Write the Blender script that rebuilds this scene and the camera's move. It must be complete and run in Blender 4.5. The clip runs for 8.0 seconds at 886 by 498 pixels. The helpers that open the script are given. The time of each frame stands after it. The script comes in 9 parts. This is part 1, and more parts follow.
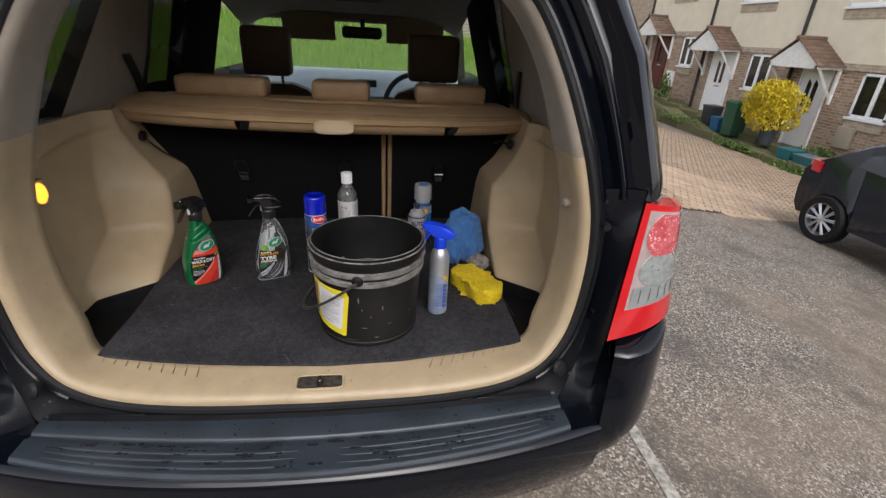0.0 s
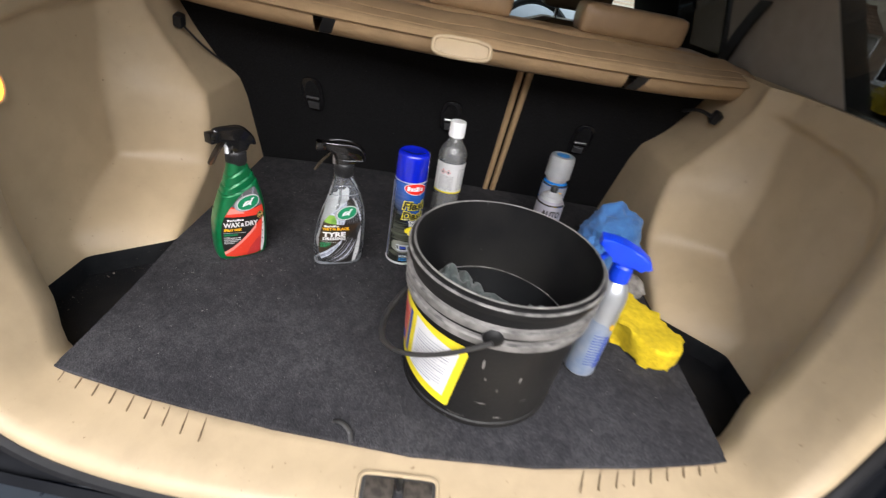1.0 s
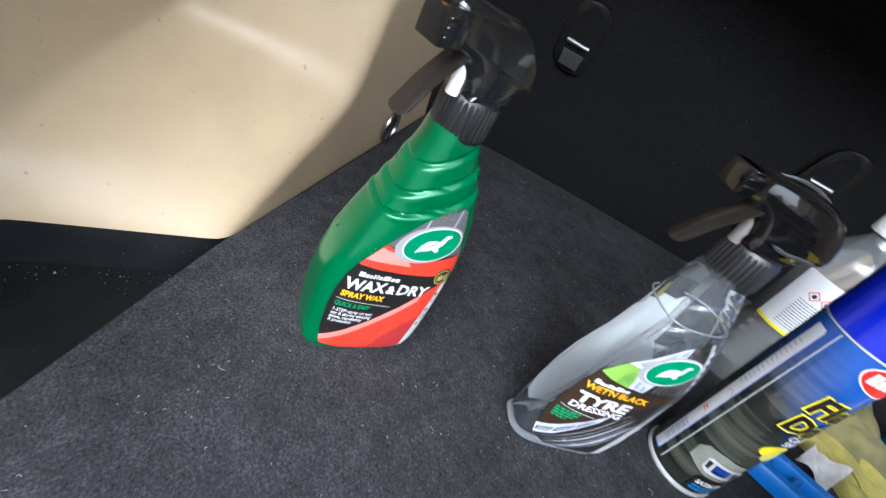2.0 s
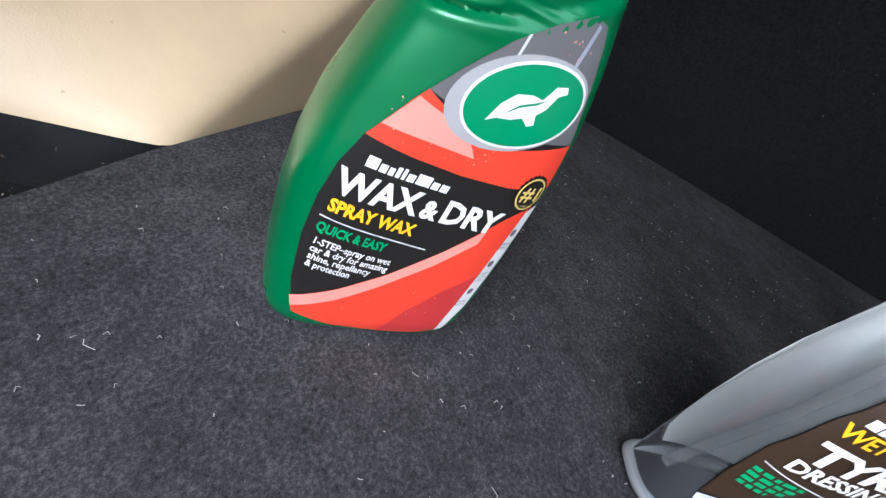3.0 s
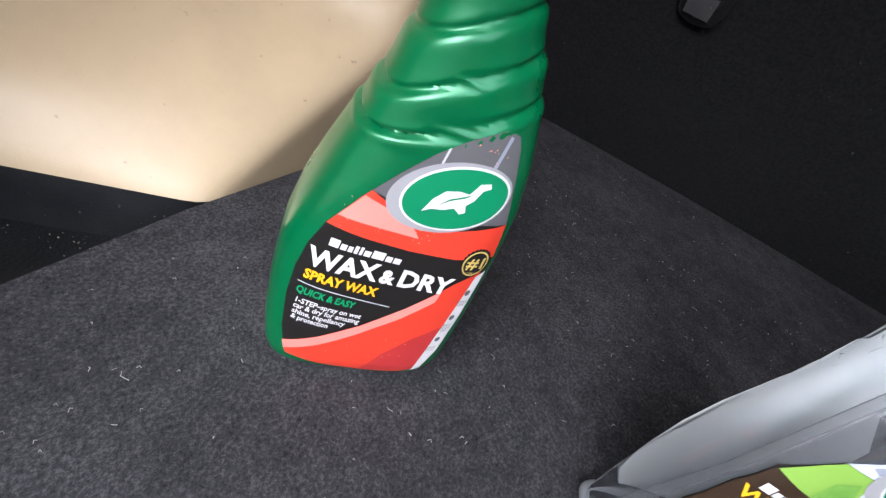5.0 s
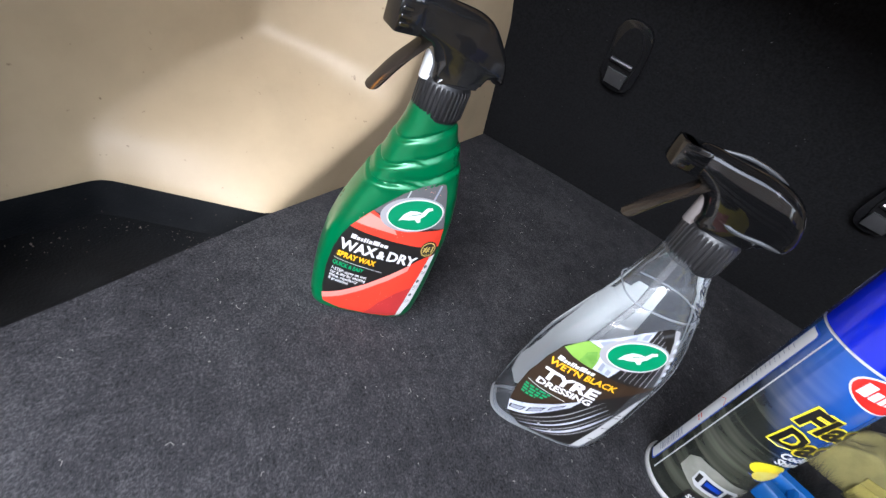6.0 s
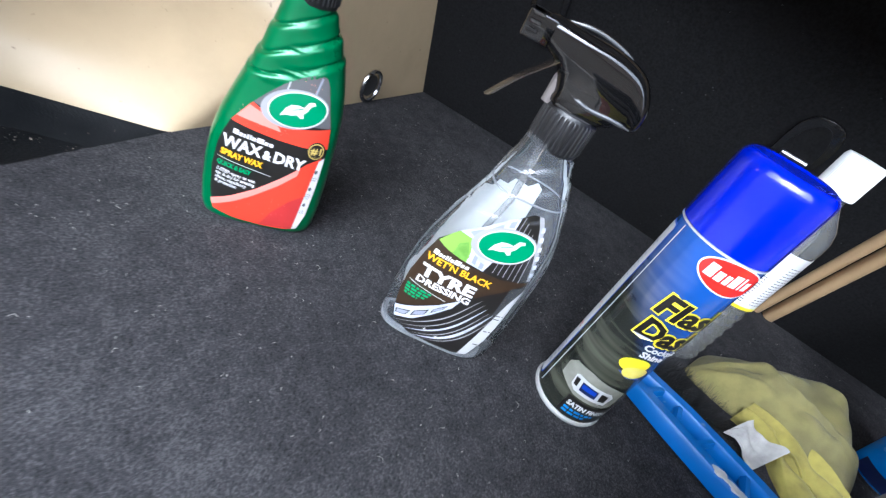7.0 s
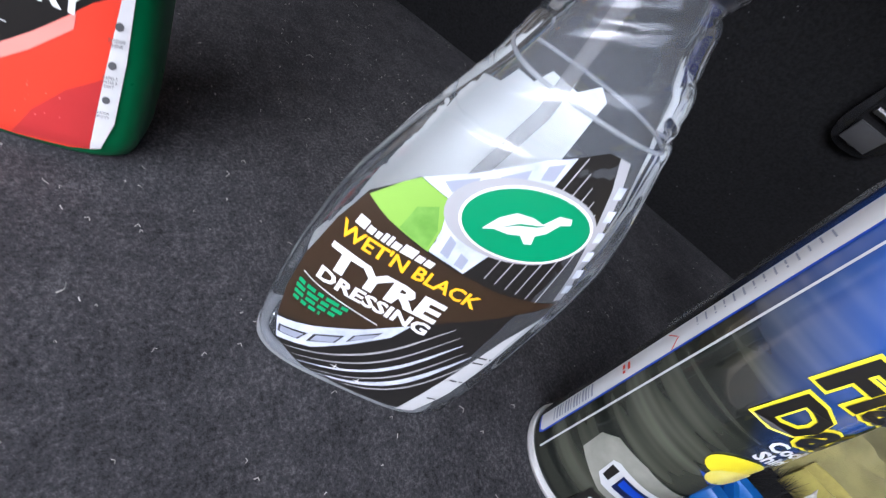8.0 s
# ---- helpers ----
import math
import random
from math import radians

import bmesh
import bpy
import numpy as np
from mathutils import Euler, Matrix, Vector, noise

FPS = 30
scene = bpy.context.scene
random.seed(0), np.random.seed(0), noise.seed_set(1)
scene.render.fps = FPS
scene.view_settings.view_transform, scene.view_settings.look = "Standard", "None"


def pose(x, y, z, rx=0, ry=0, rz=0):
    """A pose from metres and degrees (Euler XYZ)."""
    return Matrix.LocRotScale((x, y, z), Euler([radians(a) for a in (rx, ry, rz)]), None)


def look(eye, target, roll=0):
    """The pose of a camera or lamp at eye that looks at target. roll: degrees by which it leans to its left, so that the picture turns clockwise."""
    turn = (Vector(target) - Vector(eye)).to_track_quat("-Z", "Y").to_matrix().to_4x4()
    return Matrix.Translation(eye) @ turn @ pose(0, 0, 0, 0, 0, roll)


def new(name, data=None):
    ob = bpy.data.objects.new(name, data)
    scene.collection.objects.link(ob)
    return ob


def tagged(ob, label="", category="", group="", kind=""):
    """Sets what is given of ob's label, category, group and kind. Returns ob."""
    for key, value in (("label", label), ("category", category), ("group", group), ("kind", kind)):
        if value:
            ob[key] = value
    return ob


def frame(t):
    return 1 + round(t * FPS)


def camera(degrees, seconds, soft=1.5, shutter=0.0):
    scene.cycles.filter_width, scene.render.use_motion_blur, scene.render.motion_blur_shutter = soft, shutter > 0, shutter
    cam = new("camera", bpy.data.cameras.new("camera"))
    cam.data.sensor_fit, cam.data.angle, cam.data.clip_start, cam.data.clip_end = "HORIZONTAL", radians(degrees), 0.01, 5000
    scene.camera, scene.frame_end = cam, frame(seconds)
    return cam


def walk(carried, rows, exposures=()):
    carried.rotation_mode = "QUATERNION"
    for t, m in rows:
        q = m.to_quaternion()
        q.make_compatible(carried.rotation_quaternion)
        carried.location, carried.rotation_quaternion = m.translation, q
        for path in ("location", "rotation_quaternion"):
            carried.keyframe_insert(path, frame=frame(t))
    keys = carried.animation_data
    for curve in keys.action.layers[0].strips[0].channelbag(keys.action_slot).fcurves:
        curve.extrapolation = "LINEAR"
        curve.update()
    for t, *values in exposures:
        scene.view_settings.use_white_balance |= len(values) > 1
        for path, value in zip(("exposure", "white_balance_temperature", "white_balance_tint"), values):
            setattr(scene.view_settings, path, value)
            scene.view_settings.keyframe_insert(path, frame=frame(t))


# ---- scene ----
from itertools import product

# ---- camera and its walk ----
cam = camera(88.0, 8.0, soft=1.3, shutter=0.14)
PATH = [
    (0, (0.151, -0.956, 0.718), (0.413, 0.837, -0.127), 3.2),
    (0.3, (0.166, -0.805, 0.679), (0.419, 0.92, -0.301), 3.8),
    (0.5, (0.153, -0.724, 0.664), (0.366, 0.984, -0.354), 4.1),
    (0.7, (0.106, -0.633, 0.631), (0.266, 1.059, -0.422), 6.1),
    (1, (-0.015, -0.453, 0.583), (0.086, 1.242, -0.474), 11.0),
    (1.2, (-0.125, -0.289, 0.529), (-0.053, 1.408, -0.527), 15.4),
    (1.5, (-0.244, -0.079, 0.413), (-0.195, 1.608, -0.661), 19.5),
    (1.7, (-0.279, 0.005, 0.349), (-0.269, 1.653, -0.784), 23.4),
    (2, (-0.337, 0.079, 0.306), (-0.421, 1.716, -0.839), 30.1),
    (2.2, (-0.347, 0.114, 0.277), (-0.481, 1.747, -0.871), 32.3),
    (3.3, (-0.332, 0.199, 0.156), (-0.624, 1.792, -1.017), 27.7),
    (3.5, (-0.331, 0.206, 0.159), (-0.654, 1.792, -1.017), 26.3),
    (4, (-0.33, 0.212, 0.161), (-0.707, 1.772, -1.032), 25.1),
    (4.2, (-0.329, 0.211, 0.164), (-0.73, 1.761, -1.034), 24.5),
    (5.3, (-0.296, 0.168, 0.254), (-0.768, 1.685, -0.96), 26.2),
    (5.5, (-0.284, 0.149, 0.284), (-0.758, 1.67, -0.926), 26.3),
    (5.8, (-0.256, 0.107, 0.325), (-0.773, 1.632, -0.861), 25.0),
    (6, (-0.236, 0.065, 0.324), (-0.744, 1.595, -0.859), 25.9),
    (6.5, (-0.189, 0.04, 0.34), (-0.727, 1.59, -0.804), 26.9),
    (6.6, (-0.184, 0.061, 0.354), (-0.739, 1.628, -0.760), 23.3),
    (6.7, (-0.163, 0.052, 0.354), (-0.706, 1.600, -0.786), 21.4),
    (6.8, (-0.142, 0.044, 0.330), (-0.674, 1.591, -0.818), 22.7),
    (6.9, (-0.134, 0.052, 0.307), (-0.630, 1.613, -0.839), 26.4),
    (7, (-0.134, 0.073, 0.295), (-0.558, 1.658, -0.849), 29.1),
    (7.1, (-0.134, 0.106, 0.280), (-0.534, 1.701, -0.859), 29.6),
    (7.2, (-0.148, 0.147, 0.263), (-0.471, 1.765, -0.867), 31.7),
    (7.3, (-0.157, 0.180, 0.250), (-0.447, 1.817, -0.866), 32.2),
    (7.5, (-0.175, 0.217, 0.234), (-0.388, 1.858, -0.89), 33.6),
    (7.7, (-0.18, 0.219, 0.224), (-0.359, 1.838, -0.936), 35.2),
    (8, (-0.172, 0.228, 0.193), (-0.325, 1.832, -0.992), 39.0),
]
EXPOSURES = [(0.0, 0.98, 6450, 13), (0.5, 1.66, 5950, 9), (1.0, 1.94, 6350, 12), (1.5, 2.14, 5700, 10), (2.0, 2.52, 5550, 8), (3.5, 2.29, 5750, 12), (4.0, 2.29, 5850, 14), (5.5, 2.39, 5800, 13), (6.0, 2.49, 5700, 11), (6.5, 2.79, 5550, 9), (7.0, 2.74, 5450, 8), (7.5, 2.59, 5550, 12), (8.0, 2.49, 5650, 14)]
walk(cam, [(t, look(e, g, r)) for t, e, g, r in PATH], EXPOSURES)

# ---- overcast daylight ----
world = bpy.data.worlds.new("sky")
scene.world = world
world.use_nodes = True
wn, wl = world.node_tree.nodes, world.node_tree.links
wn.clear()
sky = wn.new("ShaderNodeTexSky")
sky.sky_type, sky.sun_disc = "NISHITA", False
sky.sun_elevation, sky.sun_rotation = radians(42), radians(176)
sky.air_density, sky.dust_density, sky.ozone_density = 1.0, 3.0, 1.0
sky_soft = wn.new("ShaderNodeHueSaturation")
sky_soft.inputs["Saturation"].default_value = 0.3
sky_back = wn.new("ShaderNodeBackground")
sky_back.inputs["Strength"].default_value = 0.15
sky_out = wn.new("ShaderNodeOutputWorld")
wl.new(sky.outputs[0], sky_soft.inputs["Color"])
wl.new(sky_soft.outputs[0], sky_back.inputs["Color"])
wl.new(sky_back.outputs[0], sky_out.inputs["Surface"])

sun_data = bpy.data.lights.new("sun", "SUN")
sun_data.energy, sun_data.angle, sun_data.color = 0.5, radians(60), (1.0, 0.97, 0.93)
sun = new("sun", sun_data)
sun.matrix_basis = look((0.35, -5.0, 4.5), (0, 0, 0))


# ---- materials ----
def surface(name, color, rough=0.5, second=None, var=0.35, scale=40.0, bump=0.0, bscale=300.0, metal=0.0,
            coat=0.0, spec=0.5, fleck=None, fleck_scale=900.0, fleck_cut=0.7, rvar=0.08, stain=0.0, stain_scale=6.0,
            sheen=0.0, bdist=0.001):
    """A painted, moulded or woven surface: two tones mixed by noise, broad stains, fine relief."""
    m = bpy.data.materials.new(name)
    m.use_nodes = True
    n, k = m.node_tree.nodes, m.node_tree.links
    b = n["Principled BSDF"]
    tc = n.new("ShaderNodeTexCoord")
    second = second or tuple(c * (1 - var) for c in color)
    fine = n.new("ShaderNodeTexNoise")
    fine.inputs["Scale"].default_value, fine.inputs["Detail"].default_value = scale, 5
    k.new(tc.outputs["Object"], fine.inputs["Vector"])
    mix = n.new("ShaderNodeMix")
    mix.data_type = "RGBA"
    mix.inputs["A"].default_value, mix.inputs["B"].default_value = (*color, 1), (*second, 1)
    ramp = n.new("ShaderNodeMapRange")
    ramp.inputs["From Min"].default_value, ramp.inputs["From Max"].default_value = 0.35, 0.7
    k.new(fine.outputs[0], ramp.inputs["Value"])
    k.new(ramp.outputs[0], mix.inputs["Factor"])
    shade = mix.outputs["Result"]
    if fleck:
        f = n.new("ShaderNodeTexNoise")
        f.inputs["Scale"].default_value, f.inputs["Detail"].default_value = fleck_scale, 2
        k.new(tc.outputs["Object"], f.inputs["Vector"])
        fr = n.new("ShaderNodeMapRange")
        fr.inputs["From Min"].default_value, fr.inputs["From Max"].default_value = fleck_cut, fleck_cut + 0.08
        k.new(f.outputs[0], fr.inputs["Value"])
        fm = n.new("ShaderNodeMix")
        fm.data_type = "RGBA"
        fm.inputs["B"].default_value = (*fleck, 1)
        k.new(fr.outputs[0], fm.inputs["Factor"])
        k.new(shade, fm.inputs["A"])
        shade = fm.outputs["Result"]
    if stain:
        s = n.new("ShaderNodeTexNoise")
        s.inputs["Scale"].default_value, s.inputs["Detail"].default_value = stain_scale, 8
        s.inputs["Roughness"].default_value = 0.7
        k.new(tc.outputs["Object"], s.inputs["Vector"])
        sr = n.new("ShaderNodeMapRange")
        sr.inputs["From Min"].default_value, sr.inputs["From Max"].default_value = 0.45, 0.75
        sr.inputs["To Max"].default_value = stain
        k.new(s.outputs[0], sr.inputs["Value"])
        sm = n.new("ShaderNodeMix")
        sm.data_type = "RGBA"
        sm.inputs["B"].default_value = (*(c * 0.45 for c in color), 1)
        k.new(sr.outputs[0], sm.inputs["Factor"])
        k.new(shade, sm.inputs["A"])
        shade = sm.outputs["Result"]
    k.new(shade, b.inputs["Base Color"])
    rr = n.new("ShaderNodeMapRange")
    rr.inputs["To Min"].default_value, rr.inputs["To Max"].default_value = max(rough - rvar, 0.01), min(rough + rvar, 1)
    k.new(fine.outputs[0], rr.inputs["Value"])
    k.new(rr.outputs[0], b.inputs["Roughness"])
    b.inputs["Metallic"].default_value = metal
    b.inputs["Coat Weight"].default_value = coat
    b.inputs["Coat Roughness"].default_value = 0.04
    b.inputs["Specular IOR Level"].default_value = spec
    b.inputs["Sheen Weight"].default_value = sheen
    if bump:
        g = n.new("ShaderNodeTexNoise")
        g.inputs["Scale"].default_value, g.inputs["Detail"].default_value = bscale, 3
        k.new(tc.outputs["Object"], g.inputs["Vector"])
        bp = n.new("ShaderNodeBump")
        bp.inputs["Strength"].default_value, bp.inputs["Distance"].default_value = bump, bdist
        k.new(g.outputs[0], bp.inputs["Height"])
        k.new(bp.outputs[0], b.inputs["Normal"])
    return m


def pane_glass(name, tint=(0.75, 0.8, 0.8), gloss=0.05):
    """A thin sheet of window glass: seen through straight, with a faint reflection."""
    m = bpy.data.materials.new(name)
    m.use_nodes = True
    n, k = m.node_tree.nodes, m.node_tree.links
    n.remove(n["Principled BSDF"])
    tr, gl, mx = n.new("ShaderNodeBsdfTransparent"), n.new("ShaderNodeBsdfGlossy"), n.new("ShaderNodeMixShader")
    mx.inputs["Fac"].default_value = gloss
    tr.inputs["Color"].default_value = (*tint, 1)
    gl.inputs["Roughness"].default_value = 0.02
    k.new(tr.outputs[0], mx.inputs[1])
    k.new(gl.outputs[0], mx.inputs[2])
    k.new(mx.outputs[0], n["Material Output"].inputs["Surface"])
    return m


def brickwork(name, c1, c2, mortar, width=0.225, height=0.075, joint=0.01, axis="yz"):
    """Coursed brick at its real size, for walls that stay far off."""
    m = bpy.data.materials.new(name)
    m.use_nodes = True
    n, k = m.node_tree.nodes, m.node_tree.links
    b = n["Principled BSDF"]
    tc, sep, com, br = (n.new("ShaderNodeTexCoord"), n.new("ShaderNodeSeparateXYZ"), n.new("ShaderNodeCombineXYZ"),
                        n.new("ShaderNodeTexBrick"))
    k.new(tc.outputs["Object"], sep.inputs[0])
    k.new(sep.outputs["Y" if axis[0] == "y" else "X"], com.inputs["X"])
    k.new(sep.outputs["Z"], com.inputs["Y"])
    k.new(com.outputs[0], br.inputs["Vector"])
    br.inputs["Scale"].default_value = 1.0
    br.inputs["Brick Width"].default_value, br.inputs["Row Height"].default_value = width, height
    br.inputs["Mortar Size"].default_value, br.inputs["Mortar Smooth"].default_value = joint, 0.2
    br.inputs["Color1"].default_value, br.inputs["Color2"].default_value = (*c1, 1), (*c2, 1)
    br.inputs["Mortar"].default_value = (*mortar, 1)
    nz, mx = n.new("ShaderNodeTexNoise"), n.new("ShaderNodeMix")
    nz.inputs["Scale"].default_value = 9.0
    k.new(tc.outputs["Object"], nz.inputs["Vector"])
    mx.data_type, mx.blend_type = "RGBA", "MULTIPLY"
    mx.inputs["Factor"].default_value = 0.55
    k.new(br.outputs["Color"], mx.inputs["A"])
    k.new(nz.outputs["Fac"], mx.inputs["B"])
    k.new(mx.outputs["Result"], b.inputs["Base Color"])
    b.inputs["Roughness"].default_value = 0.9
    bp = n.new("ShaderNodeBump")
    bp.inputs["Strength"].default_value, bp.inputs["Distance"].default_value = 0.6, 0.01
    bp.invert = True
    k.new(br.outputs["Fac"], bp.inputs["Height"])
    k.new(bp.outputs[0], b.inputs["Normal"])
    return m


def piecewise(name, colors, rough=0.85, bump=0.3, bscale=60.0):
    """Loose or laid pieces, each of its own tone."""
    m = bpy.data.materials.new(name)
    m.use_nodes = True
    n, k = m.node_tree.nodes, m.node_tree.links
    b = n["Principled BSDF"]
    oi, ge, add, fr, ramp = (n.new("ShaderNodeObjectInfo"), n.new("ShaderNodeNewGeometry"), n.new("ShaderNodeMath"),
                             n.new("ShaderNodeMath"), n.new("ShaderNodeValToRGB"))
    k.new(oi.outputs["Random"], add.inputs[0])
    k.new(ge.outputs["Random Per Island"], add.inputs[1])
    fr.operation = "FRACT"
    k.new(add.outputs[0], fr.inputs[0])
    k.new(fr.outputs[0], ramp.inputs[0])
    el = ramp.color_ramp.elements
    while len(el) < len(colors):
        el.new(0.5)
    for i, c in enumerate(colors):
        el[i].position, el[i].color = i / (len(colors) - 1), (*c, 1)
    tc, nz, mx = n.new("ShaderNodeTexCoord"), n.new("ShaderNodeTexNoise"), n.new("ShaderNodeMix")
    nz.inputs["Scale"].default_value = bscale
    k.new(tc.outputs["Object"], nz.inputs["Vector"])
    mx.data_type, mx.blend_type = "RGBA", "MULTIPLY"
    mx.inputs["Factor"].default_value = 0.5
    k.new(ramp.outputs[0], mx.inputs["A"])
    k.new(nz.outputs["Fac"], mx.inputs["B"])
    k.new(mx.outputs["Result"], b.inputs["Base Color"])
    b.inputs["Roughness"].default_value = rough
    bp = n.new("ShaderNodeBump")
    bp.inputs["Strength"].default_value, bp.inputs["Distance"].default_value = bump, 0.004
    k.new(nz.outputs[0], bp.inputs["Height"])
    k.new(bp.outputs[0], b.inputs["Normal"])
    return m


TAN = surface("tan_trim_plastic", (0.475, 0.366, 0.228), 0.45, var=0.08, scale=14, bump=0.25, bscale=900, bdist=0.0004,
              stain=0.16, stain_scale=11, fleck=(0.17, 0.11, 0.06), fleck_scale=120, fleck_cut=0.728)
SILL_TAN = surface("scuffed_sill_plastic", (0.40, 0.311, 0.195), 0.42, var=0.10, scale=18, bump=0.25, bscale=900,
                   bdist=0.0004, stain=0.25, stain_scale=14, fleck=(0.16, 0.1, 0.05), fleck_scale=110, fleck_cut=0.72)
GREIGE = surface("grey_beige_lining", (0.25, 0.215, 0.172), 0.85, var=0.12, scale=30, bump=0.4, bscale=700, sheen=0.2)
COVER = surface("tan_cover_vinyl", (0.42, 0.285, 0.155), 0.5, var=0.14, scale=22, bump=0.5, bscale=420, bdist=0.0006,
                stain=0.2, stain_scale=7)
LEATHER = surface("tan_leather", (0.36, 0.235, 0.125), 0.45, var=0.16, scale=25, bump=0.5, bscale=260, bdist=0.0008)
SEAT_CARPET = surface("black_felt", (0.0115, 0.0113, 0.012), 0.95, second=(0.0055, 0.0055, 0.006), scale=300, bump=0.5,
                      bscale=900, bdist=0.0006, fleck=(0.10, 0.10, 0.10), fleck_scale=210, fleck_cut=0.745, spec=0.1, stain=0.4, stain_scale=8)
WELL = surface("dusty_black_well", (0.006, 0.0066, 0.0078), 0.5, second=(0.013, 0.0135, 0.0145), scale=30, bump=0.5, bscale=400, spec=0.2,
               fleck=(0.16, 0.12, 0.09), fleck_scale=240, fleck_cut=0.73, stain=0.3)
PAINT = surface("black_car_paint", (0.003, 0.004, 0.007), 0.08, var=0.2, scale=12, coat=0.3, spec=0.28, rvar=0.03)
PAINT_IN = surface("dull_black_paint", (0.006, 0.0075, 0.011), 0.25, var=0.3, scale=10, coat=0.1, spec=0.28, stain=0.4, rvar=0.1)
LEDGE = surface("grimy_black_ledge", (0.004, 0.0045, 0.006), 0.4, second=(0.008, 0.0085, 0.010), scale=14, spec=0.06, stain=0.3, stain_scale=20,
                fleck=(0.16, 0.15, 0.14), fleck_scale=60, fleck_cut=0.72)
RUBBER = surface("black_rubber", (0.010, 0.010, 0.011), 0.6, spec=0.25, var=0.2, scale=80, bump=0.2, bscale=200)


def carpet(name, dark, light, worn):
    """Cut felt: fine fibres and tufts, pressed and dusty in broad patches."""
    m = bpy.data.materials.new(name)
    m.use_nodes = True
    n, k = m.node_tree.nodes, m.node_tree.links
    b = n["Principled BSDF"]
    tc = n.new("ShaderNodeTexCoord")
    turn = n.new("ShaderNodeMapping")
    turn.inputs["Scale"].default_value = (1.0, 0.85, 1.0)
    turn.inputs["Rotation"].default_value = (0, 0, 0.5)
    k.new(tc.outputs["Object"], turn.inputs["Vector"])

    def layer(scale, detail, rough, vector):
        z = n.new("ShaderNodeTexNoise")
        z.inputs["Scale"].default_value, z.inputs["Detail"].default_value, z.inputs["Roughness"].default_value = scale, detail, rough
        k.new(vector, z.inputs["Vector"])
        return z.outputs["Fac"]

    def sums(a, b2, op, c=None):
        q = n.new("ShaderNodeMath")
        q.operation = op
        for i, v in enumerate((a, b2, c)):
            if v is None:
                continue
            if isinstance(v, float):
                q.inputs[i].default_value = v
            else:
                k.new(v, q.inputs[i])
        return q.outputs[0]

    fine, tuft = layer(1500, 2, 0.8, tc.outputs["Object"]), layer(520, 4, 0.75, turn.outputs[0])
    broad, patch = layer(5, 5, 0.65, tc.outputs["Object"]), layer(55, 5, 0.7, turn.outputs[0])
    v = sums(sums(fine, 0.30, "MULTIPLY"), sums(tuft, 0.70, "MULTIPLY"), "ADD")
    v = sums(v, sums(sums(broad, -0.5, "ADD"), 0.32, "MULTIPLY"), "ADD")
    v = sums(v, sums(sums(patch, -0.5, "ADD"), 0.26, "MULTIPLY"), "ADD")
    v = sums(v, sums(sums(layer(190, 3, 0.7, turn.outputs[0]), -0.5, "ADD"), 0.24, "MULTIPLY"), "ADD")
    ramp = n.new("ShaderNodeValToRGB")
    el = ramp.color_ramp.elements
    el.new(0.5)
    for e, p, c in zip(el, (0.32, 0.51, 0.72), (dark, light, worn)):
        e.position, e.color = p, (*c, 1)
    k.new(v, ramp.inputs[0])
    k.new(ramp.outputs[0], b.inputs["Base Color"])
    b.inputs["Roughness"].default_value, b.inputs["Specular IOR Level"].default_value = 1.0, 0.05
    bp = n.new("ShaderNodeBump")
    bp.inputs["Strength"].default_value, bp.inputs["Distance"].default_value = 0.45, 0.0008
    k.new(tuft, bp.inputs["Height"])
    k.new(bp.outputs[0], b.inputs["Normal"])
    return m


CARPET = carpet("charcoal_carpet", (0.010, 0.0096, 0.0108), (0.033, 0.0322, 0.0350), (0.094, 0.092, 0.096))
TREAD = surface("wet_grey_tread_plastic", (0.032, 0.041, 0.052), 0.36, second=(0.018, 0.024, 0.031), scale=9, bump=0.3,
                bscale=500, rvar=0.14, stain=0.35, stain_scale=16)
DARK = surface("black_plastic", (0.012, 0.012, 0.013), 0.4, var=0.2, scale=60, bump=0.15, bscale=500)
GLOSS_DARK = surface("gloss_black_moulding", (0.010, 0.010, 0.011), 0.2, var=0.2, scale=50, coat=0.4)
STEEL_DARK = surface("dull_steel", (0.22, 0.22, 0.225), 0.3, metal=1.0, var=0.2)
WORN_STEEL = surface("stained_steel", (0.10, 0.085, 0.07), 0.45, second=(0.035, 0.03, 0.025), scale=90, metal=0.5, bump=0.3, bscale=200)
DULL = surface("worn_black_plastic", (0.022, 0.022, 0.023), 0.5, second=(0.045, 0.043, 0.04), scale=26, bump=0.2, bscale=300,
               fleck=(0.12, 0.12, 0.12), fleck_scale=120, fleck_cut=0.72)
# clear water given a dark colour for the tailgate it would mirror
DROP = surface("water_bead", (0.014, 0.017, 0.024), 0.05, var=0.2, rvar=0.02)
CHROME = surface("steel", (0.55, 0.55, 0.56), 0.25, metal=1.0, var=0.1)


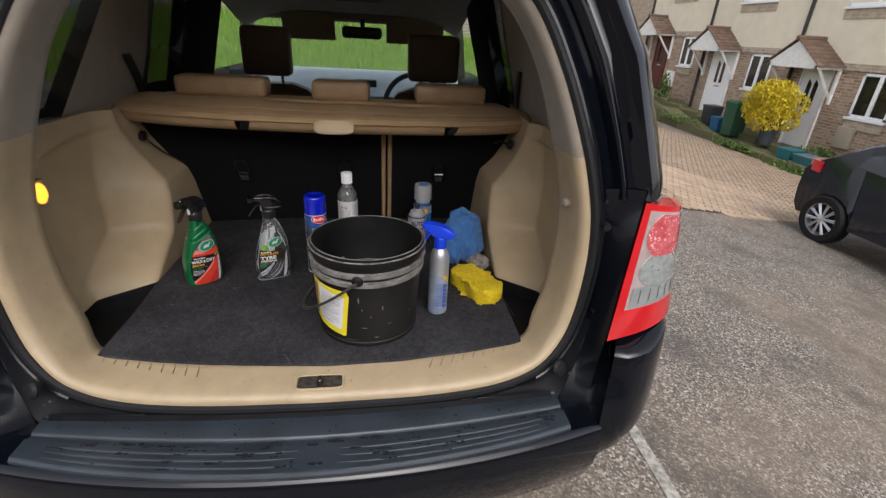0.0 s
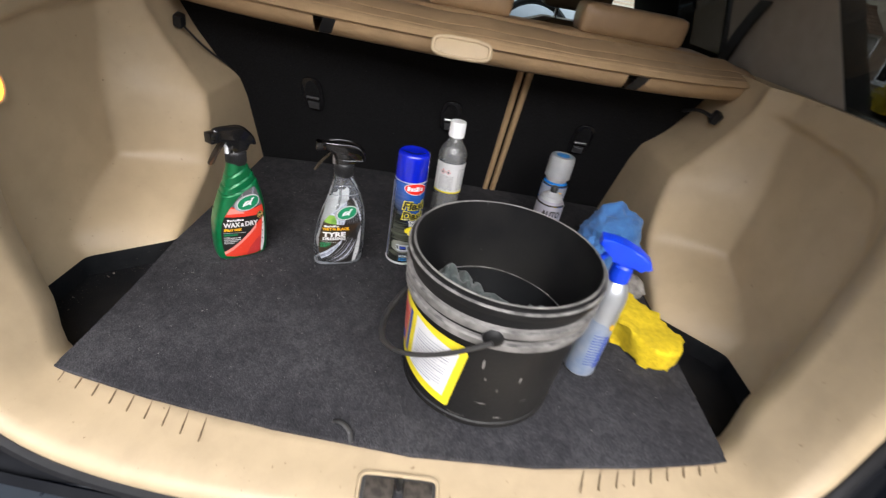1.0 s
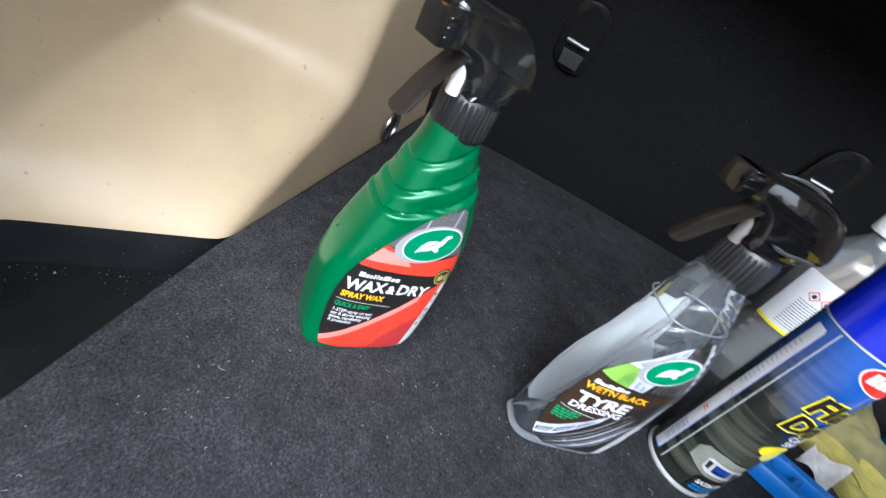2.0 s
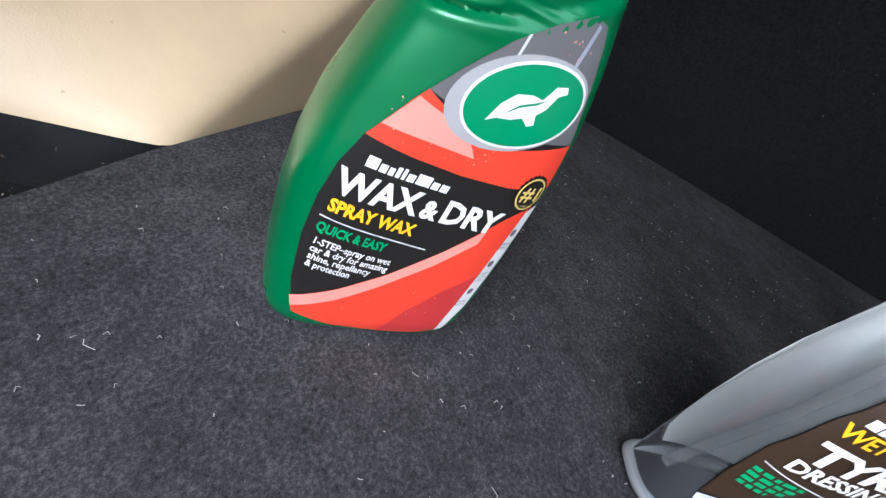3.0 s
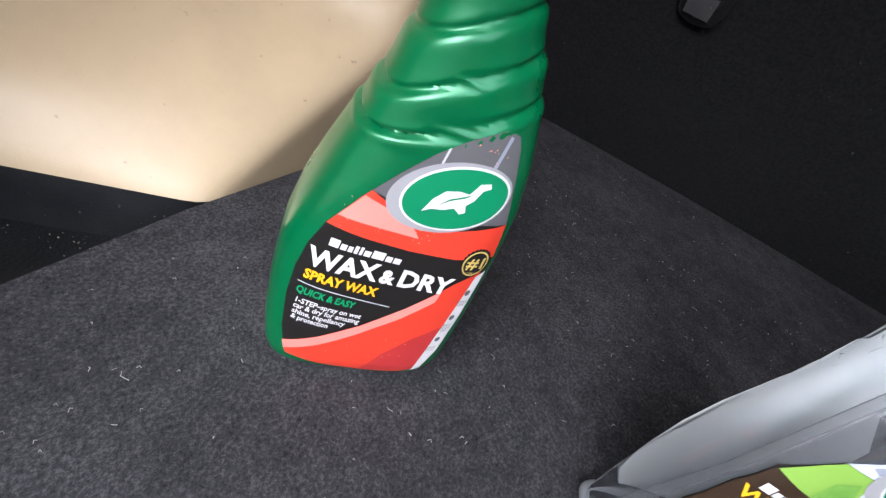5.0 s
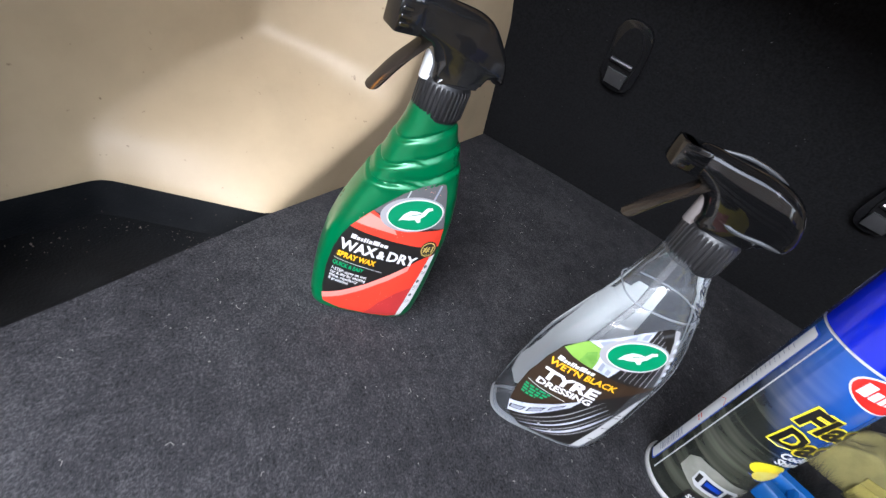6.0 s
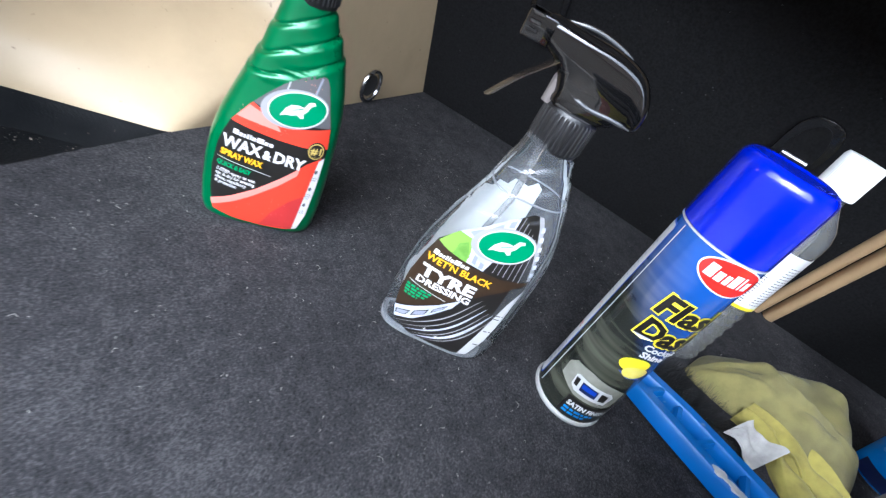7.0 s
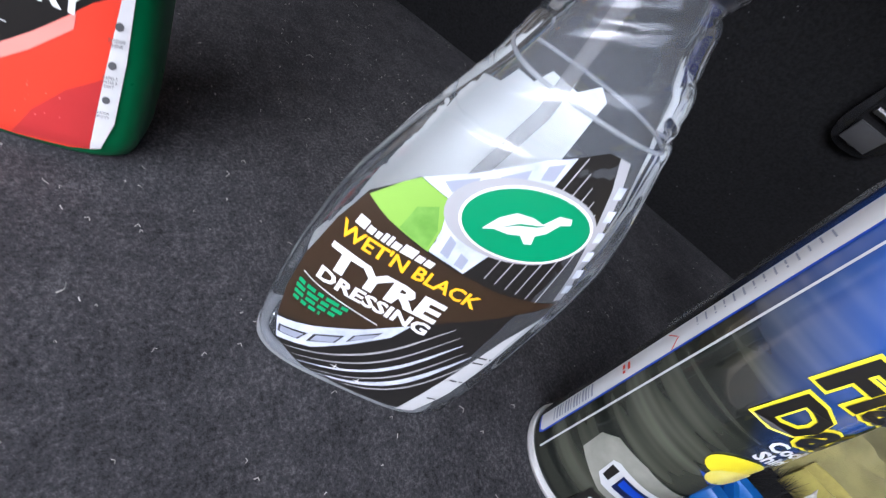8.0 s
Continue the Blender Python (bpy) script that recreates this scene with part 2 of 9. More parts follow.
def milky(name, tint, haze, share=0.12, edge=1.25):
    """A thin clear plastic wall: seen through, slightly hazy, glossier at a slant."""
    m = bpy.data.materials.new(name)
    m.use_nodes = True
    n, k = m.node_tree.nodes, m.node_tree.links
    n.remove(n["Principled BSDF"])
    tr, df, tl, gl = (n.new("ShaderNodeBsdfTransparent"), n.new("ShaderNodeBsdfDiffuse"), n.new("ShaderNodeBsdfTranslucent"),
                      n.new("ShaderNodeBsdfGlossy"))
    tr.inputs["Color"].default_value = (*tint, 1)
    df.inputs["Color"].default_value = tl.inputs["Color"].default_value = (*haze, 1)
    gl.inputs["Roughness"].default_value = 0.03
    hz, a, b, fr = n.new("ShaderNodeMixShader"), n.new("ShaderNodeMixShader"), n.new("ShaderNodeMixShader"), n.new("ShaderNodeFresnel")
    k.new(df.outputs[0], hz.inputs[1])
    k.new(tl.outputs[0], hz.inputs[2])
    a.inputs["Fac"].default_value = share
    k.new(tr.outputs[0], a.inputs[1])
    k.new(hz.outputs[0], a.inputs[2])
    fr.inputs["IOR"].default_value = edge
    k.new(fr.outputs[0], b.inputs["Fac"])
    k.new(a.outputs[0], b.inputs[1])
    k.new(gl.outputs[0], b.inputs[2])
    k.new(b.outputs[0], n["Material Output"].inputs["Surface"])
    return m


GLASS = pane_glass("window_glass")
GLASS_DEEP = pane_glass("dark_privacy_glass", (0.19, 0.20, 0.20))
GLASS_DARK = pane_glass("privacy_glass", (0.28, 0.295, 0.295))


# ---- tools for building ----
def finish(bm, name, material, sharp=38):
    me = bpy.data.meshes.new(name)
    bmesh.ops.recalc_face_normals(bm, faces=bm.faces)
    bm.to_mesh(me)
    bm.free()
    for mm in material if isinstance(material, (list, tuple)) else [material]:
        me.materials.append(mm)
    me.polygons.foreach_set("use_smooth", [True] * len(me.polygons))
    me.set_sharp_from_angle(angle=radians(sharp))
    return me


def thing(name, label, category, at=(0, 0, 0), turn=0.0, group="", kind=""):
    ob = new(name)
    ob.empty_display_size = 0.05
    ob.matrix_basis = pose(*at, 0, 0, turn)
    return tagged(ob, label, category, group, kind)


def part(name, bm, material, parent, label="", inworld=False, sharp=38):
    """One mesh under a thing or a part; inworld: its points are given in the world."""
    ob = new(name, finish(bm, name, material, sharp))
    ob.parent = parent
    if inworld and parent.parent is None:
        ob.matrix_parent_inverse = parent.matrix_basis.inverted()
    return tagged(ob, label, kind="stuff" if name == "small_print" else "")


def solid(name, bm, material, label, category, kind="", group="", sharp=38):
    return tagged(new(name, finish(bm, name, material, sharp)), label, category, group, kind)


def box(bm, lo, hi, bevel=0.0, seg=2, m=None):
    vs = [bm.verts.new((x, y, z)) for x, y, z in product((lo[0], hi[0]), (lo[1], hi[1]), (lo[2], hi[2]))]
    fs = [bm.faces.new([vs[i] for i in q]) for q in
          ((0, 1, 3, 2), (4, 6, 7, 5), (0, 4, 5, 1), (2, 3, 7, 6), (0, 2, 6, 4), (1, 5, 7, 3))]
    if bevel:
        es = list({e for f in fs for e in f.edges})
        got = bmesh.ops.bevel(bm, geom=es, offset=bevel, segments=seg, affect="EDGES", profile=0.6)
        vs = list({v for f in got["faces"] for v in f.verts} | {v for v in vs if v.is_valid})
    if m is not None:
        bmesh.ops.transform(bm, matrix=m, verts=[v for v in vs if v.is_valid])
    return bm


def loft(bm, rings, closed=True, caps=(True, True)):
    """Skin between rings of equally many points."""
    rows = [[bm.verts.new(p) for p in r] for r in rings]
    n = len(rows[0])
    for a, b in zip(rows, rows[1:]):
        for i in range(n if closed else n - 1):
            j = (i + 1) % n
            bm.faces.new((a[i], a[j], b[j], b[i]))
    if closed and caps[0]:
        bm.faces.new(rows[0][::-1])
    if closed and caps[1]:
        bm.faces.new(rows[-1])
    return bm


def lathe(bm, profile, seg=32, at=(0, 0, 0), caps=(True, True)):
    rings = [[(at[0] + r * math.cos(2 * math.pi * i / seg), at[1] + r * math.sin(2 * math.pi * i / seg), at[2] + z)
              for i in range(seg)] for r, z in profile]
    return loft(bm, rings, True, caps)


def ribbed(bm, profile, ribs, depth, at=(0, 0, 0)):
    """A turned part whose wall is fluted all round: profile rows r, z, share of the fluting."""
    seg = ribs * 6
    rings = []
    for r, z, f in profile:
        row = []
        for i in range(seg):
            a = 2 * math.pi * i / seg
            q = r + f * depth * (smooth(0.5 + 0.9 * math.cos(a * ribs)) - 0.5)
            row.append((at[0] + q * math.cos(a), at[1] + q * math.sin(a), at[2] + z))
        rings.append(row)
    return loft(bm, rings)


def spline(points, n):
    """n points evenly along a smooth line through the given ones."""
    p = np.array(points, float)
    q = np.vstack([2 * p[0] - p[1], p, 2 * p[-1] - p[-2]])
    out = []
    for i in range(len(p) - 1):
        a, b, c, d = q[i:i + 4]
        for s in np.linspace(0, 1, 24, endpoint=False):
            out.append(0.5 * (2 * b + (c - a) * s + (2 * a - 5 * b + 4 * c - d) * s * s + (3 * b - a - 3 * c + d) * s ** 3))
    out.append(p[-1])
    out = np.array(out)
    run = np.concatenate([[0], np.cumsum(np.linalg.norm(np.diff(out, axis=0), axis=1))])
    at = np.linspace(0, run[-1], n)
    return np.stack([np.interp(at, run, out[:, i]) for i in range(out.shape[1])], axis=1)


def tube(bm, points, r, seg=8, closed=False, flat=1.0):
    """A round or flattened bar along a line."""
    pts = [Vector(p) for p in points]
    rings, side = [], None
    for i, p in enumerate(pts):
        if closed:
            d = pts[(i + 1) % len(pts)] - pts[i - 1]
        else:
            d = pts[min(i + 1, len(pts) - 1)] - pts[max(i - 1, 0)]
        d.normalize()
        if side is None:
            side = d.cross(Vector((0, 0, 1)))
            if side.length < 0.1:
                side = d.cross(Vector((0, 1, 0)))
        side = (side - d * side.dot(d)).normalized()
        up = side.cross(d)
        rr = r[i] if isinstance(r, (list, tuple, np.ndarray)) else r
        rings.append([p + side * rr * math.cos(a) + up * rr * flat * math.sin(a)
                      for a in (2 * math.pi * j / seg for j in range(seg))])
    if closed:
        rings.append(rings[0])
    loft(bm, rings, True, (not closed, not closed))
    if closed:
        bmesh.ops.remove_doubles(bm, verts=bm.verts, dist=1e-6)
    return bm


def slab(bm, outline, z0, z1, bevel=0.0, seg=2, m=None):
    """An outline in x, y drawn up from z0 to z1, and turned by m."""
    a = [bm.verts.new((x, y, z0)) for x, y in outline]
    b = [bm.verts.new((x, y, z1)) for x, y in outline]
    fs = [bm.faces.new(a[::-1]), bm.faces.new(b)]
    n = len(a)
    fs += [bm.faces.new((a[i], a[(i + 1) % n], b[(i + 1) % n], b[i])) for i in range(n)]
    vs = a + b
    if bevel:
        es = [e for e in fs[0].edges] + [e for e in fs[1].edges]
        got = bmesh.ops.bevel(bm, geom=es, offset=bevel, segments=seg, affect="EDGES", profile=0.6)
        vs = [v for v in vs if v.is_valid] + [v for f in got["faces"] for v in f.verts]
    if m is not None:
        bmesh.ops.transform(bm, matrix=m, verts=list(set(vs)))
    return bm


def sheet(bm, fn, us, vs, thick=None):
    """A surface over a grid; thick: its back lies that far behind, by a vector or a function."""
    front = [[bm.verts.new(fn(u, v)) for v in vs] for u in us]
    for a, b in zip(front, front[1:]):
        for i in range(len(vs) - 1):
            bm.faces.new((a[i], b[i], b[i + 1], a[i + 1]))
    if thick is not None:
        t = Vector(thick)
        back = [[bm.verts.new(p.co + t) for p in row] for row in front]
        for a, b in zip(back, back[1:]):
            for i in range(len(vs) - 1):
                bm.faces.new((a[i], a[i + 1], b[i + 1], b[i]))
        edge = ([r[0] for r in front] + front[-1][1:] + [r[-1] for r in front[-2::-1]] + front[0][-2:0:-1],
                [r[0] for r in back] + back[-1][1:] + [r[-1] for r in back[-2::-1]] + back[0][-2:0:-1])
        n = len(edge[0])
        for i in range(n):
            j = (i + 1) % n
            bm.faces.new((edge[0][i], edge[1][i], edge[1][j], edge[0][j]))
    return bm


def decal(bm, outline, wrap, lift=0.0003, step=0.004):
    """A printed area, cut fine enough to lie on a curved face; wrap(u, v, lift) gives its place."""
    d = bmesh.new()
    d.faces.new([d.verts.new((u, v, 0)) for u, v in outline])
    us, vs = [p[0] for p in outline], [p[1] for p in outline]
    for lo, hi, no in ((min(us), max(us), (1, 0, 0)), (min(vs), max(vs), (0, 1, 0))):
        for s in np.arange(math.ceil(lo / step) * step, hi, step):
            bmesh.ops.bisect_plane(d, geom=d.verts[:] + d.edges[:] + d.faces[:], dist=1e-7,
                                   plane_co=(s * no[0], s * no[1], 0), plane_no=no)
    made = {v: bm.verts.new(wrap(v.co.x, v.co.y, lift)) for v in d.verts}
    for f in d.faces:
        bm.faces.new([made[v] for v in f.verts])
    d.free()
    return bm


def ellipse(cu, cv, a, b, n=36, lean=0.0):
    c, s = math.cos(lean), math.sin(lean)
    return [(cu + a * math.cos(t) * c - b * math.sin(t) * s, cv + a * math.cos(t) * s + b * math.sin(t) * c)
            for t in (2 * math.pi * i / n for i in range(n))]


def lettering(bm, words, size, at, wrap, lift=0.0006, bold=0.0, lean=0.0, wide=1.0, shear=0.0, width=None):
    """Words in the built-in font, laid on a face from their lower left corner."""
    cu = bpy.data.curves.new("words", "FONT")
    cu.body, cu.size, cu.offset, cu.shear, cu.resolution_u = words, size, bold, shear, 2
    ob = new("words", cu)
    me = bpy.data.meshes.new_from_object(ob)
    if width:
        wide = width / max(v.co.x for v in me.vertices)
    c, s = math.cos(lean), math.sin(lean)
    vs = [bm.verts.new(wrap(at[0] + v.co.x * wide * c - v.co.y * s, at[1] + v.co.x * wide * s + v.co.y * c, lift))
          for v in me.vertices]
    for p in me.polygons:
        try:
            bm.faces.new([vs[i] for i in p.vertices])
        except ValueError:
            pass
    bpy.data.objects.remove(ob)
    bpy.data.meshes.remove(me)
    bpy.data.curves.remove(cu)
    return bm


def lerp(a, b, t):
    return a + (b - a) * t


def smooth(t):
    t = min(max(t, 0.0), 1.0)
    return t * t * (3 - 2 * t)


# ---- the parked car with its open boot ----
GROUND = -0.77
car = thing("car", "black four-by-four car with its boot standing open", "car", (0, 1.3, GROUND))

# the boot's opening, half of it, from the sill's middle up to the roof: the rubber seal and the trim's inner edge
SEAL = [(0, -0.150, -0.050), (0.25, -0.143, -0.049), (0.42, -0.124, -0.042), (0.53, -0.100, -0.012), (0.590, -0.080, 0.050),
        (0.620, -0.062, 0.130), (0.632, -0.052, 0.250), (0.625, -0.045, 0.360), (0.605, -0.035, 0.450),
        (0.578, -0.018, 0.540), (0.530, 0.022, 0.670), (0.468, 0.070, 0.790), (0.380, 0.120, 0.868), (0.2, 0.16, 0.905), (0, 0.17, 0.915)]
INNER = [(0, -0.058, -0.007), (0.25, -0.050, -0.007), (0.41, -0.022, -0.006), (0.517, 0.006, 0.002), (0.548, 0.045, 0.052),
         (0.574, 0.060, 0.130), (0.588, 0.070, 0.250), (0.583, 0.075, 0.360), (0.565, 0.085, 0.450),
         (0.540, 0.100, 0.540), (0.497, 0.130, 0.670), (0.432, 0.170, 0.780), (0.350, 0.210, 0.838), (0.19, 0.25, 0.865), (0, 0.26, 0.875)]
NS = 90
seal_half = spline(SEAL, NS)
inner_half = np.array([spline(INNER, 400)[int(i)] for i in np.linspace(0, 399, NS)])
OUT = []
for i in range(NS):
    d = seal_half[min(i + 1, NS - 1)] - seal_half[max(i - 1, 0)]
    o = np.array([d[2], 0, -d[0]])
    OUT.append(o / np.linalg.norm(o))
OUT = np.array(OUT)
MATCH = np.linspace(0, NS - 1, NS)
for i in range(NS):
    MATCH[i] = np.argmin(np.linalg.norm((inner_half - seal_half[i])[:, ::2], axis=1))
MATCH = np.maximum.accumulate(MATCH)
inner_m = np.array([inner_half[int(j)] for j in MATCH])


def trim_section(i, s):
    """Across the opening's trim, from the seal over a rounded shoulder to the inner edge and on behind it."""
    a, b, o = seal_half[i], inner_m[i], OUT[i]
    rows = []
    for t, up, back in ((0.02, 0.0, 0.0), (0.03, 0.012, -0.004), (0.10, 0.021, -0.008), (0.25, 0.022, -0.008), (0.55, 0.012, -0.003),
                        (0.9, 0.002, 0.0), (1.0, 0.0, 0.004)):
        p = lerp(a, b, t) - o * up + np.array([0, back, 0])
        rows.append((s * p[0], p[1], p[2]))
    q = b + o * 0.03 + np.array([0, 0.05, 0])
    rows.append((s * q[0], q[1], q[2]))
    return rows


split = next(i for i in range(NS) if seal_half[i][2] > 0.48)
low = [trim_section(i, -1) for i in range(split, 0, -1)] + [trim_section(i, 1) for i in range(split + 1)]
sill_trim = part("sill_trim", loft(bmesh.new(), low, False), SILL_TAN, car, "scuffed tan plastic sill and pillar trim", True, 60)
for s in (-1, 1):
    part("pillar_trim", loft(bmesh.new(), [trim_section(i, s) for i in range(split, NS)], False), GREIGE, car,
         "grey-beige upper pillar trim", True, 60)

# grip ribs moulded into the two ends of the sill
RIB_DIRT = surface("dirt_lined_rib", (0.30, 0.22, 0.13), 0.6, second=(0.10, 0.07, 0.04), scale=120)
for s in (-1, 1):
    for i in range(9):
        x = s * (0.27 + i * 0.028)
        y = -0.064 + 0.26 * max(abs(x) - 0.25, 0)
        bm = bmesh.new()
        box(bm, (-0.0007, -0.024, -0.002), (0.0007, 0.012, 0.0016), 0.0002, 1,
            Matrix.Translation((x, y, -0.0085 + 0.03 * max(abs(x) - 0.36, 0))) @ Matrix.Rotation(-s * 0.25 - 0.1, 4, "Z"))
        part("rib", bm, RIB_DIRT, sill_trim)

# the lock's striker in its recess
LOCK = pose(0.008, -0.112, -0.0135, 8, 0, 1)
bm = bmesh.new()
box(bm, (-0.050, -0.019, -0.012), (0.050, 0.019, 0.0012), 0.003, 2, LOCK)
recess = part("striker_recess", bm, DULL, car, "dirty black plastic striker recess", True)
bm = bmesh.new()
rim = [(0.0525 * math.copysign(abs(math.cos(a)) ** 0.28, math.cos(a)), 0.0205 * math.copysign(abs(math.sin(a)) ** 0.35, math.sin(a))) for a in np.linspace(0, 2 * math.pi, 48, endpoint=False)]
tube(bm, [tuple(LOCK @ Vector((u, v, 0.0008))) for u, v in rim], 0.0028, 6, True)
part("recess_rim", bm, SILL_TAN, recess, "tan moulded rim")
for x0, x1 in ((-0.045, -0.006), (0.007, 0.046)):
    bm = bmesh.new()
    box(bm, (x0, -0.015, 0.0008), (x1, 0.014, 0.0030), 0.0015, 2, LOCK)
    part("striker_plate", bm, WORN_STEEL, recess, "stained steel plate")
bm = bmesh.new()
box(bm, (-0.005, -0.019, 0.0008), (0.006, 0.016, 0.0050), 0.002, 2, LOCK)
tube(bm, [tuple(LOCK @ Vector(p)) for p in spline([(-0.004, 0.008, 0.003), (-0.003, 0.0, 0.008), (0.0005, -0.004, 0.009), (0.004, 0.0, 0.008), (0.005, 0.008, 0.003)], 14)], 0.002, 8)
part("striker", bm, STEEL_DARK, recess, "worn steel striker loop")

# rubber seal round the whole opening
ring = [tuple(seal_half[i] * (-1, 1, 1) - OUT[i] * (-1, 1, 1) * 0.0) for i in range(NS - 2, 0, -1)] + [tuple(p) for p in seal_half]
part("door_seal", tube(bmesh.new(), ring, 0.0105, 8, True), RUBBER, car, "black rubber seal", True)
back_ring = [tuple((seal_half[i] + OUT[i] * 0.012 + (0, 0.012, 0)) * (-1, 1, 1)) for i in range(NS - 2, 0, -1)] + [tuple(seal_half[i] + OUT[i] * 0.012 + (0, 0.012, 0)) for i in range(NS)]
part("seal_flange", tube(bmesh.new(), back_ring, 0.014, 8, True), PAINT_IN, car, "black flange behind the seal", True)


# painted gutter and corner post outside the seal
def corner_x(z):
    return float(np.interp(z, [-0.1, 0.10, 0.41, 0.44, 0.67, 0.80, 0.92], [0.640, 0.655, 0.734, 0.729, 0.672, 0.61, 0.50]))


def corner_y(z):
    return float(np.interp(z, [-0.1, 0.10, 0.41, 0.44, 0.67, 0.80, 0.92], [-0.150, -0.145, -0.064, -0.055, 0.005, 0.060, 0.13]))


bottom = next(i for i in range(NS) if seal_half[i][0] > 0.50)
for s in (-1, 1):
    rows, upper = [], []
    for i in range(bottom, NS - 14):
        a, o = seal_half[i], OUT[i]
        cx, cy = corner_x(a[2]), corner_y(a[2])
        row = []
        for out, back in ((0.004, 0.014), (0.012, 0.002), (0.020, -0.004), (0.028, 0.004), (0.036, 0.018)):
            row.append(a + o * out + (0, back, 0))
        e = row[-1]
        c = np.array([max(cx, e[0] + 0.01), cy, e[2] + 0.01])
        for t, back in ((0.3, 0.004), (0.65, 0.008)):
            row.append(lerp(e, c, t) + (0, back, 0))
        ridged = row[:5] + [lerp(e, c, t) + (0, back, 0) for t, back in ((0.12, 0.010), (0.22, 0.016), (0.30, 0.002), (0.40, -0.004), (0.50, 0.002), (0.58, 0.018), (0.72, 0.020), (0.82, 0.008))]
        upper.append(ridged + [c + (-0.008, 0.006, 0), c + (0, -0.002, 0), c + (0.02, 0.006, 0), c + (0.05, 0.04, 0), c + (0.075, 0.10, 0), c + (0.09, 0.2, 0), c + (0.10, 0.36, 0.0)])
        if c[2] < 0.445:
            c = np.array([max(float(np.interp(c[2], [-0.1, 0.10, 0.41], [0.640, 0.656, 0.7205])), e[0] + 0.01), float(np.interp(c[2], [-0.1, 0.10, 0.41], [-0.150, -0.146, -0.064])), c[2]])
            rows.append(row[:5] + [lerp(e, c, 0.3) + (0, 0.004, 0), lerp(e, c, 0.65) + (0, 0.006, 0), c, c + (0.012, 0.03, 0), c + (0.02, 0.08, 0)])
    # the upper panel starts on the light's top edge
    j = next(i for i in range(len(upper)) if upper[i][14][2] > 0.411)
    f = (0.411 - upper[j - 1][14][2]) / (upper[j][14][2] - upper[j - 1][14][2])
    upper = [[lerp(p, q, f) + (0.004, -0.002, 0) for p, q in zip(upper[j - 1], upper[j])]] + upper[j:]
    rows, upper = ([[(s * p[0], p[1], p[2]) for p in row] for row in q] for q in (rows, upper))
    part("pillar_panel", loft(bmesh.new(), upper, False), PAINT, car, "gloss black rear pillar", True, 50)
    post = part("corner_post", loft(bmesh.new(), rows, False), PAINT_IN, car, "satin black corner post", True, 50)
    # the painted corner between seal, bumper and post
    rows = []
    low_i = next(i for i in range(NS) if seal_half[i][0] > 0.36)
    top_i = next(i for i in range(NS) if seal_half[i][2] > 0.10)
    for i in range(low_i, top_i + 1):
        k = (i - low_i) / (top_i - low_i)
        a = seal_half[i] + OUT[i] * 0.006 + (0, 0.008, 0)
        b = np.array([np.interp(k, [0, 0.35, 1], [0.38, 0.584, 0.655]), np.interp(k, [0, 0.35, 1], [-0.146, -0.132, -0.070]), np.interp(k, [0, 0.35, 1], [-0.078, -0.076, 0.105])])
        rows.append([tuple(np.array((s, 1, 1)) * (lerp(a, b, t) + (0, 0.014 * math.sin(math.pi * t), 0))) for t in np.linspace(0, 1, 7)])
    part("corner_panel", loft(bmesh.new(), rows, False), LEDGE, car, "dirty black painted corner under the seal", True, 60)
    for x, y, z, r in ((0.652, -0.050, 0.345, 0.009), (0.662, -0.062, 0.127, 0.006)):
        bm = bmesh.new()
        tube(bm, [(s * x, y - 0.008, z), (s * x, y + 0.01, z)], r, 12)
        part("bolt_hole", bm, RUBBER, post)
    bm = bmesh.new()
    lathe(bm, [(0.020, 0), (0.021, 0.004), (0.016, 0.010), (0.006, 0.012)], 20)
    bmesh.ops.transform(bm, matrix=pose(s * 0.566, -0.128, 0.012, 70, 0, s * 30), verts=bm.verts)
    part("buffer", bm, RUBBER, post, "round rubber door buffer")

# tail light: a red frame round a clear lens with a dotted red lamp above a ribbed white one
RED = surface("red_lens", (0.52, 0.010, 0.014), 0.10, var=0.15, scale=30, coat=1.0, spec=0.6)
RED_DOT = surface("red_reflector", (0.40, 0.05, 0.06), 0.20, second=(0.50, 0.12, 0.13), scale=45, coat=1.0, fleck=(0.72, 0.42, 0.44), fleck_scale=190, fleck_cut=0.60)
LAMP_WHITE = surface("silvered_reflector", (0.50, 0.545, 0.525), 0.3, metal=0.6, var=0.4, scale=70, coat=1.0)
LAMP_GREY = surface("grey_lamp_band", (0.23, 0.25, 0.24), 0.3, var=0.2, coat=1.0)
PINK_LENS = surface("pale_pink_lens", (0.44, 0.36, 0.355), 0.18, second=(0.38, 0.27, 0.27), scale=40, coat=1.0, metal=0.2)


def light_face(u, v, off=0.0):
    """The tail light's bulging face: u from its inner edge round the corner to its side, v up."""
    z = lerp(lerp(0.104, 0.150, u), lerp(0.407, 0.392, u), v)
    k = (z - 0.104) / 0.30
    x0, y0 = lerp(0.657, 0.722, k), lerp(-0.150, -0.068, k)
    x1, y1 = lerp(0.852, 0.832, k), lerp(-0.060, 0.000, k)
    b = math.sin(u * math.pi * 0.85)
    return lerp(x0, x1, u) + 0.020 * b + off * 0.4, lerp(y0, y1, u) - 0.030 * b + 0.03 * max(u - 0.8, 0) - off * 0.9, z


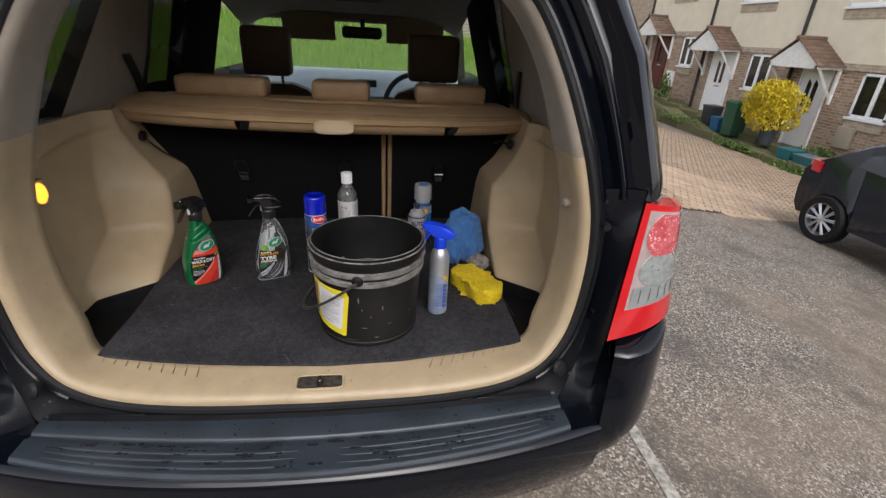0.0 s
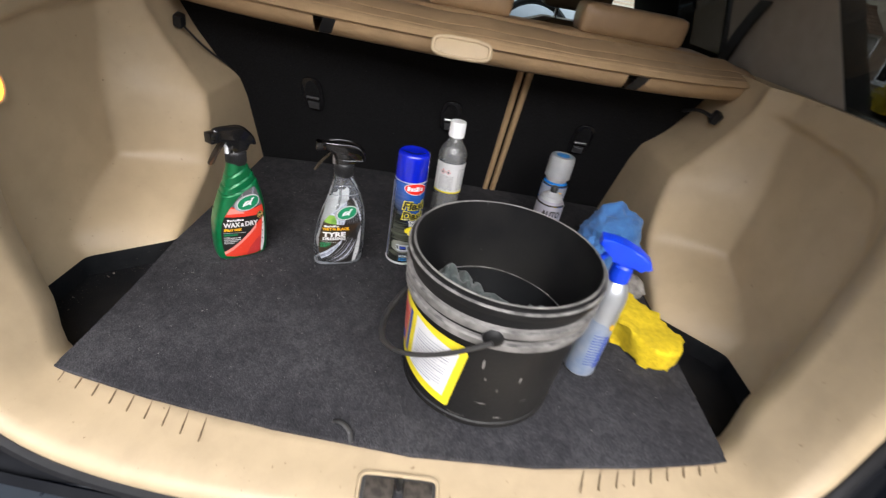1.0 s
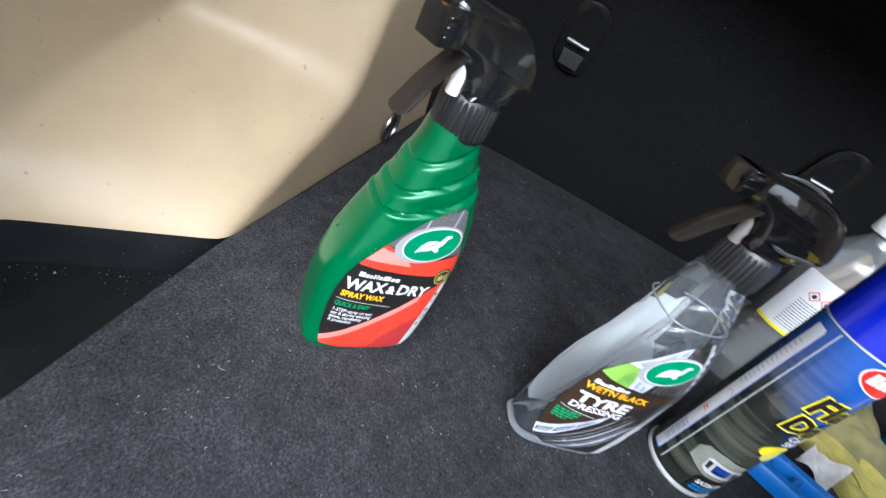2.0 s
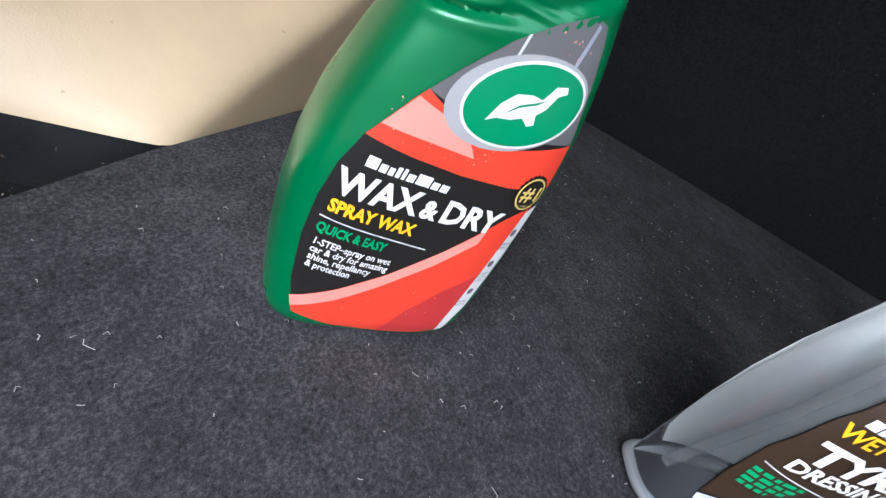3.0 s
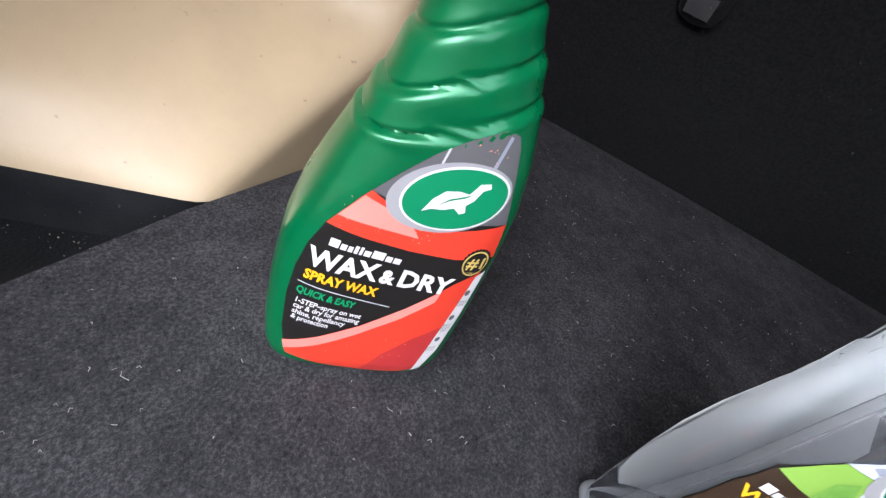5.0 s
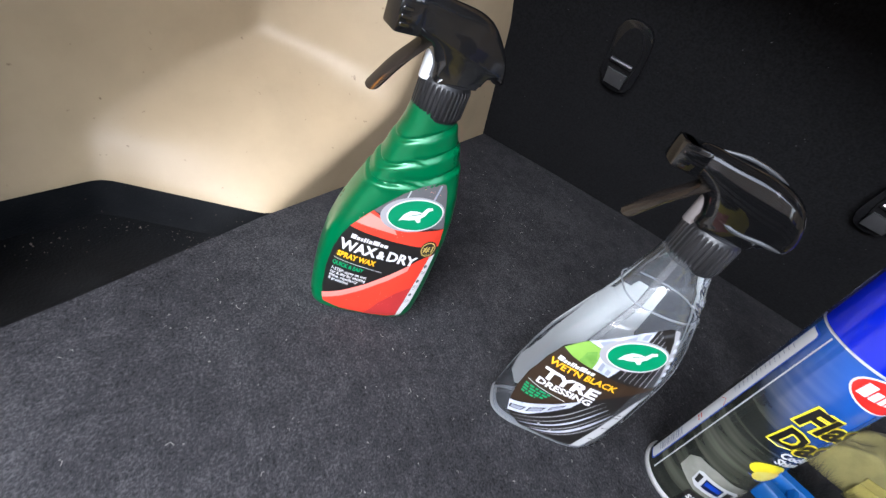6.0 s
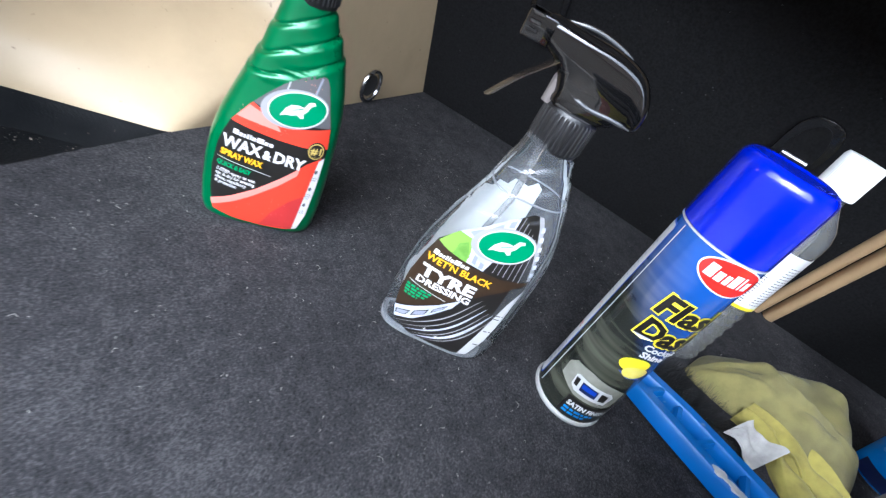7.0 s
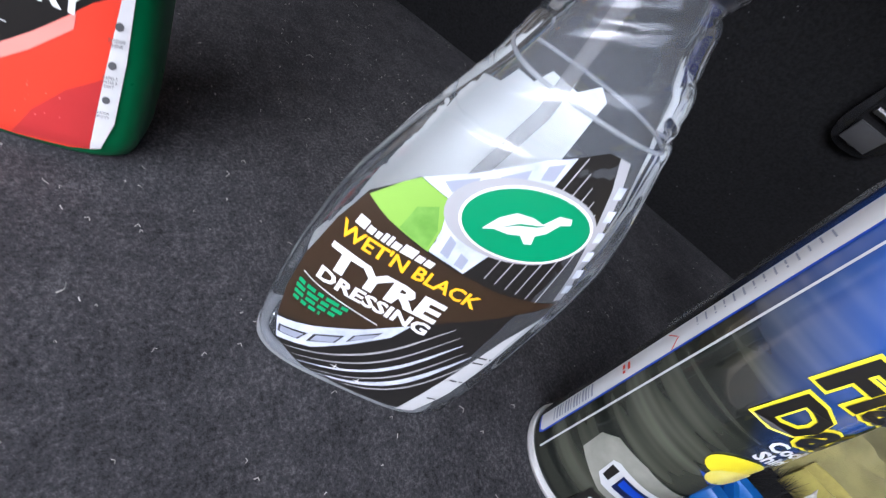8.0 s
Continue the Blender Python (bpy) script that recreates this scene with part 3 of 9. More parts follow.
def light_patch(s, u0, u1, v0, v1, off, nu=10, nv=10, depth=0.010, round_ends=False):
    def at(u, v):
        if round_ends:
            c = (v - (v0 + v1) / 2) / ((v1 - v0) / 2)
            u = lerp((u0 + u1) / 2, u, math.sqrt(max(1 - 0.75 * c * c, 0)))
        p = light_face(u, v, off)
        return s * p[0], p[1], p[2]
    return sheet(bmesh.new(), at, np.linspace(u0, u1, nu), np.linspace(v0, v1, nv), (s * depth * 0.35, depth, 0))


for s in (-1, 1):
    lamp = part("tail_light", light_patch(s, 0, 1.0, 0, 1.0, 0.002, 18, 20, 0.06), RED, car, "red and clear tail light", True)
    part("clear_lens", light_patch(s, 0.085, 1.0, 0.22, 0.955, 0.0035, 14, 14, 0.045), PINK_LENS, lamp, "pale clear lens")
    part("lamp_base", light_patch(s, 0.115, 0.80, 0.235, 0.385, 0.0055, 10, 6), LAMP_GREY, lamp, "grey ribbed lamp base")
    part("reversing_lamp", light_patch(s, 0.13, 0.74, 0.390, 0.64, 0.0055, 12, 12, 0.008, True), LAMP_WHITE, lamp, "clear reversing lamp")
    part("brake_lamp", light_patch(s, 0.12, 0.76, 0.62, 0.935, 0.0060, 14, 16, 0.008, True), RED_DOT, lamp, "dotted pink-red brake lamp")
    for i in range(5):
        part("rib", light_patch(s, 0.20 + i * 0.12, 0.207 + i * 0.12, 0.265, 0.365, 0.0065, 2, 4, 0.003), DARK, lamp)


# bumper: a stepped tread plate between rounded painted corners
def bumper_row(x):
    """A section of the bumper's middle, from under the seal out over its top and down."""
    a = abs(x) / 0.64
    y0 = -0.138 + 0.02 * a * a
    ye = -0.318 + 0.085 * a ** 2.2
    return [(x, y0, -0.066), (x, lerp(y0, ye, 0.12), -0.080), (x, lerp(y0, ye, 0.86), -0.080), (x, lerp(y0, ye, 0.95), -0.084), (x, ye, -0.100),
            (x, ye - 0.005, -0.14), (x, ye + 0.004, -0.20), (x, ye + 0.03, -0.27), (x, ye + 0.09, -0.32), (x, ye + 0.25, -0.335)]


bumper = part("bumper", loft(bmesh.new(), [bumper_row(x) for x in np.linspace(-0.652, 0.652, 45)], False), PAINT, car, "gloss black rear bumper", True, 50)
PLAN = spline([(0.668, -0.178), (0.700, -0.192), (0.755, -0.178), (0.812, -0.128), (0.845, -0.055), (0.868, 0.05), (0.88, 0.2), (0.885, 0.42)], 26)
for s in (-1, 1):
    rows = []
    for i, (x, y) in enumerate(PLAN):
        t = i / 25
        zt = lerp(0.092, 0.150, smooth(t / 0.45))
        d = PLAN[min(i + 1, 25)] - PLAN[max(i - 1, 0)]
        nx, ny = d[1], -d[0]
        ln = math.hypot(nx, ny)
        nx, ny = nx / ln, ny / ln
        row = []
        for z, o in ((zt + 0.006, -0.07), (zt + 0.003, -0.03), (zt, -0.012), (zt - 0.004, -0.003), (zt - 0.014, 0.002), (0.06, 0.006), (0.0, 0.008), (-0.06, 0.008), (-0.106, 0.004), (-0.16, -0.012), (-0.22, -0.045), (-0.28, -0.10), (-0.33, -0.19)):
            k = smooth((0.06 - z) / 0.16) * (1 - smooth(t / 0.35))
            row.append((s * (x + nx * o - 0.022 * k), y + ny * o - 0.042 * k, z))
        rows.append(row)
    part("corner", loft(bmesh.new(), rows, False), PAINT, bumper, "gloss black bumper corner", sharp=50)
    rows = []
    for k in np.linspace(0, 1, 12):
        z = lerp(0.094, -0.102, k)
        a = np.array([np.interp(z, [-0.106, 0.0, 0.093], [0.648, 0.664, 0.664]), np.interp(z, [-0.106, 0.0, 0.093], [-0.222, -0.196, -0.165]), z])
        b = np.array([np.interp(z, [-0.09, 0.0, 0.091], [0.580, 0.622, 0.648]), np.interp(z, [-0.09, 0.0, 0.091], [-0.136, -0.100, -0.072]), lerp(0.091, -0.082, k)])
        rows.append([(s * (lerp(a[0], b[0], t) + 0.020 * math.sin(math.pi * t)), lerp(a[1], b[1], t) + 0.018 * math.sin(math.pi * t), lerp(a[2], b[2], t)) for t in np.linspace(0, 1, 9)])
    part("corner_recess", loft(bmesh.new(), rows, False), PAINT_IN, bumper, "dull black recess beside the bumper corner", sharp=60)
bm = bmesh.new()


def tread(u, v):
    """The plate on top of the bumper: a plain band, a sunk channel, then the ribbed tread."""
    x = 0.572 * u
    y = lerp(-0.150, -0.312, v) + lerp(0.03, 0.080, v) * u * u
    if v < 0.40:
        z = 0.004 - 0.003 * smooth((v - 0.36) / 0.04)
    elif v < 0.54:
        z = -0.005 + 0.004 * smooth((abs(u) - 0.86) / 0.05)
    else:
        z = 0.006 - 0.005 * smooth((v - 0.94) / 0.06)
    return x, y, -0.0745 + z


vs = [0.0, 0.02, 0.20, 0.36, 0.38, 0.395, 0.41, 0.47, 0.53, 0.545, 0.56, 0.65, 0.80, 0.92, 0.95, 0.975, 1.0]
sheet(bm, tread, np.linspace(-1, 1, 61), vs, (0, 0, -0.008))
plate = part("tread_plate", bm, TREAD, bumper, "wet blue-grey ribbed plastic tread plate", sharp=40)
for v in (0.63, 0.74, 0.85, 0.94):
    for a, b in ((-0.93 + 0.04 * v, -0.04), (0.11, 0.985 - 0.10 * v)):
        bm = bmesh.new()
        us = np.linspace(a, b, 26)
        tube(bm, [(tread(u, v)[0], tread(u, v)[1], -0.0688 - 0.003 * smooth((v - 0.9) / 0.1)) for u in us], [0.0052 * min(1.0, 0.25 + 6 * min(u - a, b - u) / (b - a)) for u in us], 8, False, 0.62)
        part("rib", bm, TREAD, plate)
# the painted ledge between bumper and seal
bm = bmesh.new()
loft(bm, [[(x, -0.150 + 0.09 * x * x, -0.062), (x, -0.160 + 0.09 * x * x, -0.070), (x, -0.142 + 0.06 * x * x, -0.082), (x, -0.12, -0.12)]
          for x in np.linspace(-0.56, 0.56, 30)], False)
part("ledge", bm, LEDGE, car, "dirty black painted ledge under the seal", True, 60)
# rain standing on the bumper: round beads on the plain band, ragged runs along the ribs
rr = random.Random(17)
for i in range(210):
    x, v = rr.uniform(-0.55, 0.56), rr.random()
    run = v > 0.45 and rr.random() < 0.55
    r = rr.uniform(0.0012, 0.0030) * (1.5 if run else 1.0)
    y = lerp(-0.150, -0.300, v) + lerp(0.03, 0.075, v) * (x / 0.572) ** 2
    lobes = []
    for q in range(rr.randint(2, 5) if run else 1):
        lobes.append((q * r * rr.uniform(1.1, 1.8), rr.uniform(-0.5, 0.5) * r * (q > 0), r * rr.uniform(0.6, 1.1)))
    bm = bmesh.new()
    for dx, dy, rad in lobes:
        lathe(bm, [(rad, 0), (rad * 0.92, rad * 0.22), (rad * 0.5, rad * 0.40), (0.0002, rad * 0.46)], 9, (dx, dy, 0))
    bmesh.ops.scale(bm, vec=(1.5 if run else 1.15, 1, 0.8), verts=bm.verts)
    bmesh.ops.translate(bm, vec=(x, y, tread(x / 0.572, v)[2] + (0.0012 if v > 0.6 else 0.0003)), verts=bm.verts)
    part("rain_drop", bm, DROP, bumper)

# lower side panels, floor and roof
for s in (-1, 1):
    bm = bmesh.new()
    loft(bm, [[(s * 0.70, 0.0, z), (s * (0.80 + b), 0.03, z), (s * (0.86 + b), 0.3, z), (s * (0.875 + b), 1.3, z), (s * (0.86 + b), 2.6, z),
               (s * 0.72, 3.2, z)] for z, b in ((-0.45, 0.0), (-0.1, 0.02), (0.15, 0.01), (0.40, -0.03), (0.47, -0.05))], False)
    part("side_panel", bm, PAINT, car, "", True, 50)
bm = bmesh.new()
box(bm, (-0.80, 0.0, -0.34), (0.80, 2.9, -0.30))
part("floor_pan", bm, PAINT_IN, car, "", True)
bm = bmesh.new()
sheet(bm, lambda x, y: (x, y, 0.955 - 0.09 * (x / 0.6) ** 4 - 0.03 * ((y - 1.1) / 0.9) ** 2 - 0.10 * smooth((y - 1.35) / 0.6)), np.linspace(-0.58, 0.58, 15), np.linspace(0.12, 1.95, 12),
      (0, 0, 0.03))
part("roof", bm, PAINT, car, "", True)
bm = bmesh.new()
sheet(bm, lambda x, y: (x, y, 0.935 - 0.09 * (x / 0.6) ** 4 - 0.03 * ((y - 1.1) / 0.9) ** 2 - 0.12 * smooth((y - 1.3) / 0.6)), np.linspace(-0.575, 0.575, 15), np.linspace(0.16, 1.94, 12),
      (0, 0, 0.012))
headlining = part("headlining", bm, GREIGE, car, "grey-beige headlining", True)


# the raised tailgate over the opening
gate = bmesh.new()
sheet(gate, lambda x, v: (x * lerp(0.92, 1.0, v), lerp(0.10, -0.78, v), 0.965 + 0.46 * v + 0.05 * math.sin(math.pi * v) - 0.06 * (x / 0.6) ** 4), np.linspace(-0.60, 0.60, 13), np.linspace(0, 1, 13), (0, 0.015, 0.05))
gate = part("tailgate", gate, PAINT, car, "raised black tailgate", True, 50)
bm = bmesh.new()
sheet(bm, lambda x, v: (x * lerp(0.92, 1.0, v), lerp(0.10, -0.78, v), 0.958 + 0.46 * v + 0.05 * math.sin(math.pi * v) - 0.06 * (x / 0.6) ** 4), np.linspace(-0.54, 0.54, 13), np.linspace(0.5, 0.97, 7), (0, 0, 0.004))
part("lining", bm, GREIGE, gate, "grey-beige tailgate lining")


# boot side walls with the wheel arches
def eased(t):
    t = np.clip(t, 0, 1)
    return t * t * (3 - 2 * t)


def wall_x(y, z):
    """How far the side trim stands from the middle: a recessed wall, then a wheel arch with a steep face over a sloping shelf."""
    ring_x = np.interp(z, [-0.06, 0.0, 0.05, 0.13, 0.25, 0.36, 0.45, 0.54], [0.50, 0.51, 0.552, 0.580, 0.596, 0.592, 0.578, 0.57])
    wall = np.interp(z, [-0.06, 0.0, 0.04, 0.1, 0.30, 0.42, 0.48], [0.640, 0.642, 0.660, 0.674, 0.676, 0.668, 0.655])
    low = 1 - eased((z - 0.02) / 0.05)
    base = ring_x + 0.02 * low
    base = base + (wall - base) * eased((y - (0.045 - 0.017 * low)) / (0.17 - 0.05 * low)) ** (0.7 - 0.15 * low)
    # above the floor the recess is a panel of its own, with a round corner under the belt line
    outer = np.interp(z, [0.0, 0.42, 0.48], [0.646, 0.648, 0.655])
    outer = ring_x + (outer - ring_x) * eased((y - 0.045) / 0.16) ** 0.8
    corner = np.interp(z, [-0.06, 0.10, 0.156, 0.314, 0.375, 0.400, 0.418, 0.430], [0.115, 0.128, 0.134, 0.160, 0.190, 0.225, 0.315, 0.62])
    panel = outer + (wall - outer) * eased((y - corner + 0.014) / 0.034)
    base = base + (panel - base) * eased((z - 0.04) / 0.07)
    ya = np.interp(z, [-0.06, 0.034, 0.046, 0.116, 0.128, 0.22, 0.30, 0.36, 0.42, 0.48], [0.252, 0.256, 0.270, 0.436, 0.448, 0.446, 0.450, 0.462, 0.460, 0.455])
    yb = np.interp(z, [-0.06, 0.000, 0.012, 0.090, 0.104, 0.20, 0.26, 0.305, 0.36, 0.42, 0.48], [0.348, 0.354, 0.374, 0.508, 0.524, 0.543, 0.555, 0.566, 0.552, 0.525, 0.510])
    bulge = np.interp(z, [-0.06, 0.20, 0.252, 0.30, 0.36, 0.42, 0.48], [0.524, 0.5245, 0.532, 0.574, 0.6035, 0.622, 0.628])
    t = np.clip((y - ya) / (yb - ya), 0, 1)
    # a ridge runs up from the arch to the belt line
    ridge = 0.010 * np.exp(-((y - np.interp(z, [0.30, 0.32, 0.406, 0.45], [0.556, 0.548, 0.520, 0.512])) / 0.017) ** 2) * eased((z - 0.285) / 0.035)
    return base + (np.minimum(base, bulge) - base) * t - ridge


# the same with its edges rounded, as a table
WALL_Y, WALL_Z = np.arange(0.0, 0.95, 0.004), np.arange(-0.08, 0.51, 0.004)
wall_table = wall_x(*np.meshgrid(WALL_Y, WALL_Z, indexing="ij"))
for axis in (0, 1):
    pad = np.pad(wall_table, [(4, 4) if a == axis else (0, 0) for a in (0, 1)], "edge")
    count = wall_table.shape[axis]
    share = [math.exp(-(d / 2.0) ** 2) for d in range(-4, 5)]
    wall_table = sum(w * np.take(pad, range(d, d + count), axis) for d, w in enumerate(share)) / sum(share)


def soft_wall(y, z):
    a, b = (y - WALL_Y[0]) / 0.004, (z - WALL_Z[0]) / 0.004
    i, k = int(a), int(b)
    u, v = a - i, b - k
    q = wall_table
    return float((q[i, k] * (1 - u) + q[i + 1, k] * u) * (1 - v) + (q[i, k + 1] * (1 - u) + q[i + 1, k + 1] * u) * v)


for s, far in ((-1, "beside the green bottle"), (1, "beside the blue cloth")):
    side = part("side_trim", sheet(bmesh.new(), lambda y, z: (s * soft_wall(y, z), y, z), np.linspace(0.048, 0.90, 130), np.linspace(-0.004, 0.475, 90), (s * 0.004, 0, 0)),
                TAN, car, "grained tan plastic boot side trim with wheel arch", True, 80)
    part("well_wall", sheet(bmesh.new(), lambda y, z: (s * (soft_wall(y, z) + 0.005), y, z), np.linspace(0.048, 0.90, 60), np.linspace(-0.056, 0.002, 6)),
         WELL, side, "dusty black wall of the floor well", sharp=80)
    # a hook and a knob by the pillar
    bm = bmesh.new()
    box(bm, (-0.012, -0.012, -0.012), (0.012, 0.03, 0.010), 0.005, 2, Matrix.Translation((s * 0.588, 0.07, 0.455)))
    part("hook", bm, TAN, side, "tan moulded hook")
    bm = bmesh.new()
    lathe(bm, [(0.007, 0), (0.007, 0.018), (0.011, 0.022), (0.011, 0.030), (0.006, 0.034)], 16)
    bmesh.ops.transform(bm, matrix=pose(s * 0.606, 0.028, 0.372, 0, -s * 80, s * 12), verts=bm.verts)
    if s > 0:
        part("knob", bm, GREIGE, side, "pale plastic knob")
    # load ring in the foot of the arch
    bm = bmesh.new()
    tube(bm, [(s * 0.517, 0.664 + 0.021 * math.cos(a), 0.028 + 0.024 * math.sin(a)) for a in np.linspace(0, 2 * math.pi, 24, endpoint=False)],
         0.0032, 8, True)
    part("load_ring", bm, CHROME, side, "steel load ring")
    bm = bmesh.new()
    lathe(bm, [(0.017, 0), (0.017, 0.003), (0.010, 0.004)], 20)
    bmesh.ops.transform(bm, matrix=pose(s * 0.5215, 0.664, 0.028, 0, -s * 90, 0), verts=bm.verts)
    part("ring_socket", bm, DULL, side)
    # belt clip and its cord by the seat
    bm = bmesh.new()
    box(bm, (-0.009, -0.011, -0.013), (0.009, 0.011, 0.013), 0.004, 2, pose(s * 0.592, 0.600, 0.384, 20, 15, 0))
    if s < 0:
        tube(bm, spline([(s * 0.588, 0.61, 0.37), (s * 0.568, 0.66, 0.32), (s * 0.535, 0.735, 0.262), (s * 0.525, 0.76, 0.23)], 16), 0.0025, 6)
    else:
        tube(bm, spline([(s * 0.585, 0.600, 0.384), (s * 0.572, 0.640, 0.386), (s * 0.556, 0.680, 0.372)], 10), 0.0045, 6)
    part("seat_catch", bm, DARK, side, "black seat catch with its cord" if s < 0 else "black seat catch")
# amber lamp in the left wall
AMBER = bpy.data.materials.new("amber_lamp")
AMBER.use_nodes = True
AMBER.node_tree.nodes["Principled BSDF"].inputs["Base Color"].default_value = (0.9, 0.35, 0.02, 1)
AMBER.node_tree.nodes["Principled BSDF"].inputs["Emission Color"].default_value = (1.0, 0.36, 0.03, 1)
AMBER.node_tree.nodes["Principled BSDF"].inputs["Emission Strength"].default_value = 1.3
bm = bmesh.new()
lathe(bm, [(0.020, 0), (0.020, 0.006), (0.014, 0.012), (0.004, 0.014)], 20)
bmesh.ops.scale(bm, vec=(1.25, 0.8, 1), verts=bm.verts)
bmesh.ops.transform(bm, matrix=pose(-0.659, 0.196, 0.328, 0, 90, -14), verts=bm.verts)
boot_lamp = part("boot_lamp", bm, AMBER, car, "lit amber boot lamp", True)
bm = bmesh.new()
m = pose(-0.659, 0.196, 0.328, 0, 90, -14)
tube(bm, [tuple(m @ Vector((0.028 * math.cos(a), 0.019 * math.sin(a), 0.002))) for a in np.linspace(0, 2 * math.pi, 28, endpoint=False)], 0.0035, 8, True)
part("bezel", bm, TAN, boot_lamp, "tan lamp bezel")
bm = bmesh.new()
box(bm, (-0.030, -0.021, -0.020), (0.030, 0.021, 0.001), 0.004, 2, m)
part("housing", bm, TAN, boot_lamp)

# dark wells beside the mat and the boot floor under it
bm = bmesh.new()
sheet(bm, lambda x, y: (x, y, -0.048), np.linspace(-0.70, 0.70, 30), np.linspace(-0.05, 0.92, 20), (0, 0, -0.02))
part("boot_floor", bm, WELL, car, "dusty black boot floor", True)

# rear seat: felt-backed bench leaning to the boot, split in two, with three head rests
seat = part("rear_seat", box(bmesh.new(), (-0.62, 0.93, -0.10), (0.62, 1.42, 0.08), 0.03), LEATHER, car, "tan leather rear seat", True)


def seat_y(z, x=0.0):
    return 0.880 - 0.16 * max(0.0, -x - 0.05) ** 2 - 0.43 * z


for a, b in ((-0.62, 0.150), (0.188, 0.62)):
    bm = bmesh.new()
    sheet(bm, lambda x, z: (x, seat_y(z, x) + 0.012 * smooth((abs(x) - 0.55) / 0.07), z), np.linspace(a, b, 14), np.linspace(-0.045, 0.45, 12), (0, 0.10, 0.03))
    part("seat_back", bm, SEAT_CARPET, seat, "black felt seat back")
bm = bmesh.new()
sheet(bm, lambda x, z: (x, seat_y(z, x) + 0.02, z), np.linspace(0.145, 0.193, 3), np.linspace(-0.04, 0.44, 4), (0, 0.08, 0.02))
part("seat_gap", bm, SEAT_CARPET, seat)
for x in (0.1575, 0.1805):
    bm = bmesh.new()
    sheet(bm, lambda u, z: (x + 0.0078 * math.cos(u), seat_y(z) - 0.002 - 0.006 * math.sin(u), z), np.linspace(0.0, math.pi, 7), np.linspace(0.0, 0.43, 8),
          (0, 0.012, 0))
    part("piping", bm, COVER, seat, "tan edge piping")
ANCHOR_GREY = surface("grey_tongue_plastic", (0.05, 0.05, 0.052), 0.25, var=0.2, coat=0.3)
for x in (-0.352, 0.012, 0.370):
    m = pose(x, seat_y(0.234, x) - 0.002, 0.234, 90 + 23.3, 0, -6 if x < -0.2 else 0)
    bm = bmesh.new()
    slab(bm, [(0.027 * math.copysign(abs(math.cos(a)) ** 0.6, math.cos(a)), 0.050 * math.copysign(abs(math.sin(a)) ** 0.6, math.sin(a))) for a in np.linspace(0, 2 * math.pi, 36, endpoint=False)], 0, 0.007, 0.003, 2, m)
    catch = part("anchor_bezel", bm, GLOSS_DARK, seat, "black plastic anchor surround")
    bm = bmesh.new()
    slab(bm, [(u * 0.72, v * 0.82) for u, v in ellipse(0, 0, 0.027, 0.052, 24)], 0.0072, 0.0085, 0.0005, 1, m)
    part("anchor_pocket", bm, SEAT_CARPET, catch)
    bm = bmesh.new()
    tube(bm, [tuple(m @ Vector(p)) for p in ((-0.016, -0.006, 0.0105), (0.016, -0.006, 0.0105))], 0.0034, 8)
    part("anchor_bar", bm, STEEL_DARK, catch, "steel anchor bar")
    bm = bmesh.new()
    slab(bm, [(-0.014, -0.040), (0.014, -0.040), (0.015, -0.018), (-0.015, -0.018)], 0.0085, 0.0125, 0.002, 2, m)
    part("anchor_tongue", bm, ANCHOR_GREY, catch, "grey plastic tongue")
for x0, x1 in ((-0.535, -0.238), (-0.090, 0.110), (0.270, 0.527)):
    bm = bmesh.new()
    box(bm, (x0, 0.745, 0.488), (x1, 0.845, 0.556), 0.026, 4)
    rest = part("head_rest", bm, LEATHER, seat, "tan leather head rest")
    for x in (lerp(x0, x1, 0.3), lerp(x0, x1, 0.7)):
        part("post", tube(bmesh.new(), [(x, 0.79, 0.44), (x, 0.79, 0.50)], 0.006, 8), CHROME, rest)
bm = bmesh.new()
box(bm, (-0.61, 0.725, 0.40), (0.61, 0.86, 0.492), 0.03, 3)
part("seat_top", bm, LEATHER, seat, "tan leather top of the seat back")

# ---- the rest of the cabin, seen over the rear seat ----
SEAT_DARK = surface("brown_leather", (0.25, 0.19, 0.12), 0.5, var=0.15, scale=25, bump=0.4, bscale=260)
# the dash's pale blue is the sky's reflection put into its colour
DASH = surface("sky_toned_dashboard", (0.48, 0.52, 0.56), 0.55, var=0.1, scale=20, bump=0.2, bscale=500)


def side_x(z):
    """The cabin's side leans in above the belt line."""
    return 0.668 - 0.30 * (z - 0.47)


def side_plate(s, outline, depth, name, material, label=""):
    """A panel of the cabin's side, from an outline in y, z."""
    bm = bmesh.new()
    a = [bm.verts.new((s * side_x(z), y, z)) for y, z in outline]
    b = [bm.verts.new((s * (side_x(z) + depth), y, z)) for y, z in outline]
    n = len(a)
    bm.faces.new(a)
    bm.faces.new(b[::-1])
    for i in range(n):
        bm.faces.new((a[i], b[i], b[(i + 1) % n], a[(i + 1) % n]))
    return part(name, bm, material, car, label, True)


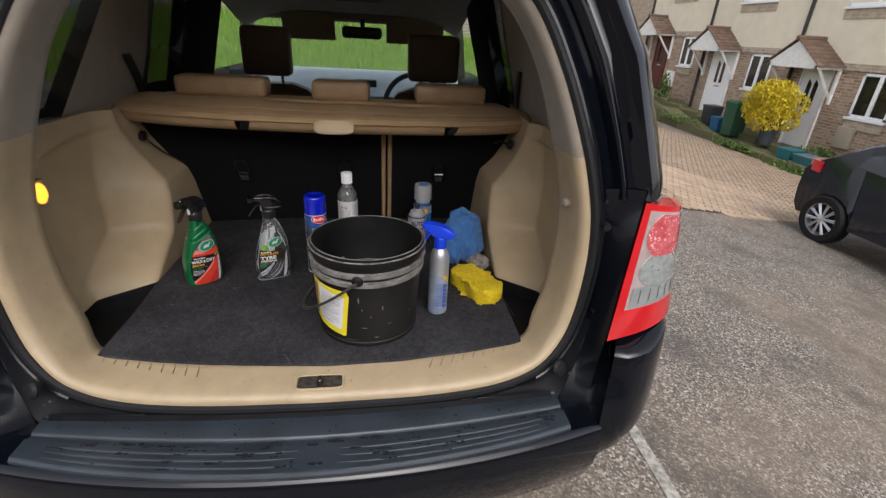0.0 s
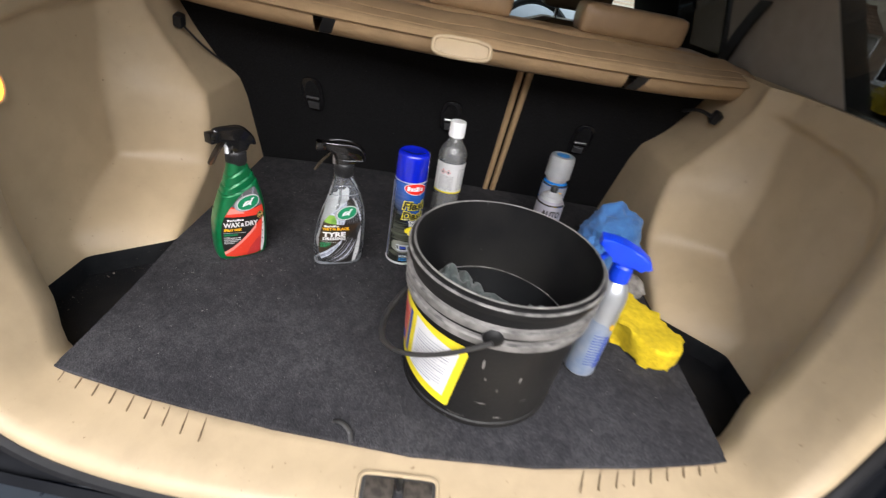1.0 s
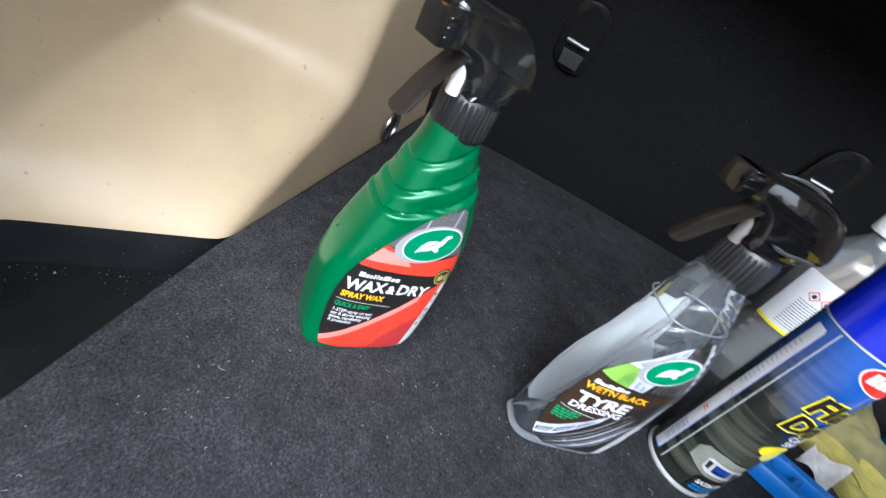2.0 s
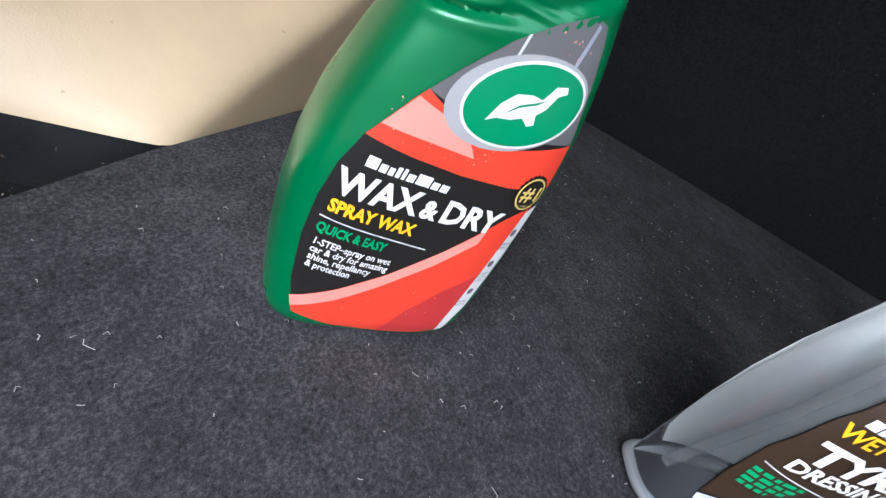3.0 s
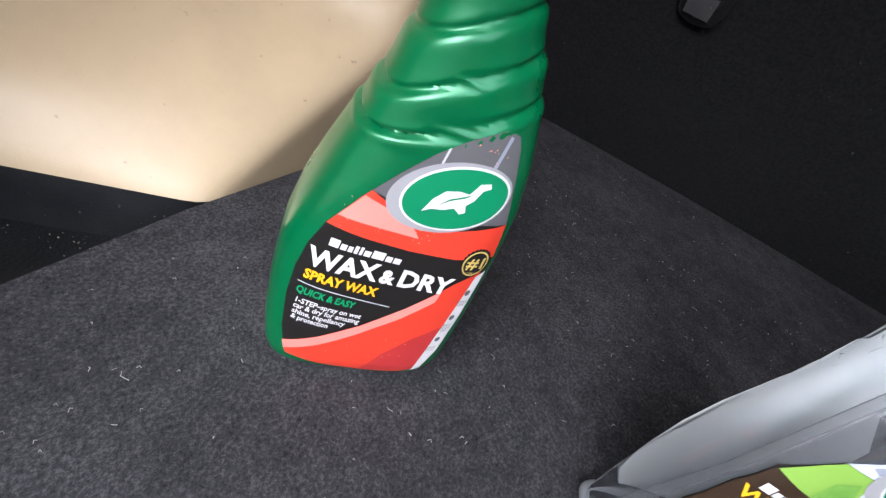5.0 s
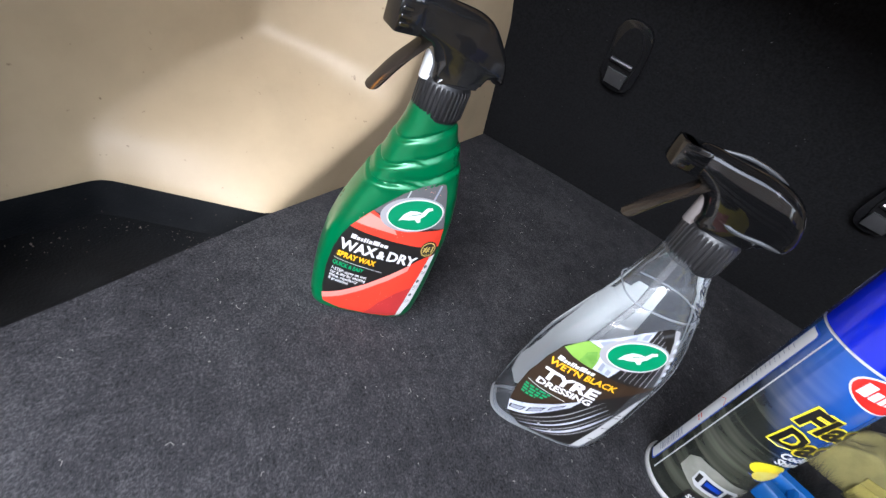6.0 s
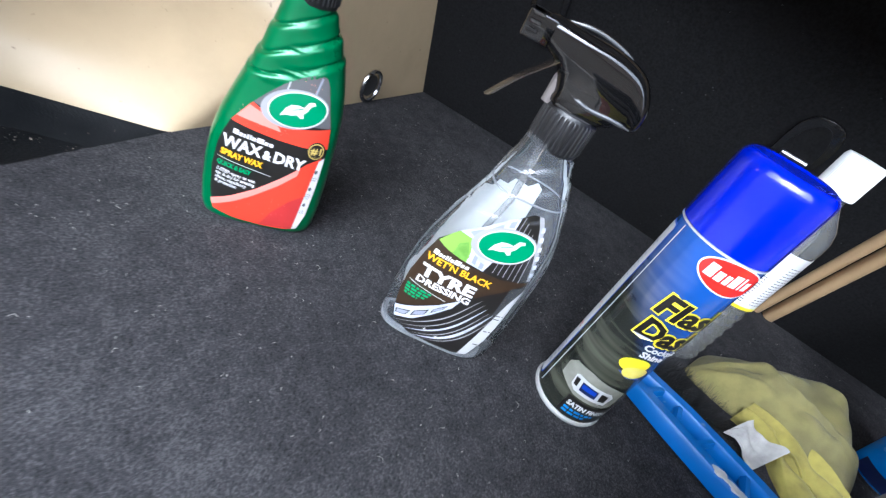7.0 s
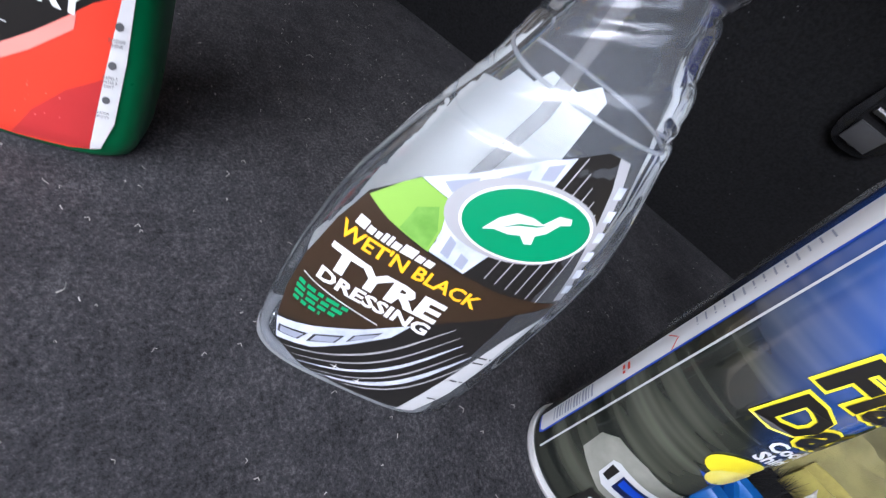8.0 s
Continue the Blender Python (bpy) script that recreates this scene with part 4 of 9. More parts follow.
for s in (-1, 1):
    side_plate(s, [(0.368, 0.475), (0.800, 0.475), (0.812, 0.60), (0.79, 0.91), (0.610, 0.91), (0.475, 0.66)], 0.05, "rear_pillar", GREIGE, "grey-beige rear pillar lining")
    side_plate(s, [(0.20, 0.475), (0.366, 0.475), (0.473, 0.66), (0.603, 0.90), (0.34, 0.90)], 0.006, "quarter_window", GLASS_DARK, "dark tinted quarter window")
    side_plate(s, [(0.03, 0.44), (0.93, 0.44), (0.93, 0.476), (0.03, 0.476)], 0.03, "belt_trim", TAN)
    side_plate(s, [(0.835, 0.40), (1.16, 0.40), (1.12, 0.89), (0.82, 0.89)], 0.004, "door_window", GLASS_DEEP, "dark tinted rear door window")
    side_plate(s, [(0.802, 0.40), (0.834, 0.40), (0.842, 0.60), (0.819, 0.89), (0.793, 0.89), (0.814, 0.60)], 0.03, "door_seal", DARK, "black rear door seal")
    side_plate(s, [(1.14, 0.38), (1.58, 0.38), (1.50, 0.91), (1.10, 0.91)], 0.05, "middle_pillar", SEAT_CARPET, "dark middle pillar with its belt")
    side_plate(s, [(1.58, 0.40), (2.45, 0.38), (2.34, 0.50), (1.96, 0.78), (1.64, 0.88), (1.52, 0.89)], 0.004, "front_window", GLASS, "clear front door window")
    side_plate(s, [(2.36, 0.46), (2.60, 0.42), (2.00, 0.86), (1.86, 0.90)], 0.05, "front_pillar", GREIGE)
    side_plate(s, [(0.82, -0.30), (2.6, -0.30), (2.6, 0.39), (0.82, 0.42)], 0.03, "door_lining", TAN)
    bm = bmesh.new()
    loft(bm, [[(s * (side_x(z) - 0.008 + a), y + b, z) for a, b in ((0, -0.022), (0, 0.022), (-0.004, 0.022), (-0.004, -0.022))]
              for y, z in ((0.655, 0.618), (0.700, 0.582), (0.750, 0.537), (0.795, 0.485))])
    part("seat_belt", bm, DARK, car, "black seat belt", True)
# windscreen, dashboard, mirror and visors
bm = bmesh.new()
sheet(bm, lambda x, v: (x * lerp(0.98, 0.86, v), lerp(2.60, 1.95, v) - 0.10 * x * x, lerp(0.46, 0.80, v)), np.linspace(-0.68, 0.68, 9), np.linspace(0, 1, 5), (0, 0.004, 0.002))
part("windscreen", bm, GLASS, car, "clear windscreen", True)
bm = bmesh.new()
sheet(bm, lambda x, v: (x, lerp(2.10, 2.62, v), 0.345 + 0.14 * smooth(v * 2.0) - 0.02 * v), np.linspace(-0.66, 0.66, 11), np.linspace(0, 1, 11), (0, 0, -0.06))
box(bm, (-0.66, 2.10, -0.1), (0.66, 2.3, 0.335), 0.02)
dash = part("dashboard", bm, DASH, car, "dashboard coloured pale grey-blue for the sky reflected on it", True)
for i in range(5):
    bm = bmesh.new()
    box(bm, (0.17 + i * 0.014, 2.088, 0.26), (0.178 + i * 0.014, 2.10, 0.345), 0.002)
    part("vent_slat", bm, DARK, dash)
bm = bmesh.new()
box(bm, (-0.02, 2.2, 0.372), (0.12, 2.28, 0.43), 0.01)
part("screen", bm, DULL, dash, "grey display binnacle")
bm = bmesh.new()
tube(bm, [(0.36 + 0.185 * math.cos(a), 2.02 + 0.06 * math.sin(a), 0.31 + 0.175 * math.sin(a)) for a in np.linspace(0, 2 * math.pi, 40, endpoint=False)], 0.016, 8, True)
box(bm, (0.30, 2.02, 0.27), (0.42, 2.06, 0.35), 0.02)
part("steering_wheel", bm, DARK, car, "black steering wheel", True)
bm = bmesh.new()
box(bm, (-0.060, 1.82, 0.675), (0.155, 1.86, 0.735), 0.022, 3)
tube(bm, [(0.050, 1.85, 0.73), (0.050, 1.93, 0.80)], 0.012, 8)
part("mirror", bm, DARK, car, "black rear-view mirror", True)
for x0, x1 in ((-0.38, -0.10), (0.18, 0.50)):
    bm = bmesh.new()
    box(bm, (x0, -0.008, -0.15), (x1, 0.008, 0.0), 0.007, 2, pose(0, 1.86, 0.795, 25, 0, 0))
    part("sun_visor", bm, SEAT_DARK, car, "brown sun visor", True)
bm = bmesh.new()
box(bm, (-0.60, 1.88, 0.755), (0.60, 1.99, 0.87), 0.03, 3)
part("header_rail", bm, GREIGE, car, "grey-beige rail over the windscreen", True)
bm = bmesh.new()
box(bm, (-0.10, 1.60, 0.838), (0.16, 1.80, 0.865), 0.015)
part("roof_console", bm, GREIGE, car, "roof console", True)
bm = bmesh.new()
box(bm, (-0.30, 0.75, 0.892), (0.36, 1.45, 0.906), 0.004)
part("sunroof_blind", bm, DARK, car, "dark sunroof blind", True)
for x0, x1 in ((-0.48, -0.28), (0.29, 0.52)):
    cx = (x0 + x1) / 2
    bm = bmesh.new()
    loft(bm, [[(cx + sx * w * (1 if abs(k) < 2 else 0.8), 1.52 + dy + 0.035 * k * 0.5 - 0.25 * (z - 0.40), z) for sx, dy, k in
               ((-1, -0.03, 0), (-0.7, -0.05, 0), (0.7, -0.05, 0), (1, -0.03, 0), (1, 0.04, 0), (0.7, 0.06, 0), (-0.7, 0.06, 0), (-1, 0.04, 0))]
              for z, w in ((-0.15, 0.25), (0.10, 0.25), (0.30, 0.24), (0.38, 0.22), (0.44, 0.17), (0.465, 0.10))])
    fs = part("front_seat", bm, SEAT_DARK, car, "brown leather front seat", True)
    bm = bmesh.new()
    box(bm, (x0 - 0.01, 1.42, 0.50), (x1 + 0.01, 1.52, 0.715), 0.035, 4)
    hr = part("head_rest", bm, SEAT_DARK, fs, "brown leather head rest")
    for x in (cx - 0.06, cx + 0.06):
        part("post", tube(bmesh.new(), [(x, 1.47, 0.42), (x, 1.47, 0.52)], 0.007, 8), CHROME, hr)
bm = bmesh.new()
sheet(bm, lambda x, v: (x, lerp(2.60, 3.6, v), lerp(0.40, 0.26, v * v)), np.linspace(-0.75, 0.75, 7), np.linspace(0, 1, 7), (0, 0, -0.04))
part("bonnet", bm, PAINT, car, "black bonnet", True)
for x, y in product((-0.80, 0.80), (0.62, 3.0)):
    bm = bmesh.new()
    lathe(bm, [(0.19, -0.10), (0.32, -0.11), (0.355, -0.09), (0.36, 0.0), (0.355, 0.09), (0.32, 0.11), (0.19, 0.10)], 32, caps=(False, False))
    bmesh.ops.transform(bm, matrix=pose(x, y, GROUND + 0.36, 0, 90, 0), verts=bm.verts)
    wheel = part("wheel", bm, RUBBER, car, "black tyre on a grey rim", True)
    bm = bmesh.new()
    lathe(bm, [(0.19, -0.08), (0.19, 0.08), (0.06, 0.09)], 24)
    bmesh.ops.transform(bm, matrix=pose(x, y, GROUND + 0.36, 0, 90, 0), verts=bm.verts)
    part("rim", bm, CHROME, wheel)

# ---- luggage cover, rolled up over the seat back ----
cover = thing("luggage_cover", "tan vinyl luggage cover rolled up behind the rear seat", "luggage cover", (0, 0.6, 0.40))
LIP = spline([(-0.668, 0.610, 0.472), (-0.60, 0.556, 0.466), (-0.38, 0.535, 0.456), (0, 0.535, 0.449), (0.39, 0.560, 0.448), (0.60, 0.582, 0.456), (0.668, 0.625, 0.462)], 60)
bm = bmesh.new()
rows = []
for i, p in enumerate(LIP):
    e = smooth((abs(p[0]) - 0.60) / 0.07)
    wv = 0.003 * math.sin(p[0] * 19) + 0.002 * math.sin(p[0] * 43)
    row = [(p[0], p[1] + 0.004, p[2] - 0.004), (p[0], p[1] - 0.002, p[2])]
    for k, up in ((0.02, 0.0045), (0.07, 0.0085), (0.085, 0.0078), (0.10, 0.0100), (0.17, 0.0135), (0.20, 0.0138), (0.21, 0.0152), (0.24, 0.0160), (0.42, 0.0225), (0.44, 0.0226),
                  (0.45, 0.0240), (0.48, 0.0250), (0.70, 0.0330), (0.95, 0.0375), (1.10, 0.029), (1.13, 0.0)):
        row.append((p[0], lerp(p[1], 0.72, k * lerp(1, 0.9, e)), p[2] + up * lerp(1, 0.5, e) + wv * min(k, 0.5)))
    rows.append(row)
loft(bm, rows, False)
part("flap", bm, COVER, cover, "tan vinyl flap with stitched folds", True, 25)
for a, b in ((0, 18), (18, 46), (46, 60)):
    bm = bmesh.new()
    loft(bm, [[(p[0], p[1] + 0.006, p[2] - 0.002), (p[0], p[1] + 0.012, p[2] - 0.018), (p[0], p[1] + 0.026, p[2] - 0.034), (p[0], p[1] + 0.06, p[2] - 0.042),
               (p[0], p[1] + 0.13, p[2] - 0.030)] for p in LIP[a:b]], False)
    part("cassette", bm, COVER, cover, "tan cassette under the flap", True, 70)
for i in (18, 46):
    p = LIP[i]
    bm = bmesh.new()
    loft(bm, [[(p[0] + d + 0.010, p[1] + 0.005, p[2] - 0.002), (p[0] + d + 0.004, p[1] + 0.011, p[2] - 0.018), (p[0] + d - 0.004, p[1] + 0.025, p[2] - 0.035), (p[0] + d - 0.012, p[1] + 0.07, p[2] - 0.043)] for d in (-0.012, -0.004, 0.006, 0.014)], False)
    part("strap", bm, DARK, cover, "black strap", True)
bm = bmesh.new()
slab(bm, [(0.06 * math.copysign(abs(math.cos(a)) ** 0.55, math.cos(a)), 0.021 * math.copysign(abs(math.sin(a)) ** 0.55, math.sin(a))) for a in np.linspace(0, 2 * math.pi, 40, endpoint=False)],
     -0.003, 0.003, 0.002, 2, pose(0.004, 0.520, 0.440, 62, 0, 0))
handle = part("handle", bm, TAN, cover, "tan pull handle", True)
bm = bmesh.new()
tube(bm, [tuple(pose(0.004, 0.520, 0.440, 62, 0, 0) @ Vector((0.057 * math.copysign(abs(math.cos(a)) ** 0.55, math.cos(a)), 0.0185 * math.copysign(abs(math.sin(a)) ** 0.55, math.sin(a)), 0.003))) for a in np.linspace(0, 2 * math.pi, 40, endpoint=False)], 0.0042, 8, True)
part("rim", bm, TAN, handle)

bm = bmesh.new()
box(bm, (-0.016, -0.003, -0.0035), (0.016, 0.003, 0.0035), 0.001, 1, pose(0.640, 0.5985, 0.4535, 0, 0, 32))
part("end_slot", bm, DARK, cover, "dark slot at the cover's end", True)

# ---- boot mat ----
mat_ob = bmesh.new()
edge = [(-0.513, -0.004), (-0.36, -0.031), (-0.18, -0.052), (0.02, -0.064), (0.20, -0.056), (0.36, -0.033), (0.514, -0.004),
        (0.516, 0.20), (0.518, 0.36), (0.520, 0.60), (0.522, 0.885), (0.0, 0.885), (-0.20, 0.878), (-0.36, 0.863), (-0.522, 0.843), (-0.520, 0.60), (-0.522, 0.34), (-0.512, 0.17), (-0.511, 0.07)]
slab(mat_ob, edge, -0.012, 0.0, 0.002, 2)
boot_mat = solid("boot_mat", mat_ob, CARPET, "charcoal carpet boot mat with lint and dust on it", "mat")
bm = bmesh.new()
tube(bm, spline([(-0.098, -0.030, 0.001), (-0.085, -0.036, 0.008), (-0.072, -0.046, 0.006), (-0.066, -0.060, 0.0)], 12), 0.0035, 6, False, 0.4)
part("pull_tab", bm, DULL, boot_mat, "black pull tab")


# ---- the street outside ----
def asphalt(name):
    """Worn asphalt: pressed chips of many tones in a dark binder, with brown dust and damp stains in broad patches."""
    m = bpy.data.materials.new(name)
    m.use_nodes = True
    n, k = m.node_tree.nodes, m.node_tree.links
    b = n["Principled BSDF"]
    tc = n.new("ShaderNodeTexCoord")
    chips, tone = n.new("ShaderNodeTexVoronoi"), n.new("ShaderNodeValToRGB")
    chips.inputs["Scale"].default_value = 105.0
    k.new(tc.outputs["Object"], chips.inputs["Vector"])
    sep = n.new("ShaderNodeSeparateColor")
    k.new(chips.outputs["Color"], sep.inputs[0])
    k.new(sep.outputs[0], tone.inputs[0])
    el = tone.color_ramp.elements
    el.new(0.5)
    el.new(0.85)
    for e, p, c in zip(el, (0.0, 0.5, 0.85, 1.0), ((0.055, 0.048, 0.040), (0.150, 0.129, 0.105), (0.30, 0.264, 0.22), (0.54, 0.49, 0.43))):
        e.position, e.color = p, (*c, 1)
    shade = tone.outputs[0]
    for scale, lo, hi, tint, most in ((0.55, 0.46, 0.62, (0.250, 0.196, 0.142), 0.62), (2.2, 0.50, 0.66, (0.060, 0.054, 0.048), 0.60), (7.0, 0.52, 0.70, (0.060, 0.056, 0.050), 0.45)):
        z, r, mx = n.new("ShaderNodeTexNoise"), n.new("ShaderNodeMapRange"), n.new("ShaderNodeMix")
        z.inputs["Scale"].default_value, z.inputs["Detail"].default_value, z.inputs["Roughness"].default_value = scale, 6, 0.65
        k.new(tc.outputs["Object"], z.inputs["Vector"])
        r.inputs["From Min"].default_value, r.inputs["From Max"].default_value, r.inputs["To Max"].default_value = lo, hi, most
        k.new(z.outputs["Fac"], r.inputs["Value"])
        mx.data_type = "RGBA"
        mx.inputs["B"].default_value = (*tint, 1)
        k.new(r.outputs[0], mx.inputs["Factor"])
        k.new(shade, mx.inputs["A"])
        shade = mx.outputs["Result"]
    k.new(shade, b.inputs["Base Color"])
    b.inputs["Roughness"].default_value, b.inputs["Specular IOR Level"].default_value = 0.75, 0.35
    bp = n.new("ShaderNodeBump")
    bp.inputs["Strength"].default_value, bp.inputs["Distance"].default_value = 0.7, 0.004
    k.new(sep.outputs[1], bp.inputs["Height"])
    k.new(bp.outputs[0], b.inputs["Normal"])
    return m


ASPHALT = asphalt("worn_asphalt")
GRASS = surface("grass", (0.17, 0.27, 0.035), 0.9, second=(0.09, 0.17, 0.02), scale=3, bump=1.0, bscale=40, bdist=0.03)
EARTH = surface("mossy_earth", (0.12, 0.10, 0.06), 0.95, second=(0.10, 0.12, 0.03), scale=8, bump=1.0, bscale=30, bdist=0.02)
RENDER = surface("cream_render", (0.80, 0.72, 0.57), 0.9, var=0.08, scale=3, bump=0.3, bscale=90, stain=0.15, stain_scale=0.7)
WHITE = surface("white_upvc", (0.86, 0.87, 0.88), 0.35, var=0.05, scale=10)
OLD_WHITE = surface("white_painted_wood", (0.84, 0.84, 0.82), 0.6, var=0.08, scale=12, stain=0.2)
DOOR_RED = surface("dark_red_door", (0.10, 0.02, 0.02), 0.4, var=0.1)
TILE = piecewise("roof_tiles", [(0.16, 0.10, 0.07), (0.24, 0.16, 0.11), (0.20, 0.12, 0.08), (0.13, 0.10, 0.08)])
BRICK = brickwork("buff_brick", (0.36, 0.20, 0.125), (0.60, 0.42, 0.28), (0.58, 0.52, 0.44), joint=0.012)
BRICK_PALE = brickwork("pale_brick", (0.54, 0.42, 0.30), (0.68, 0.56, 0.42), (0.62, 0.57, 0.48))
PIPE = surface("brown_black_pipe", (0.03, 0.025, 0.022), 0.5, var=0.2)
WINDOW_GLASS = surface("dark_window", (0.012, 0.014, 0.016), 0.05, var=0.2, scale=3, spec=0.6)
PAVER = piecewise("block_paving", [(0.46, 0.335, 0.22), (0.58, 0.44, 0.31), (0.38, 0.275, 0.185), (0.54, 0.41, 0.29)], 0.9)
SAND = surface("sand_joints", (0.055, 0.042, 0.030), 0.95, var=0.3, scale=20)
PALE_LINE = surface("worn_road_line", (0.42, 0.40, 0.35), 0.85, second=(0.16, 0.15, 0.13), scale=40, bump=0.4, bscale=120)


def ground_z(x, y):
    return GROUND - 0.172 * min(max(x - 0.9, 0), 5.6) - 0.13 * min(max(x - 6.5, 0), 5.5) + 0.03 * min(max(y, -20), 30)


xs = sorted(set([-900, -300, -100, -40, -20, -10] + list(np.arange(-6, 14.01, 0.5)) + [0.9, 6.5, 12.0, 20, 40, 100, 300, 900]))
ys = sorted(set([-900, -300, -100, -40, -20] + list(np.arange(-10, 30.01, 2.0)) + [40, 100, 300, 900]))
solid("ground", sheet(bmesh.new(), lambda x, y: (x, y, ground_z(x, y)), xs, ys), ASPHALT, "worn grey asphalt with pale stone chips", "ground", "structure")
bm = bmesh.new()
sheet(bm, lambda u, v: (1.24 + 0.03 * u, -2.2 + 2.85 * v + 0.0, ground_z(1.24 + 0.03 * u, -2.2 + 2.85 * v) + 0.004 + 0.003 * (1 - u * u)), (-1, 0, 1), np.linspace(0, 1, 20))
solid("road_marking", bm, PALE_LINE, "worn pale line on the asphalt", "road marking", "structure")
# stones pressed into the asphalt near the car
bm = bmesh.new()
for i in range(9000):
    x, y = random.uniform(0.95, 4.6), random.uniform(-0.9, 4.4)
    if random.random() > 1.15 - 0.2 * math.hypot(x - 0.9, y):
        continue
    r = random.uniform(0.002, 0.0065)
    z = ground_z(x, y) - 0.001
    a = random.random() * 6.28
    top = bm.verts.new((x + r * 0.2, y, z + r * 0.75))
    rim = [bm.verts.new((x + r * random.uniform(0.8, 1.3) * math.cos(a + k * 1.257), y + r * random.uniform(0.8, 1.3) * math.sin(a + k * 1.257), z)) for k in range(5)]
    for k in range(5):
        bm.faces.new((rim[k], rim[(k + 1) % 5], top))
CHIP = piecewise("stone_chips", [(0.30, 0.28, 0.25), (0.5, 0.47, 0.42), (0.16, 0.15, 0.14), (0.42, 0.38, 0.33)], 0.9)
solid("stone_chips", bm, CHIP, "loose pale stone chips on the asphalt", "gravel", "stuff")

# block paving in front of the houses
PAVE = [(3.92, 4.22), (4.97, 4.43), (6.54, 4.80), (10.25, 5.60), (10.25, 12.30), (8.90, 13.30), (5.20, 7.60)]


def inside(x, y, poly):
    hit = False
    for (x0, y0), (x1, y1) in zip(poly, poly[1:] + poly[:1]):
        if (y0 > y) != (y1 > y) and x < (x1 - x0) * (y - y0) / (y1 - y0) + x0:
            hit = not hit
    return hit


bm = bmesh.new()
bm.faces.new([bm.verts.new((x, y, 0)) for x, y in PAVE])
bmesh.ops.bisect_plane(bm, geom=bm.verts[:] + bm.edges[:] + bm.faces[:], plane_co=(6.5, 0, 0), plane_no=(1, 0, 0))
for v in bm.verts:
    v.co.z = ground_z(v.co.x, v.co.y) + 0.006
bmesh.ops.triangulate(bm, faces=bm.faces)
pavement = solid("pavement", bm, SAND, "buff block paving sloping down to the houses", "pavement", "structure")

# laid blocks: the nearest stand as pieces of their own
block_mesh = finish(box(bmesh.new(), (-0.095, -0.0445, -0.012), (0.095, 0.0445, 0.012), 0.006, 1), "block", PAVER)
lay = []
ang = radians(-32)
ca, sa = math.cos(ang), math.sin(ang)
for row in range(-40, 140):
    for col in range(-40, 70):
        p, q = (col + 0.5 * (row % 2)) * 0.205, row * 0.105
        x, y = 4.0 + p * ca - q * sa, 4.2 + p * sa + q * ca
        if inside(x, y, PAVE):
            lay.append((math.hypot(x - 0.15, y + 0.95), x, y))
lay.sort()
for d, x, y in lay[:300]:
    b = new("block", block_mesh)
    b.parent = pavement
    b.matrix_basis = Matrix.Translation((x, y, ground_z(x, y) + 0.006 + random.uniform(-0.002, 0.003))) @ Matrix.Rotation(ang, 4, "Z") @ Matrix.Rotation(0.17, 4, "Y")
bm = bmesh.new()
for d, x, y in lay[300:]:
    z = ground_z(x, y) + 0.016 + random.uniform(-0.002, 0.003)
    vs = [bm.verts.new((x + u * ca - v * sa, y + u * sa + v * ca, ground_z(x + u * ca - v * sa, y + u * sa + v * ca) + 0.016)) for u, v in ((-0.092, -0.042), (0.092, -0.042), (0.092, 0.042), (-0.092, 0.042))]
    bm.faces.new(vs)
rest = part("far_blocks", bm, PAVER, pavement)
tagged(rest, kind="stuff")

# terraced houses, each a step higher than the next


